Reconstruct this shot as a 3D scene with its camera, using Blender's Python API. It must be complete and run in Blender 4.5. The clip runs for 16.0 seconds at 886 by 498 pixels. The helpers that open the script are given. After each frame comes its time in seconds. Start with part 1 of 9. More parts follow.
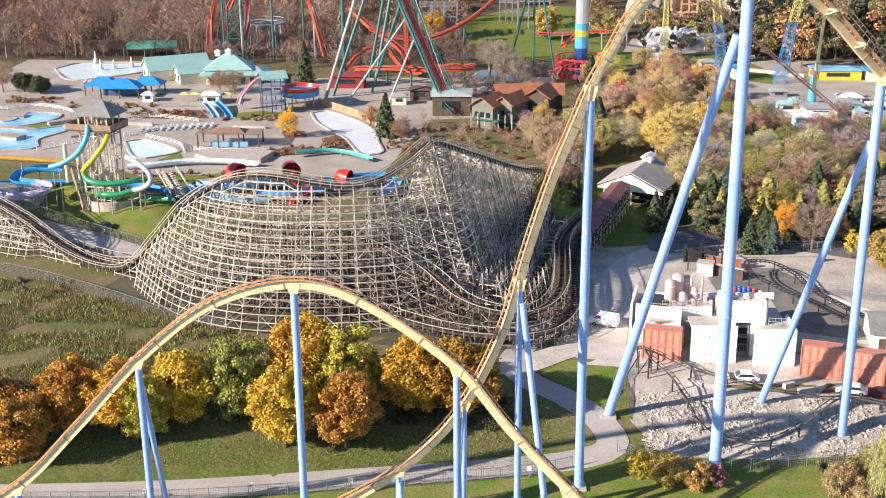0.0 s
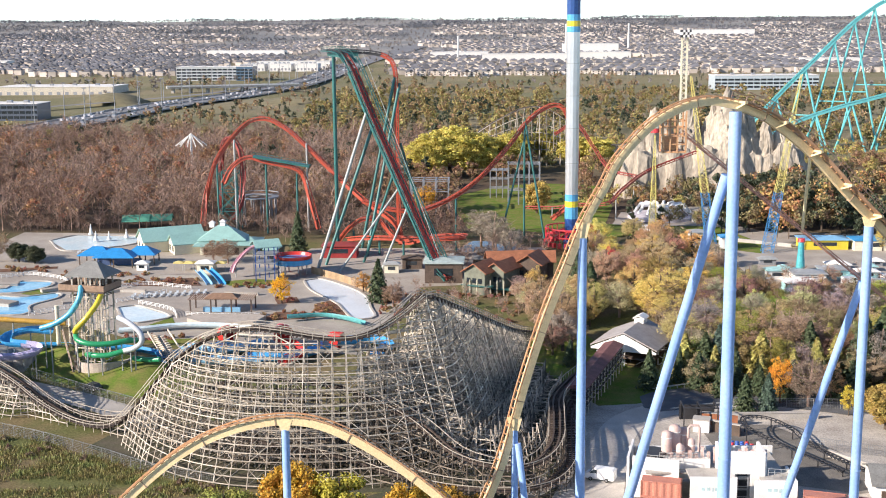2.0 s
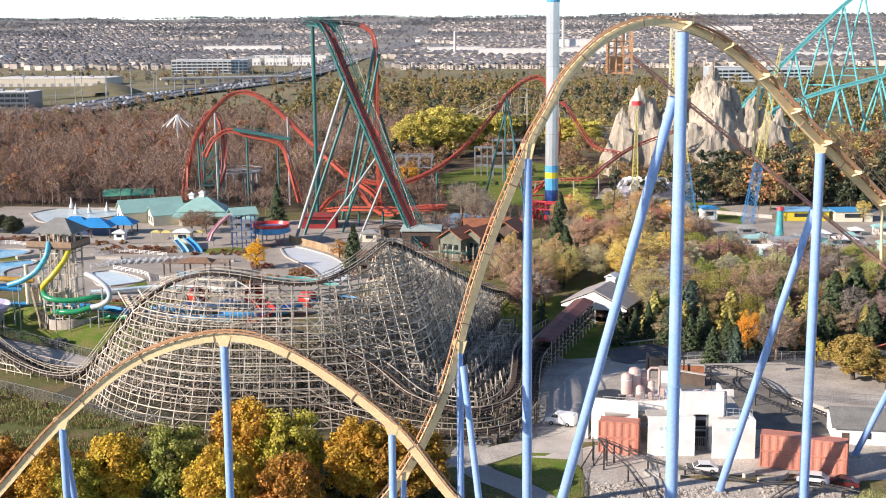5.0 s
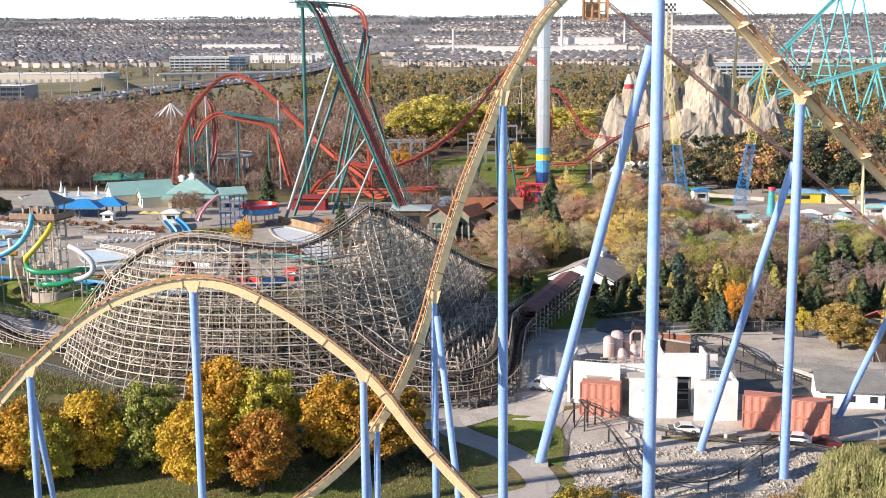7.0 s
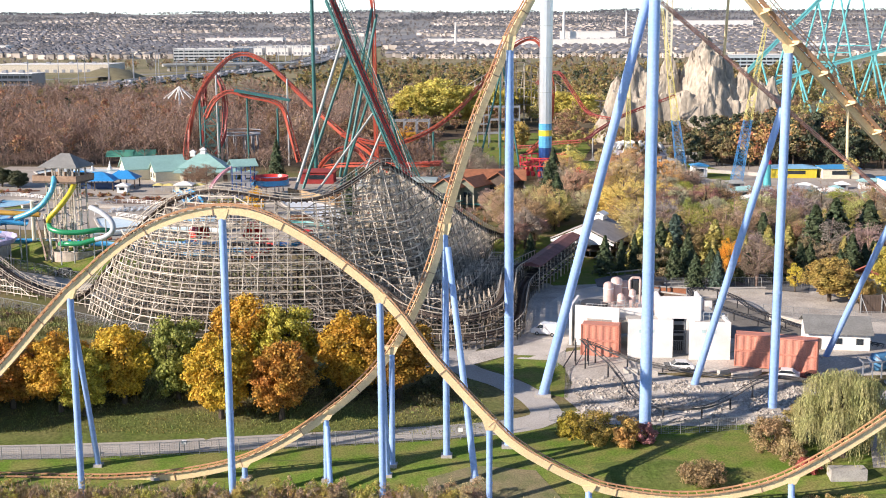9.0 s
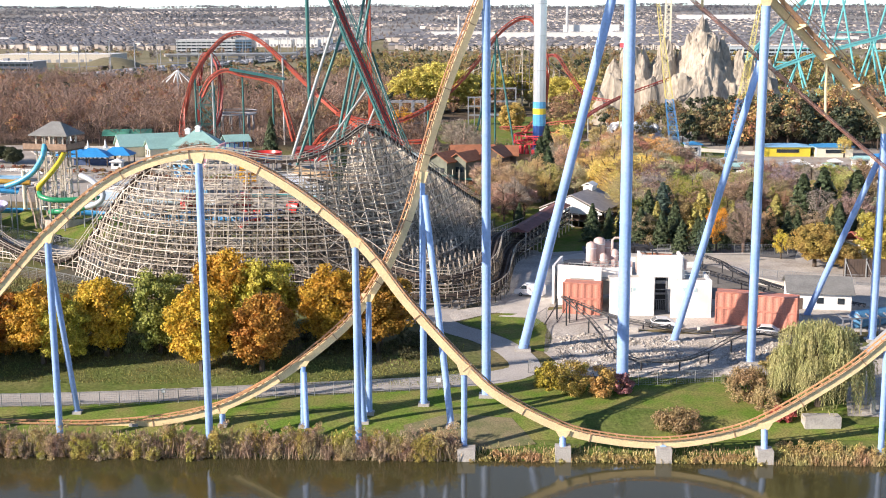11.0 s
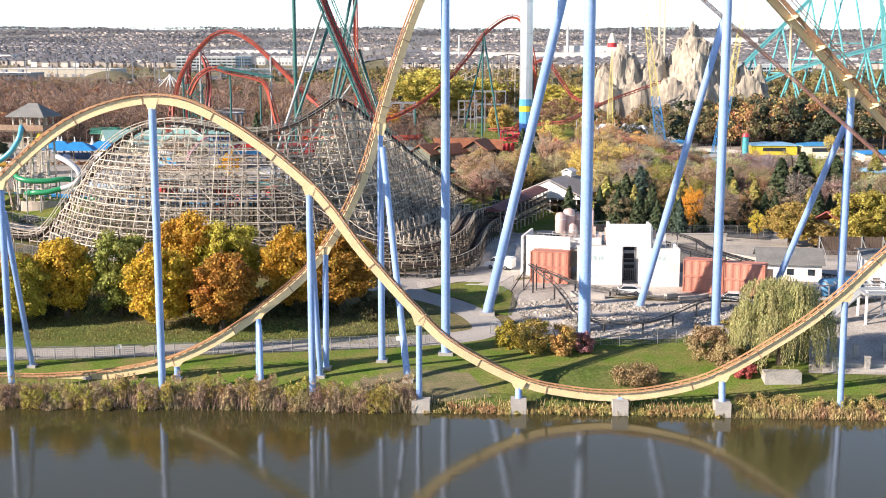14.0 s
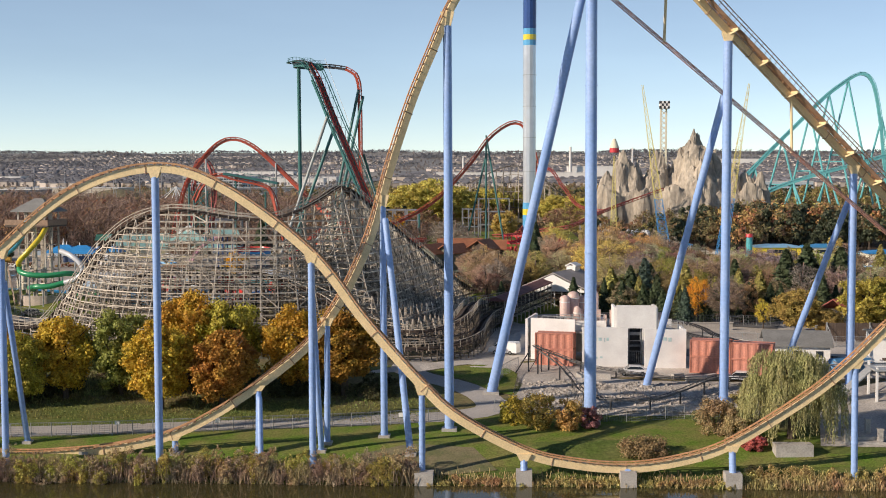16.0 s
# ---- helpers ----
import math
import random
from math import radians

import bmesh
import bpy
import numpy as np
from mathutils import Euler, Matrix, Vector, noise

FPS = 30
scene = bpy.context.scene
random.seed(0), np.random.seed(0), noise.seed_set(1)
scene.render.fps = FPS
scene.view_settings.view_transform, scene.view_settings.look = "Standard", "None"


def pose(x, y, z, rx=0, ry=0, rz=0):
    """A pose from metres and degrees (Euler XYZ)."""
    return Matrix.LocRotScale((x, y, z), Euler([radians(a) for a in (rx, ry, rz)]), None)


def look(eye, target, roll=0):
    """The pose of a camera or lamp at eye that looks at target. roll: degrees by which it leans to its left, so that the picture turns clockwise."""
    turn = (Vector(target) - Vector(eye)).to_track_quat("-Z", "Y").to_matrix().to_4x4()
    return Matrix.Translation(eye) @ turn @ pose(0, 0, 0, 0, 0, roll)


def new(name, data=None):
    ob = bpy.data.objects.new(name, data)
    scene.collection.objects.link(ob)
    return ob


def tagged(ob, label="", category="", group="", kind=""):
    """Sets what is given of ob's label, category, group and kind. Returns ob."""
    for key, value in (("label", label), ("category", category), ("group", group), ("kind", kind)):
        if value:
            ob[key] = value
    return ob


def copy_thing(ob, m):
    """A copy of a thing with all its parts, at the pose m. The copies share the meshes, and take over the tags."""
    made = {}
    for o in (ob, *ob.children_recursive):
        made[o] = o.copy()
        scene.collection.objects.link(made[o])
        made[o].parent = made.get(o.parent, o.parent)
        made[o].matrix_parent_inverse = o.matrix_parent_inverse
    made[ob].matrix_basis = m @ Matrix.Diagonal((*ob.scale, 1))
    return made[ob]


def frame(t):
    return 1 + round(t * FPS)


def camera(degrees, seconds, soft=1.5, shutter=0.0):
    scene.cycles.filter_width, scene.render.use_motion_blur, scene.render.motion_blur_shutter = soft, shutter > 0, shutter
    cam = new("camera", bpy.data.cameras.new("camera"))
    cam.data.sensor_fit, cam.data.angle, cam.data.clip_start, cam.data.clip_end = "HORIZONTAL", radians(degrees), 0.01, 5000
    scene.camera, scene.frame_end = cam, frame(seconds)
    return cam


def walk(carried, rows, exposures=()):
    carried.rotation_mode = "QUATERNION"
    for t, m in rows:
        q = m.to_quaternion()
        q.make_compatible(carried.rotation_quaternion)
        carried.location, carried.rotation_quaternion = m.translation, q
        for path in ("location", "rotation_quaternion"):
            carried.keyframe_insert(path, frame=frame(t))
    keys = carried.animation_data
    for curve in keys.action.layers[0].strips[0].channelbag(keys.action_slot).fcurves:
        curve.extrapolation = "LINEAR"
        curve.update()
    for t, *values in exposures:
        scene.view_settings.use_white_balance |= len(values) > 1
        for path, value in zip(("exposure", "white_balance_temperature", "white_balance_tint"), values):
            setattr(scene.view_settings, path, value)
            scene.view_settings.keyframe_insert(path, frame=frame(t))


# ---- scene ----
import collections

cam = camera(40.2, 16.0, soft=1.0)
PATH = [
    (0, (0.583, -0.706, 83.534), (0.491, 1.181, 82.878), -0.4),
    (0.5, (0.737, -1.352, 82.442), (0.647, 0.564, 81.877), -0.5),
    (1, (0.696, -1.459, 81.031), (0.609, 0.485, 80.567), -0.5),
    (1.5, (0.216, -2.148, 79.143), (0.136, -0.183, 78.781), -0.4),
    (2, (0.303, -1.938, 77.567), (0.224, 0.028, 77.21), -0.4),
    (2.5, (0.439, -2.033, 75.991), (0.361, -0.066, 75.634), -0.4),
    (3, (0.613, -1.809, 74.222), (0.536, 0.157, 73.866), -0.4),
    (3.5, (1.287, -1.866, 72.468), (1.208, 0.101, 72.113), -0.4),
    (4, (2.462, -2.033, 70.802), (2.385, -0.067, 70.446), -0.4),
    (4.5, (4.87, -2.399, 69.414), (4.791, -0.432, 69.057), -0.4),
    (7, (10.112, -1.635, 61.35), (10.032, 0.332, 60.996), -0.4),
    (7.5, (9.564, -4.017, 59.869), (9.486, -2.05, 59.516), -0.3),
    (8, (9.652, -6.935, 58.345), (9.571, -4.968, 57.993), -0.3),
    (8.5, (9.625, -10.24, 56.83), (9.542, -8.274, 56.473), -0.4),
    (9, (9.347, -13.289, 55.429), (9.265, -11.324, 55.07), -0.3),
    (11.5, (15.391, -15.189, 47.982), (15.298, -13.225, 47.616), -0.1),
    (12, (17.832, -15.379, 46.418), (17.736, -13.414, 46.054), -0.0),
    (12.5, (18.283, -15.523, 44.59), (18.196, -13.558, 44.232), 0.1),
    (13, (18.854, -15.555, 43.232), (18.764, -13.59, 42.874), 0.2),
    (13.5, (18.781, -15.393, 41.593), (18.69, -13.427, 41.237), 0.1),
    (14, (18.756, -15.224, 40.257), (18.662, -13.253, 39.931), 0.1),
    (14.5, (18.172, -14.49, 38.345), (18.081, -12.502, 38.146), 0.0),
    (15, (18.696, -14.805, 36.511), (18.597, -12.811, 36.388), -0.1),
    (15.5, (18.824, -14.742, 35.007), (18.723, -12.748, 34.882), -0.1),
    (16, (18.951, -14.723, 33.567), (18.848, -12.729, 33.442), -0.1),
]
walk(cam, [(t, look(eye, target, roll)) for t, eye, target, roll in PATH], [(0, 1.0, 6500, 15), (1.0, 0.99, 6330, 13), (1.6, 0.89, 6350, 13), (3, 0.71, 6300, 13), (4.5, 0.71, 6400, 14), (7.5, 0.75, 6450, 15), (13.6, 0.92, 6550, 15), (14.05, 0.92, 6600, 15), (14.5, 0.45, 6650, 15), (14.95, 0.12, 6800, 14), (16, 0.04, 6850, 14)])

# ---------------------------------------------------------------- light
SUN_EL, SUN_AZ = radians(24), math.atan2(-0.45, -0.89)
to_sun = Vector((math.cos(SUN_AZ) * math.cos(SUN_EL), math.sin(SUN_AZ) * math.cos(SUN_EL), math.sin(SUN_EL)))
world = bpy.data.worlds.new("sky")
scene.world = world
world.use_nodes = True
wn = world.node_tree.nodes
sky = wn.new("ShaderNodeTexSky")
sky.sky_type, sky.sun_disc = "NISHITA", False
sky.sun_elevation, sky.sun_rotation = SUN_EL, math.pi / 2 - SUN_AZ
sky.altitude, sky.air_density, sky.dust_density, sky.ozone_density = 4000, 1.0, 0.0, 1.0
wl = world.node_tree.links
coord, split, fall, cirrus, streak, thin, veil = (wn.new("ShaderNode" + k) for k in ("TexCoord", "SeparateXYZ", "MapRange", "TexNoise", "MapRange", "Math", "MixRGB"))
wl.new(coord.outputs["Generated"], split.inputs[0])
wl.new(split.outputs[2], fall.inputs[0])
fall.inputs[2].default_value, fall.inputs[3].default_value, fall.inputs[4].default_value = 0.5, 1.0, 0.0
stretch = wn.new("ShaderNodeVectorMath")
stretch.operation, stretch.inputs[1].default_value = "MULTIPLY", (2.0, 2.0, 9.0)
wl.new(coord.outputs["Generated"], stretch.inputs[0])
wl.new(stretch.outputs[0], cirrus.inputs["Vector"])
cirrus.inputs["Scale"].default_value, cirrus.inputs["Detail"].default_value = 1.6, 6
streak.inputs[1].default_value, streak.inputs[2].default_value, streak.inputs[3].default_value, streak.inputs[4].default_value = 0.3, 0.75, 0.75, 1.15
wl.new(cirrus.outputs["Fac"], streak.inputs[0])
thin.operation = "MULTIPLY"
wl.new(fall.outputs[0], thin.inputs[0])
wl.new(streak.outputs[0], thin.inputs[1])
veil.blend_type = "ADD"
veil.inputs[2].default_value = (1.4, 1.95, 2.2, 1)
wl.new(thin.outputs[0], veil.inputs[0])
wl.new(sky.outputs[0], veil.inputs[1])
wl.new(veil.outputs[0], wn["Background"].inputs[0])
wn["Background"].inputs[1].default_value = 0.105
sun = new("sun", bpy.data.lights.new("sun", "SUN"))
sun.data.energy, sun.data.angle, sun.data.color = 5.0, radians(0.55), (1.0, 0.885, 0.74)
sun.matrix_world = look(to_sun * 500, (0, 0, 0))

# ---------------------------------------------------------------- materials
def node_mat(name):
    m = bpy.data.materials.new(name)
    m.use_nodes = True
    return m, m.node_tree, m.node_tree.nodes["Principled BSDF"]


def surface(name, rgb, rough=0.7, metal=0.0, var=0.25, scale=1.0, fine=8.0, bump=0.0, rgb2=None, random=0.0, island=0.0, stretch=(1, 1, 1), spec=0.5):
    """A material with stains at one scale and grain at a finer one; random shifts whole objects, island single pieces."""
    m, t, p = node_mat(name)
    n, l = t.nodes, t.links
    geo = n.new("ShaderNodeNewGeometry")
    mp = n.new("ShaderNodeVectorMath")
    mp.operation = "MULTIPLY"
    mp.inputs[1].default_value = stretch
    l.new(geo.outputs["Position"], mp.inputs[0])
    big, small = n.new("ShaderNodeTexNoise"), n.new("ShaderNodeTexNoise")
    for tex, s, d in ((big, scale, 4), (small, scale * fine, 3)):
        tex.inputs["Scale"].default_value, tex.inputs["Detail"].default_value = s, d
        l.new(mp.outputs[0], tex.inputs["Vector"])
    ramp = n.new("ShaderNodeMapRange")
    ramp.inputs[1].default_value, ramp.inputs[2].default_value = 0.35, 0.65
    l.new(big.outputs["Fac"], ramp.inputs[0])
    mix = n.new("ShaderNodeMixRGB")
    other = rgb2 or tuple(c * (1 - var) for c in rgb)
    mix.inputs[1].default_value, mix.inputs[2].default_value = (*rgb, 1), (*other, 1)
    l.new(ramp.outputs[0], mix.inputs[0])
    value = n.new("ShaderNodeMapRange")
    value.inputs[1].default_value, value.inputs[2].default_value = 0.3, 0.7
    value.inputs[3].default_value, value.inputs[4].default_value = 1 - var, 1 + var
    l.new(small.outputs["Fac"], value.inputs[0])
    hsv = n.new("ShaderNodeHueSaturation")
    l.new(mix.outputs[0], hsv.inputs["Color"])
    last = value.outputs[0]
    for amount, kind, out in ((random, "ShaderNodeObjectInfo", "Random"), (island, "ShaderNodeNewGeometry", "Random Per Island")):
        if amount:
            info, rng, mul = n.new(kind), n.new("ShaderNodeMapRange"), n.new("ShaderNodeMath")
            rng.inputs[3].default_value, rng.inputs[4].default_value = 1 - amount, 1 + amount
            mul.operation = "MULTIPLY"
            l.new(info.outputs[out], rng.inputs[0])
            l.new(rng.outputs[0], mul.inputs[0])
            l.new(last, mul.inputs[1])
            last = mul.outputs[0]
    l.new(last, hsv.inputs["Value"])
    l.new(hsv.outputs[0], p.inputs["Base Color"])
    p.inputs["Roughness"].default_value, p.inputs["Metallic"].default_value = rough, metal
    p.inputs["Specular IOR Level"].default_value = spec
    if bump:
        b = n.new("ShaderNodeBump")
        b.inputs["Strength"].default_value, b.inputs["Distance"].default_value = min(1.0, bump * 4), bump
        l.new(small.outputs["Fac"], b.inputs["Height"])
        l.new(b.outputs[0], p.inputs["Normal"])
    return m


def leaf_mat(name, rgb=None, spread=0.4, hue=0.014, glow=0.18):
    """Leaves: colour of the object (or the given one), varied leaf by leaf, partly letting light through."""
    m, t, p = node_mat(name)
    n, l = t.nodes, t.links
    geo, info = n.new("ShaderNodeNewGeometry"), n.new("ShaderNodeObjectInfo")
    hsv = n.new("ShaderNodeHueSaturation")
    if rgb:
        hsv.inputs["Color"].default_value = (*rgb, 1)
    else:
        l.new(info.outputs["Color"], hsv.inputs["Color"])
    val = n.new("ShaderNodeMapRange")
    val.inputs[3].default_value, val.inputs[4].default_value = 1 - spread, 1 + spread
    l.new(geo.outputs["Random Per Island"], val.inputs[0])
    l.new(val.outputs[0], hsv.inputs["Value"])
    tex = n.new("ShaderNodeTexNoise")
    tex.inputs["Scale"].default_value = 0.35
    l.new(geo.outputs["Position"], tex.inputs["Vector"])
    hr = n.new("ShaderNodeMapRange")
    hr.inputs[1].default_value, hr.inputs[2].default_value = 0.3, 0.7
    hr.inputs[3].default_value, hr.inputs[4].default_value = 0.5 - hue, 0.5 + hue
    l.new(tex.outputs["Fac"], hr.inputs[0])
    l.new(hr.outputs[0], hsv.inputs["Hue"])
    tr, mix = n.new("ShaderNodeBsdfTranslucent"), n.new("ShaderNodeMixShader")
    l.new(hsv.outputs[0], p.inputs["Base Color"])
    l.new(hsv.outputs[0], tr.inputs["Color"])
    p.inputs["Roughness"].default_value, p.inputs["Specular IOR Level"].default_value = 0.6, 0.25
    mix.inputs[0].default_value = glow
    l.new(p.outputs[0], mix.inputs[1])
    l.new(tr.outputs[0], mix.inputs[2])
    l.new(mix.outputs[0], n["Material Output"].inputs["Surface"])
    return m


M_YELLOW = surface("track_yellow", (0.82, 0.635, 0.36), 0.45, var=0.12, scale=0.4, fine=14)
M_RAIL = surface("rail_rust_orange", (0.56, 0.31, 0.16), 0.5, var=0.25, scale=0.6)
M_LIFT = surface("lift_walkway_rust", (0.43, 0.27, 0.18), 0.6, var=0.3, scale=0.8)
M_BLUE = surface("column_blue", (0.25, 0.40, 0.72), 0.4, var=0.1, scale=0.25, fine=10, rgb2=(0.31, 0.45, 0.74))
M_WOOD = surface("weathered_wood", (0.54, 0.48, 0.40), 0.85, var=0.25, scale=0.25, fine=9, rgb2=(0.31, 0.27, 0.22), random=0.2, island=0.7)
# darker copy of the timber: shade inside the dense low lattice, as colour
M_WOODSHADE = surface("shade_toned_timber", (0.20, 0.165, 0.13), 0.85, var=0.3, scale=0.25, fine=9, rgb2=(0.12, 0.1, 0.08), island=0.6)
M_TRACKWOOD = surface("track_timber", (0.085, 0.062, 0.05), 0.85, var=0.3, scale=0.5)
M_HANDRAIL = surface("handrail_wood", (0.46, 0.41, 0.34), 0.85, var=0.3, scale=0.7)
M_MAROON = surface("maroon_shingles", (0.20, 0.085, 0.08), 0.8, var=0.35, scale=0.6, fine=10)
M_RED = surface("coaster_red_orange", (0.43, 0.075, 0.04), 0.4, var=0.15, scale=0.2)
M_DKRED = surface("lift_dark_red", (0.30, 0.05, 0.04), 0.5, var=0.2, scale=0.3)
M_LEGGREY = surface("leg_pale_grey", (0.34, 0.37, 0.36), 0.45, var=0.12, scale=0.3)
M_GREEN = surface("coaster_green", (0.035, 0.15, 0.14), 0.45, var=0.2, scale=0.2)
M_TEAL = surface("teal_steel", (0.14, 0.48, 0.50), 0.4, var=0.12, scale=0.1)
M_STEEL = surface("pale_steel", (0.46, 0.47, 0.46), 0.4, 0.3, var=0.15, scale=0.3)
M_GREY = surface("grey_steel", (0.30, 0.31, 0.33), 0.5, 0.2, var=0.2, scale=0.4)
M_DARK = surface("dark_steel", (0.045, 0.045, 0.05), 0.55, 0.2, var=0.3, scale=0.6)
M_IRON = surface("dull_iron", (0.13, 0.125, 0.12), 0.6, 0.2, var=0.3, scale=0.6)
M_WHITE = surface("white_paint", (0.80, 0.79, 0.76), 0.6, var=0.06, scale=0.5)
M_CREAM = surface("cream_wall", (0.72, 0.67, 0.52), 0.8, var=0.1, scale=0.4)
M_STUCCO = surface("white_stucco", (0.82, 0.81, 0.78), 0.85, var=0.05, scale=0.35, fine=20, rgb2=(0.70, 0.68, 0.66), bump=0.01)
M_PINKTANK = surface("pink_tank_paint", (0.62, 0.45, 0.40), 0.5, var=0.15, scale=0.8)
M_CONT = surface("container_red_oxide", (0.55, 0.22, 0.15), 0.6, var=0.18, scale=0.5, fine=10, rgb2=(0.46, 0.19, 0.14), random=0.1)
M_GROOF = surface("green_metal_roof", (0.30, 0.50, 0.46), 0.5, var=0.12, scale=0.3)
M_BROOF = surface("blue_roof", (0.03, 0.26, 0.60), 0.5, var=0.15, scale=0.3)
M_GREYROOF = surface("grey_roof", (0.22, 0.22, 0.21), 0.8, var=0.2, scale=0.5)
M_RUSTROOF = surface("rust_brown_shingle_roof", (0.36, 0.14, 0.07), 0.8, var=0.3, scale=0.7, fine=9)
M_BROWNWALL = surface("brown_timber_wall", (0.12, 0.085, 0.065), 0.85, var=0.3, scale=0.7)
M_CONC = surface("concrete", (0.46, 0.43, 0.39), 0.9, var=0.18, scale=0.6, fine=10, bump=0.01)
M_ASPHALT = surface("worn_asphalt", (0.33, 0.31, 0.285), 0.9, var=0.15, scale=0.18, fine=25, rgb2=(0.41, 0.38, 0.35))
M_HWY = surface("highway_asphalt", (0.20, 0.20, 0.21), 0.9, var=0.12, scale=0.02, fine=20)
M_GRAVEL = surface("gravel_yard", (0.50, 0.46, 0.41), 0.95, var=0.28, scale=0.16, fine=22, rgb2=(0.34, 0.305, 0.27), bump=0.06)
M_PLAZA = surface("pale_paving", (0.40, 0.355, 0.305), 0.9, var=0.16, scale=0.12, fine=25, rgb2=(0.30, 0.265, 0.23))
M_POOL = surface("pool_floor_blue", (0.13, 0.43, 0.70), 0.25, var=0.12, scale=0.15, rgb2=(0.36, 0.62, 0.78))
M_POOLPALE = surface("pool_floor_pale", (0.55, 0.70, 0.76), 0.3, var=0.1, scale=0.15, rgb2=(0.68, 0.76, 0.78))
M_SGREEN = surface("slide_green", (0.03, 0.30, 0.13), 0.3, var=0.12, scale=0.5)
M_SYELLOW = surface("slide_yellow", (0.70, 0.55, 0.05), 0.3, var=0.1, scale=0.5)
M_SBLUE = surface("slide_blue", (0.05, 0.30, 0.60), 0.3, var=0.12, scale=0.5)
M_SCYAN = surface("slide_pale_blue", (0.25, 0.50, 0.72), 0.3, var=0.12, scale=0.5)
M_SRED = surface("slide_red", (0.60, 0.04, 0.03), 0.3, var=0.12, scale=0.5)
M_SWHITE = surface("slide_white", (0.55, 0.57, 0.60), 0.3, var=0.08, scale=0.5)
M_TOWERDK = surface("tower_dark_blue", (0.02, 0.07, 0.25), 0.35, var=0.12, scale=0.2)
M_TOWERLT = surface("tower_sky_blue", (0.10, 0.38, 0.66), 0.35, var=0.12, scale=0.2)
M_TOWERYL = surface("tower_yellow", (0.75, 0.60, 0.05), 0.35, var=0.1, scale=0.2)
M_TOWER = surface("tower_silver", (0.62, 0.63, 0.65), 0.28, 0.55, var=0.08, scale=0.08, fine=4)
M_PINKRED = surface("ride_red", (0.62, 0.05, 0.06), 0.45, var=0.12, scale=0.3)
M_SLINGY = surface("lattice_yellow", (0.72, 0.62, 0.20), 0.5, var=0.1, scale=0.3)
M_SLINGB = surface("lattice_blue", (0.06, 0.26, 0.55), 0.5, var=0.1, scale=0.3)
M_ROCK = surface("mountain_rock", (0.47, 0.405, 0.32), 0.95, var=0.25, scale=0.09, fine=9, rgb2=(0.28, 0.245, 0.2), bump=0.3, stretch=(1, 1, 0.5))
M_STONE = surface("rubble_stone", (0.44, 0.395, 0.345), 0.95, var=0.2, scale=0.8, island=0.35)
M_BARK = surface("bark", (0.10, 0.075, 0.055), 0.95, var=0.3, scale=1.5)
M_TWIG = surface("bare_twigs", (0.235, 0.15, 0.115), 0.95, var=0.3, scale=0.02, fine=30, rgb2=(0.36, 0.26, 0.21), island=0.35)
M_GLASS = surface("dark_window_glass", (0.03, 0.04, 0.05), 0.08, var=0.3, scale=0.3, spec=0.8)
M_CARW = surface("car_white", (0.78, 0.78, 0.78), 0.25, var=0.03, scale=0.5)
M_CARD = surface("car_dark", (0.03, 0.035, 0.04), 0.25, var=0.1, scale=0.5)
M_TYRE = surface("tyre_rubber", (0.02, 0.02, 0.02), 0.9, var=0.2, scale=3)
M_WIRE = surface("fence_wire", (0.32, 0.33, 0.33), 0.5, 0.5, var=0.2, scale=0.5)
M_LEAF = leaf_mat("leaves")
M_WILLOW = leaf_mat("willow_leaves", (0.35, 0.335, 0.14), 0.4, 0.02)
M_CONIFER = leaf_mat("conifer_needles", None, 0.5, 0.02, 0.12)
M_FARFIR = leaf_mat("far_conifer_needles", (0.07, 0.085, 0.05), 0.5, 0.02, 0.1)
M_WOODLEAF = leaf_mat("woodland_leaves", (0.30, 0.19, 0.11), 0.4, 0.04)
M_YWOOD = leaf_mat("yellow_wood_leaves", (0.31, 0.245, 0.10), 0.4, 0.05)
M_FARWALL = surface("far_house_walls", (0.64, 0.56, 0.49), 0.9, var=0.2, scale=0.01, fine=5, island=0.45)
# slight blue in the roof grey stands in for distance haze
M_FARROOF = surface("far_house_roofs", (0.165, 0.165, 0.18), 0.9, var=0.2, scale=0.01, fine=5, island=0.4)
M_FARWHITE = surface("far_white_walls", (0.74, 0.72, 0.69), 0.8, var=0.06, scale=0.05)


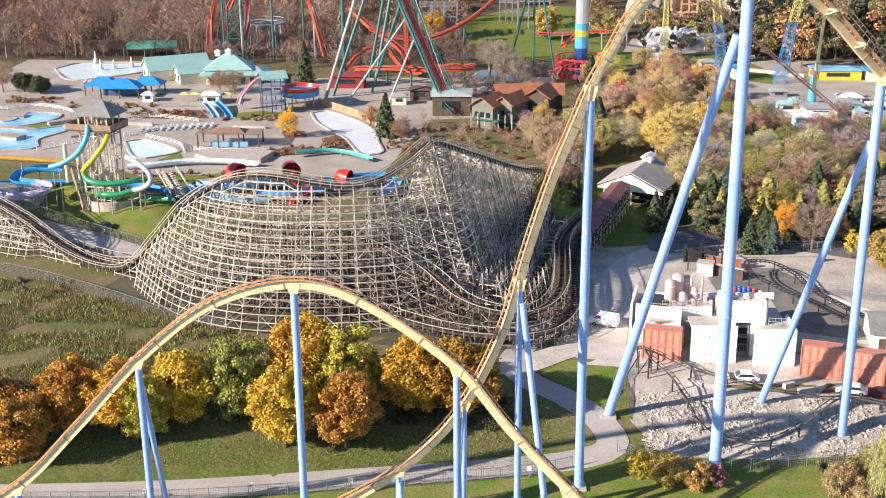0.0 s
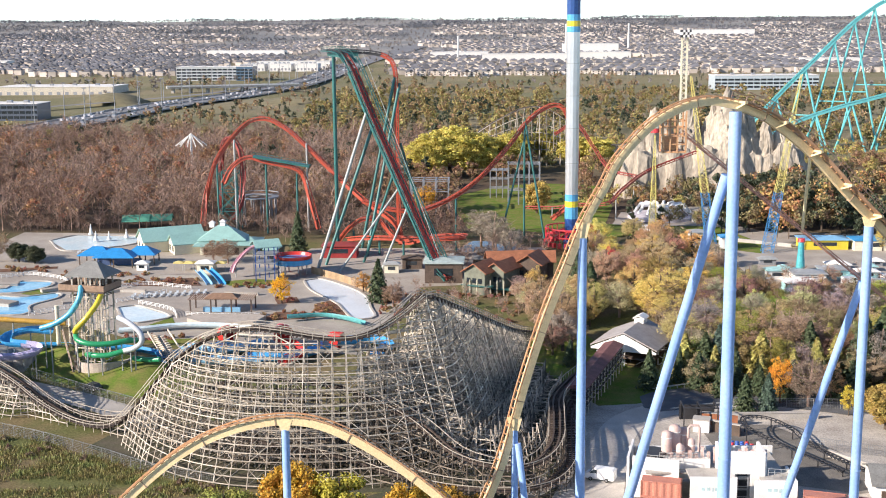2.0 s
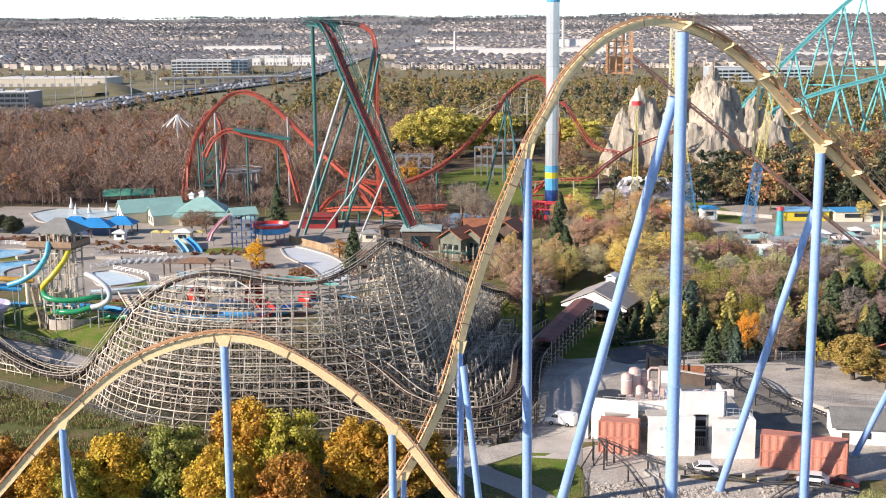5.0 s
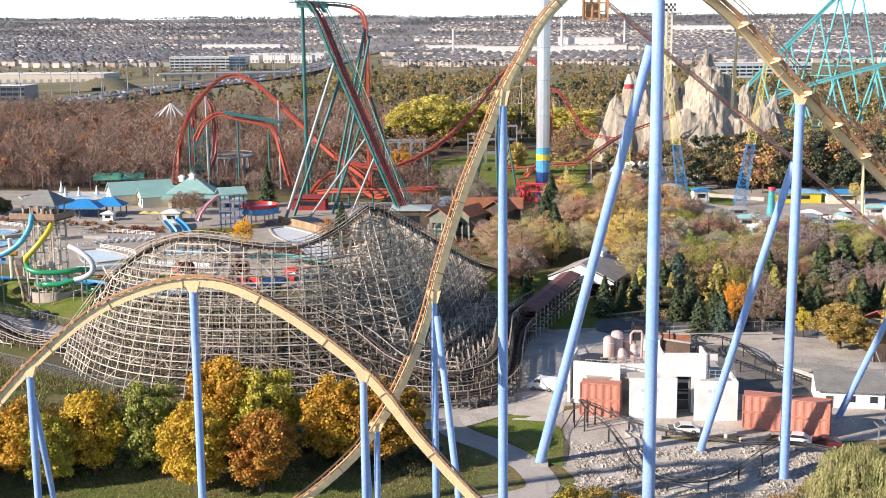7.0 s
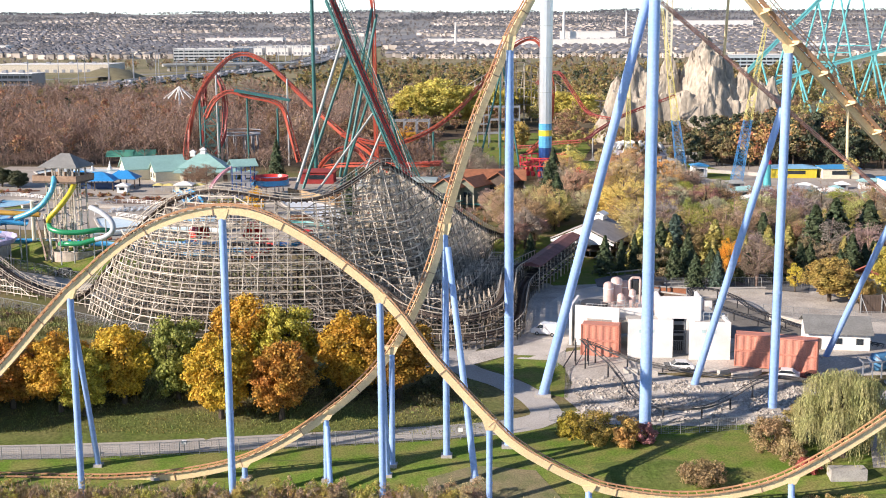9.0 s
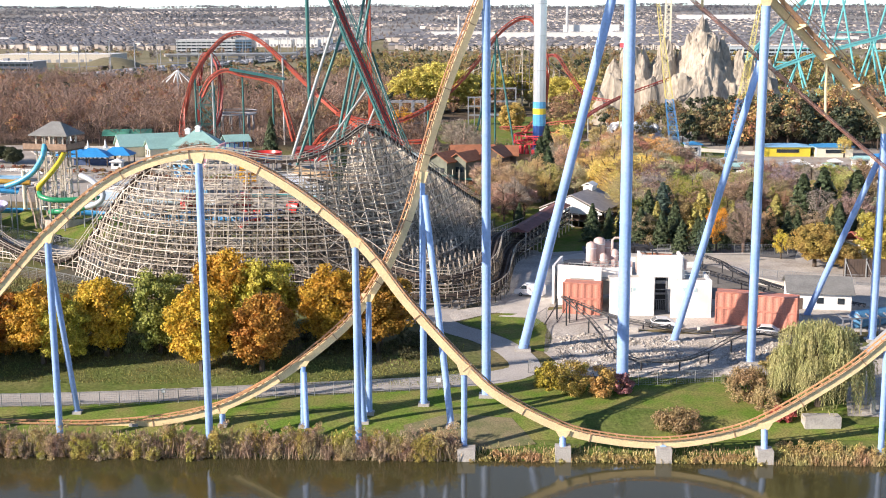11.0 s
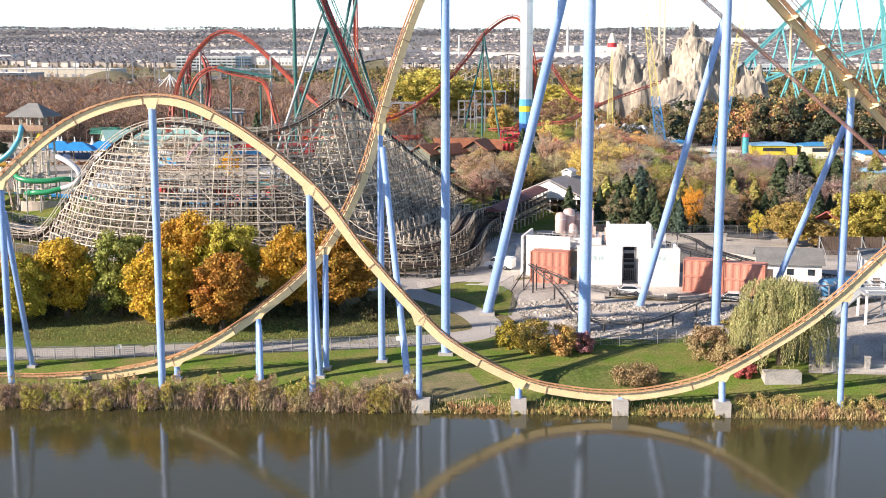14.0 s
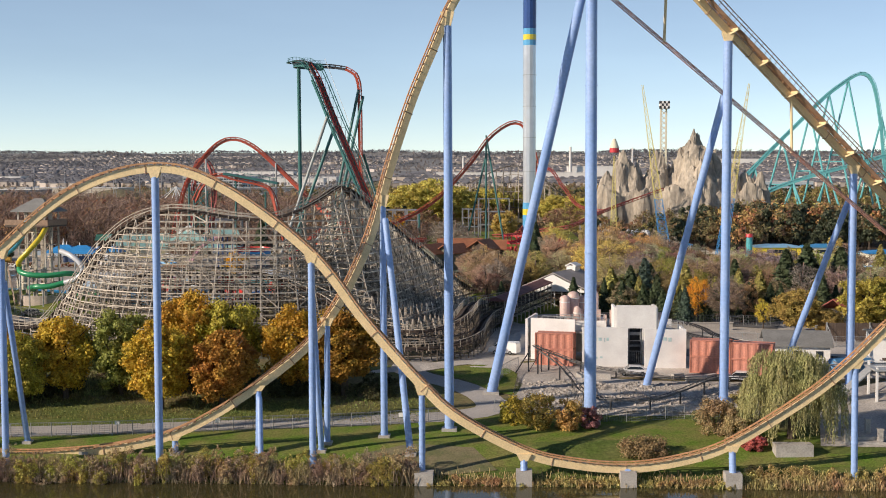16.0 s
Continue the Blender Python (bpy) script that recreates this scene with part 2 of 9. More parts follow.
def ground_material():
    m, t, p = node_mat("turf_and_dry_grass")
    n, l = t.nodes, t.links
    geo = n.new("ShaderNodeNewGeometry")

    def tex(scale, detail=4):
        x = n.new("ShaderNodeTexNoise")
        x.inputs["Scale"].default_value, x.inputs["Detail"].default_value = scale, detail
        l.new(geo.outputs["Position"], x.inputs["Vector"])
        return x.outputs["Fac"]

    def step(src, a, b):
        r = n.new("ShaderNodeMapRange")
        r.inputs[1].default_value, r.inputs[2].default_value = a, b
        l.new(src, r.inputs[0])
        return r.outputs[0]

    def mixed(fac, c1, c2):
        x = n.new("ShaderNodeMixRGB")
        l.new(fac, x.inputs[0])
        for k, c in ((1, c1), (2, c2)):
            if isinstance(c, tuple):
                x.inputs[k].default_value = (*c, 1)
            else:
                l.new(c, x.inputs[k])
        return x.outputs[0]

    green = mixed(step(tex(0.25), 0.35, 0.65), (0.095, 0.135, 0.03), (0.14, 0.155, 0.05))
    dry = mixed(step(tex(0.09), 0.4, 0.6), (0.19, 0.15, 0.08), (0.125, 0.135, 0.05))
    sep = n.new("ShaderNodeSeparateXYZ")
    l.new(geo.outputs["Position"], sep.inputs[0])
    wob = n.new("ShaderNodeMath")
    wob.operation = "MULTIPLY_ADD"
    l.new(tex(0.05), wob.inputs[0])
    wob.inputs[1].default_value = 40
    l.new(sep.outputs[1], wob.inputs[2])
    base = mixed(step(wob.outputs[0], 163, 180), green, dry)
    litter = mixed(step(tex(0.12), 0.4, 0.6), (0.08, 0.06, 0.045), (0.12, 0.09, 0.065))
    base = mixed(step(sep.outputs[1], 400, 436), base, litter)
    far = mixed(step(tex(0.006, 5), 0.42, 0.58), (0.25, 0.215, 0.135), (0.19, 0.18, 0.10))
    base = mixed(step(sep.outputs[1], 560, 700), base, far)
    # pale grey ridge colours: distance haze put into the ground paint
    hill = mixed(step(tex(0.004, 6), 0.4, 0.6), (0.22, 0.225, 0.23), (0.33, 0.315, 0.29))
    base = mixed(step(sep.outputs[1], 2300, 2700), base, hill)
    grain = n.new("ShaderNodeHueSaturation")
    v = n.new("ShaderNodeMapRange")
    v.inputs[1].default_value, v.inputs[2].default_value, v.inputs[3].default_value, v.inputs[4].default_value = 0.3, 0.7, 0.7, 1.3
    l.new(tex(2.2, 5), v.inputs[0])
    l.new(v.outputs[0], grain.inputs["Value"])
    l.new(base, grain.inputs["Color"])
    l.new(grain.outputs[0], p.inputs["Base Color"])
    b = n.new("ShaderNodeBump")
    b.inputs["Strength"].default_value, b.inputs["Distance"].default_value = 0.6, 0.25
    l.new(tex(1.6, 5), b.inputs["Height"])
    l.new(b.outputs[0], p.inputs["Normal"])
    p.inputs["Roughness"].default_value, p.inputs["Specular IOR Level"].default_value = 0.95, 0.1
    return m


def water_material():
    m, t, p = node_mat("lake_water")
    n, l = t.nodes, t.links
    p.inputs["Base Color"].default_value = (0.052, 0.048, 0.020, 1)
    p.inputs["Roughness"].default_value, p.inputs["IOR"].default_value = 0.09, 1.4
    geo, tex, b = n.new("ShaderNodeNewGeometry"), n.new("ShaderNodeTexNoise"), n.new("ShaderNodeBump")
    tex.inputs["Scale"].default_value, tex.inputs["Detail"].default_value = 0.7, 3
    b.inputs["Strength"].default_value, b.inputs["Distance"].default_value = 0.22, 0.05
    l.new(geo.outputs["Position"], tex.inputs["Vector"])
    l.new(tex.outputs["Fac"], b.inputs["Height"])
    l.new(b.outputs[0], p.inputs["Normal"])
    return m


M_GROUND, M_WATER = ground_material(), water_material()

# ---------------------------------------------------------------- mesh tools
GROUND_Y = [-300, 110, 120, 125, 130, 137, 150, 165, 178, 192, 230, 300, 400, 1500, 2500, 4500]
GROUND_Z = [-7, -7, -5.5, -4.3, -2.4, -0.8, 0.2, 1.8, 2.8, 2.2, 2.4, 3.5, 5.5, 8, 25, 78]


def gz(y):
    return float(np.interp(y, GROUND_Y, GROUND_Z))


def land(x, y):
    """Height of the ground beyond the park, with its swells and the far ridge."""
    z = gz(y)
    if y > 620:
        z += (noise.noise((x * 0.004, y * 0.004, 3)) * 3.0 + noise.noise((x * 0.015, y * 0.01, 9))) * min(1, (y - 620) / 400)
    if y > 3000:
        k = min(1, (y - 3000) / 1700)
        z += k * (10 * noise.noise((x * 0.0011, y * 0.001, 5)) + 8 * noise.noise((x * 0.004, y * 0.003, 1))) + k * k * 38
    return z


class Shape:
    """Collects verts and faces of one mesh."""

    def __init__(self):
        self.v, self.f = [], []

    def add(self, verts, faces):
        k = len(self.v)
        self.v.extend(verts)
        self.f.extend([tuple(i + k for i in f) for f in faces])
        return self

    def box(self, cx, cy, cz, sx, sy, sz, rz=0.0):
        c, s = math.cos(radians(rz)), math.sin(radians(rz))
        pts = []
        for z in (-sz / 2, sz / 2):
            for x, y in ((-sx / 2, -sy / 2), (sx / 2, -sy / 2), (sx / 2, sy / 2), (-sx / 2, sy / 2)):
                pts.append((cx + c * x - s * y, cy + s * x + c * y, cz + z))
        return self.add(pts, [(3, 2, 1, 0), (4, 5, 6, 7), (0, 1, 5, 4), (1, 2, 6, 5), (2, 3, 7, 6), (3, 0, 4, 7)])

    def beam(self, p, q, w, h=None):
        p, q = Vector(p), Vector(q)
        d = q - p
        if d.length < 1e-4:
            return self
        d.normalize()
        a = d.cross(Vector((0, 0, 1)) if abs(d.z) < 0.95 else Vector((1, 0, 0))).normalized()
        b = a.cross(d)
        a, b = a * w / 2, b * (h or w) / 2
        pts = [tuple(e + s * a + t * b) for e in (p, q) for s, t in ((-1, -1), (1, -1), (1, 1), (-1, 1))]
        return self.add(pts, [(3, 2, 1, 0), (4, 5, 6, 7), (0, 1, 5, 4), (1, 2, 6, 5), (2, 3, 7, 6), (3, 0, 4, 7)])

    def tube(self, pts, r, n=8, closed=False):
        pts = [Vector(p) for p in pts]
        rs = r if isinstance(r, (list, tuple)) else [r] * len(pts)
        rings, ref = [], None
        for i, p in enumerate(pts):
            d = (pts[min(i + 1, len(pts) - 1)] - pts[max(i - 1, 0)]).normalized()
            if ref is None:
                ref = d.cross(Vector((0, 0, 1)) if abs(d.z) < 0.9 else Vector((1, 0, 0))).normalized()
            ref = (ref - d * ref.dot(d)).normalized()
            up = d.cross(ref)
            rings.append([tuple(p + rs[i] * (math.cos(a) * ref + math.sin(a) * up)) for a in (2 * math.pi * k / n for k in range(n))])
        verts = [v for ring in rings for v in ring]
        faces = [(i * n + k, i * n + (k + 1) % n, (i + 1) * n + (k + 1) % n, (i + 1) * n + k) for i in range(len(pts) - 1) for k in range(n)]
        faces += [tuple(range(n))[::-1], tuple((len(pts) - 1) * n + k for k in range(n))]
        return self.add(verts, faces)

    def sweep(self, pts, profile, up=None):
        """A profile of (side, up) pairs swept along pts; up stays in the upright plane of the path."""
        n, verts = len(profile), []
        for i, p in enumerate(pts):
            d, b, u = axes(pts, i)
            verts += [tuple(Vector(p) + s * b + h * u) for s, h in profile]
        faces = [(i * n + k, i * n + (k + 1) % n, (i + 1) * n + (k + 1) % n, (i + 1) * n + k) for i in range(len(pts) - 1) for k in range(n)]
        faces += [tuple(range(n))[::-1], tuple((len(pts) - 1) * n + k for k in range(n))]
        return self.add(verts, faces)

    def chute(self, pts, r, n=7, wall=0.12):
        """An open half pipe with thickness along pts."""
        prof = [(r * math.cos(math.pi + math.pi * k / n), r * math.sin(math.pi + math.pi * k / n)) for k in range(n + 1)]
        prof += [((r - wall) * math.cos(-math.pi * k / n), (r - wall) * math.sin(-math.pi * k / n)) for k in range(n + 1)]
        return self.sweep(pts, prof)

    def prism(self, poly, z0, z1):
        n = len(poly)
        pts = [(x, y, z0) for x, y in poly] + [(x, y, z1) for x, y in poly]
        return self.add(pts, [tuple(range(n))[::-1], tuple(range(n, 2 * n))] + [(i, (i + 1) % n, n + (i + 1) % n, n + i) for i in range(n)])

    def gable(self, cx, cy, z, sx, sy, h, rz=0.0, thick=0.25):
        """A gable roof with its ridge along x, with thickness."""
        c, s = math.cos(radians(rz)), math.sin(radians(rz))
        prof = [(-sy / 2, 0), (0, h), (sy / 2, 0), (sy / 2, -thick), (0, h - thick), (-sy / 2, -thick)]
        pts = [(cx + c * x - s * y, cy + s * x + c * y, z + k) for x in (-sx / 2, sx / 2) for y, k in prof]
        f = [(0, 1, 7, 6), (1, 2, 8, 7), (2, 3, 9, 8), (3, 4, 10, 9), (4, 5, 11, 10), (5, 0, 6, 11), (5, 4, 1, 0), (4, 3, 2, 1), (6, 7, 10, 11), (7, 8, 9, 10)]
        return self.add(pts, f)

    def hip(self, cx, cy, z, sx, sy, h, ridge=0.0, rz=0.0, thick=0.25):
        """A hipped roof; ridge: length of its ridge along x (0: a pyramid)."""
        c, s = math.cos(radians(rz)), math.sin(radians(rz))
        low = [(-sx / 2, -sy / 2), (sx / 2, -sy / 2), (sx / 2, sy / 2), (-sx / 2, sy / 2)]
        pts = [(x, y, z - thick) for x, y in low] + [(x, y, z) for x, y in low] + [(-ridge / 2 - 0.01, 0, z + h), (ridge / 2 + 0.01, 0, z + h)]
        pts = [(cx + c * x - s * y, cy + s * x + c * y, k) for x, y, k in pts]
        return self.add(pts, [(3, 2, 1, 0), (0, 1, 5, 4), (1, 2, 6, 5), (2, 3, 7, 6), (3, 0, 4, 7), (4, 5, 9, 8), (5, 6, 9), (6, 7, 8, 9), (7, 4, 8)])

    def cyl(self, cx, cy, z0, z1, r, n=16, r1=None):
        return self.tube([(cx, cy, z0), (cx, cy, z1)], [r, r if r1 is None else r1], n)

    def lathe(self, p, d, prof, n=26):
        """A turned shell: rings of (distance along d, radius) round the axis d through p."""
        p, d = Vector(p), Vector(d).normalized()
        a = d.cross(Vector((0, 0, 1)) if abs(d.z) < 0.9 else Vector((1, 0, 0))).normalized()
        b = d.cross(a)
        verts = [tuple(p + d * t + r * (math.cos(6.2832 * k / n) * a + math.sin(6.2832 * k / n) * b)) for t, r in prof for k in range(n)]
        m = len(prof)
        return self.add(verts, [(i * n + k, i * n + (k + 1) % n, (i + 1) * n + (k + 1) % n, (i + 1) * n + k) for i in range(m - 1) for k in range(n)] + [tuple(range(n))[::-1], tuple((m - 1) * n + k for k in range(n))])

    def mesh(self, name, mat, smooth=False):
        me = bpy.data.meshes.new(name)
        me.from_pydata(self.v, [], self.f)
        for m in mat if isinstance(mat, (list, tuple)) else [mat]:
            me.materials.append(m)
        if smooth:
            me.shade_smooth()
            me.set_sharp_from_angle(angle=radians(40))
        return me


def axes(pts, i):
    """Ahead, right and up of a path at its point i."""
    d = (Vector(pts[min(i + 1, len(pts) - 1)]) - Vector(pts[max(i - 1, 0)])).normalized()
    b = d.cross(Vector((0, 0, 1)))
    b = b.normalized() if b.length > 1e-3 else Vector((1, 0, 0))
    return d, b, b.cross(d)


def spline(ctrl, step):
    """Points at even steps on a smooth curve through the given ones."""
    c = [Vector(p) for p in ctrl]
    c = [2 * c[0] - c[1]] + c + [2 * c[-1] - c[-2]]
    fine = []
    for i in range(1, len(c) - 2):
        p0, p1, p2, p3 = c[i - 1 : i + 3]
        for k in range(16):
            t = k / 16
            fine.append(0.5 * (2 * p1 + (p2 - p0) * t + (2 * p0 - 5 * p1 + 4 * p2 - p3) * t * t + (3 * p1 - p0 - 3 * p2 + p3) * t**3))
    fine.append(c[-2])
    far = np.cumsum([0] + [(b - a).length for a, b in zip(fine, fine[1:])])
    n = max(2, int(far[-1] / step) + 1)
    arr = np.array([tuple(p) for p in fine])
    want = np.linspace(0, far[-1], n)
    return [tuple(np.interp(w, far, arr[:, k]) for k in range(3)) for w in want]


WORLD_OF = {}


def thing(name, at, label, category, group="", kind=""):
    ob = new(name)
    ob.location = at
    ob.empty_display_size = 0.5
    WORLD_OF[ob.name] = Matrix.Translation(at)
    return tagged(ob, label, category, group, kind)


def part(name, shape, material, parent, label="", smooth=False, kind=""):
    """One mesh under a thing or part; the shape is in world places."""
    ob = new(name, shape if isinstance(shape, bpy.types.Mesh) else shape.mesh(name, material, smooth))
    ob.parent = parent
    if parent.name in WORLD_OF:
        ob.matrix_parent_inverse = WORLD_OF[parent.name].inverted()
    return tagged(ob, label, kind=kind)


def single(name, shape, material, label, category, kind="", group="", smooth=False):
    ob = new(name, shape if isinstance(shape, bpy.types.Mesh) else shape.mesh(name, material, smooth))
    return tagged(ob, label, category, group, kind)


def sheet(name, poly, material, label, category, dz=0.06, kind="structure"):
    """A flat area that follows the ground, a little above it."""
    bm = bmesh.new()
    bm.faces.new([bm.verts.new((x, y, 0)) for x, y in poly])
    for y in GROUND_Y:
        bmesh.ops.bisect_plane(bm, geom=bm.verts[:] + bm.edges[:] + bm.faces[:], plane_co=(0, y, 0), plane_no=(0, 1, 0))
    for v in bm.verts:
        v.co.z = gz(v.co.y) + dz
    bmesh.ops.recalc_face_normals(bm, faces=bm.faces[:])
    for f in bm.faces:
        if f.normal.z < 0:
            f.normal_flip()
    me = bpy.data.meshes.new(name)
    bm.to_mesh(me)
    bm.free()
    me.materials.append(material)
    return tagged(new(name, me), label, category, "", kind)


def strip(name, line, width, material, label, category, dz=0.06, kind="structure"):
    """A road of even width along a line of (x, y), following the ground."""
    pts = spline([(x, y, 0) for x, y in line], 2.0)
    sh = Shape()
    verts, faces = [], []
    for i, p in enumerate(pts):
        d, b, u = axes(pts, i)
        for k in range(5):
            q = Vector(p) + b * width * (k / 4 - 0.5)
            verts.append((q.x, q.y, gz(q.y) + dz))
    for i in range(len(pts) - 1):
        for k in range(4):
            faces.append((i * 5 + k, i * 5 + k + 1, i * 5 + k + 6, i * 5 + k + 5))
    sh.add(verts, faces)
    return single(name, sh, material, label, category, kind)


rng = np.random.default_rng(7)


def quads_mesh(name, centres, normals, sizes, mat, aspect=1.0, hang=False):
    """Many small four-cornered leaves."""
    n = len(centres)
    ref = np.tile([0.0, 0.0, 1.0], (n, 1)) if hang else rng.normal(size=(n, 3))
    a = np.cross(normals, ref)
    a /= np.linalg.norm(a, axis=1, keepdims=True) + 1e-9
    b = np.cross(normals, a)
    a, b = a * sizes[:, None] * 0.5, b * sizes[:, None] * 0.5 * aspect
    bend = normals * sizes[:, None] * 0.12
    v = np.stack([centres - b, centres + a + bend, centres + b, centres - a + bend], 1).reshape(-1, 3)
    me = bpy.data.meshes.new(name)
    me.from_pydata(v.tolist(), [], np.arange(4 * n).reshape(-1, 4).tolist())
    me.materials.append(mat)
    return me


def crown_points(n_clumps, per, rx, rz, zc, clump=0.32, flat=1.0, seed=0):
    """Leaf places and outward directions for an uneven crown made of clumps on and in an ellipsoid."""
    r = np.random.default_rng(seed)
    d = r.normal(size=(n_clumps, 3))
    d /= np.linalg.norm(d, axis=1, keepdims=True)
    far = r.uniform(0.35, 1.0, n_clumps) ** 0.5 * r.uniform(0.78, 1.08, n_clumps)
    c = d * far[:, None] * np.array([rx, rx, rz]) * (1 - clump * 0.6)
    c[:, 2] += zc
    size = r.uniform(0.6, 1.25, n_clumps) * clump * rx
    q = r.normal(size=(n_clumps, per, 3))
    q /= np.linalg.norm(q, axis=2, keepdims=True)
    rad = r.uniform(0.45, 1.05, (n_clumps, per, 1))
    pts = c[:, None] + q * rad * size[:, None, None] * np.array([1, 1, 0.8 * flat])
    nrm = q + r.normal(size=q.shape) * 0.55 + np.array([0, 0, 0.25])
    nrm /= np.linalg.norm(nrm, axis=2, keepdims=True)
    return pts.reshape(-1, 3), nrm.reshape(-1, 3)

# ---------------------------------------------------------------- ground, lake, roads
def build_ground():
    ys = sorted(set(GROUND_Y + list(range(126, 240, 4)) + list(range(260, 600, 20)) + list(range(640, 1500, 60)) + list(range(1600, 4500, 150)) + [4600, 4700, 4780, 4850]))
    xs = sorted(set([x * 10 for x in range(-20, 21)] + [x * 60 for x in range(-50, 51)] + [-4200, -3600, 3600, 4200]))
    verts, faces = [], []
    for y in ys:
        for x in xs:
            z = land(x, y)
            if y < 190 and y > 122:
                z += noise.noise((x * 0.12, y * 0.15, 2)) * 0.18
            verts.append((x, y, z))
    n = len(xs)
    for j in range(len(ys) - 1):
        for i in range(n - 1):
            faces.append((j * n + i, j * n + i + 1, (j + 1) * n + i + 1, (j + 1) * n + i))
    sh = Shape()
    sh.add(verts, faces)
    single("ground", sh, M_GROUND, "rolling turf and dry grass, greyed with haze towards the wooded horizon", "ground", "structure", smooth=True)


build_ground()
lake = Shape()
lake.box(0, -40, -4.0, 1200, 345, 1.0)
single("lake_water", lake, M_WATER, "still dark green lake beneath the coaster", "lake", "structure")

strip("road_lakeside", [(-140, 136), (-90, 138), (-48, 140.5), (-20, 144.3), (3, 148), (12, 150), (17, 153.5), (15.5, 160), (11, 166), (5.5, 171), (3, 177), (6, 186), (11, 194)], 4.6, M_ASPHALT, "pale worn asphalt service road along the lawn", "road")
sheet("yard_gravel", [(-4, 172), (6, 173.5), (13, 179), (20, 173), (28, 171), (60, 169), (84, 172), (120, 200), (120, 236), (74, 234), (46, 240), (30, 243), (20, 236), (15, 222), (14, 200), (10, 184)], M_GRAVEL, "dusty grey gravel service yard", "yard", 0.05)
# weedy earth, its colour lowered to hold the shade of the trestle above
sheet("trestle_earth", [(-74, 208), (-60, 199), (-44, 189), (-22, 185), (-6, 177.5), (8, 178), (14.5, 186), (16.5, 205), (17, 224), (14, 262), (12, 292), (4, 292), (-12, 262), (-24, 222), (-50, 216), (-70, 221)], surface("shaded_weedy_earth", (0.095, 0.08, 0.055), 0.95, var=0.3, scale=0.3, fine=12, rgb2=(0.06, 0.066, 0.03)), "weedy earth under the wooden trestle, browned dark for its shade", "earth", 0.045)
strip("road_service", [(17, 176), (19, 192), (22, 210), (28, 226), (40, 234), (62, 236), (100, 236)], 7.5, surface("dusty_concrete", (0.56, 0.52, 0.47), 0.95, var=0.14, scale=0.2, fine=20, rgb2=(0.44, 0.405, 0.36)), "pale dusty service road past the white building", "road", 0.09)
strip("path_waterpark", [(-150, 262), (-118, 254), (-98, 244), (-84, 236), (-70, 226), (-64, 222)], 7, M_ASPHALT, "pale access road below the water park", "road", 0.07)
sheet("plaza_paving", [(-170, 318), (-128, 300), (-104, 296), (-88, 283), (-30, 270), (-26, 300), (-20, 340), (6, 345), (20, 372), (18, 398), (-60, 396), (-62, 384), (-120, 392), (-122, 425), (-170, 428)], M_PLAZA, "pale beige paving of the water park", "pavement", 0.06)
sheet("plaza_midway", [(40, 420), (60, 418), (78, 398), (76, 352), (86, 330), (140, 330), (150, 420), (98, 430), (72, 478), (52, 476)], M_PLAZA, "pale paved midway among the rides", "pavement", 0.06)
sheet("lawn_hill", [(-8, 436), (14, 430), (36, 412), (42, 440), (50, 490), (50, 556), (24, 566), (4, 556), (-16, 520), (-14, 480)], surface("mown_lawn", (0.115, 0.185, 0.03), 0.95, var=0.35, scale=0.3, fine=14, rgb2=(0.20, 0.19, 0.065), spec=0.05, bump=0.08), "bright mown lawn below the rides", "lawn", 0.08)
sheet("lawn_midway", [(36, 416), (56, 422), (74, 414), (82, 392), (88, 388), (92, 405), (84, 440), (52, 444), (42, 446)], bpy.data.materials["mown_lawn"], "bright mown lawn beside the midway", "lawn", 0.09)
slope = Shape()
sv = []
for j in range(13):
    for i in range(17):
        x, k = -108 + 2.75 * i, j / 12
        y0 = 256.5 - 0.6 * (x + 108) + (0.012 * (x + 86) ** 2 if x > -86 else 0)
        y = y0 + 22 * k
        rise = 3.0 * min(1.0, k * 1.5) ** 1.2 * min(1.0, i / 3, (16 - i) / 4) * (1 if k < 0.85 else 0.4)
        sv.append((x, y, gz(y) + 0.04 + rise))
slope.add(sv, [(j * 17 + i, j * 17 + i + 1, (j + 1) * 17 + i + 1, (j + 1) * 17 + i) for j in range(12) for i in range(16)])
single("lawn_slope", slope, bpy.data.materials["mown_lawn"], "sunlit grass slope under the slide tower", "lawn", "structure", smooth=True)
sheet("lawn_lake", [(-100, 131), (-30, 131.5), (20, 131), (70, 132), (58, 142), (44, 152), (30, 147), (20, 150.5), (3, 145.2), (-20, 141.6), (-48, 138), (-100, 135.5)], bpy.data.materials["mown_lawn"], "green mown lawn along the lake shore", "lawn", 0.04)
sheet("lawn_station", [(9, 266), (17.5, 244), (22, 234), (30, 235.5), (40, 241), (42, 256), (31, 262), (24, 288), (15, 296), (10, 284)], bpy.data.materials["mown_lawn"], "shaded green lawn round the coaster station", "lawn", 0.08)
sheet("lawn_triangle", [(7.2, 173.2), (12.6, 168.6), (17.2, 161.5), (20.5, 160), (21.6, 166), (20.6, 173), (17.4, 180), (11, 177)], bpy.data.materials["mown_lawn"], "small green lawn between the road and the yard", "lawn", 0.08)
sheet("rubble_bed", [(21, 174), (20, 160), (24, 151), (40, 150.5), (56, 153), (62, 160), (60, 168), (40, 168.5), (28, 172)], M_GRAVEL, "pale rubble bed around the small coaster", "rubble", 0.08)
sheet("bare_earth", [(66, 306), (84, 304), (92, 312), (84, 322), (70, 320)], surface("red_earth", (0.34, 0.22, 0.16), 0.95, var=0.2, scale=0.2, fine=12), "reddish bare earth between the thickets", "earth", 0.07)
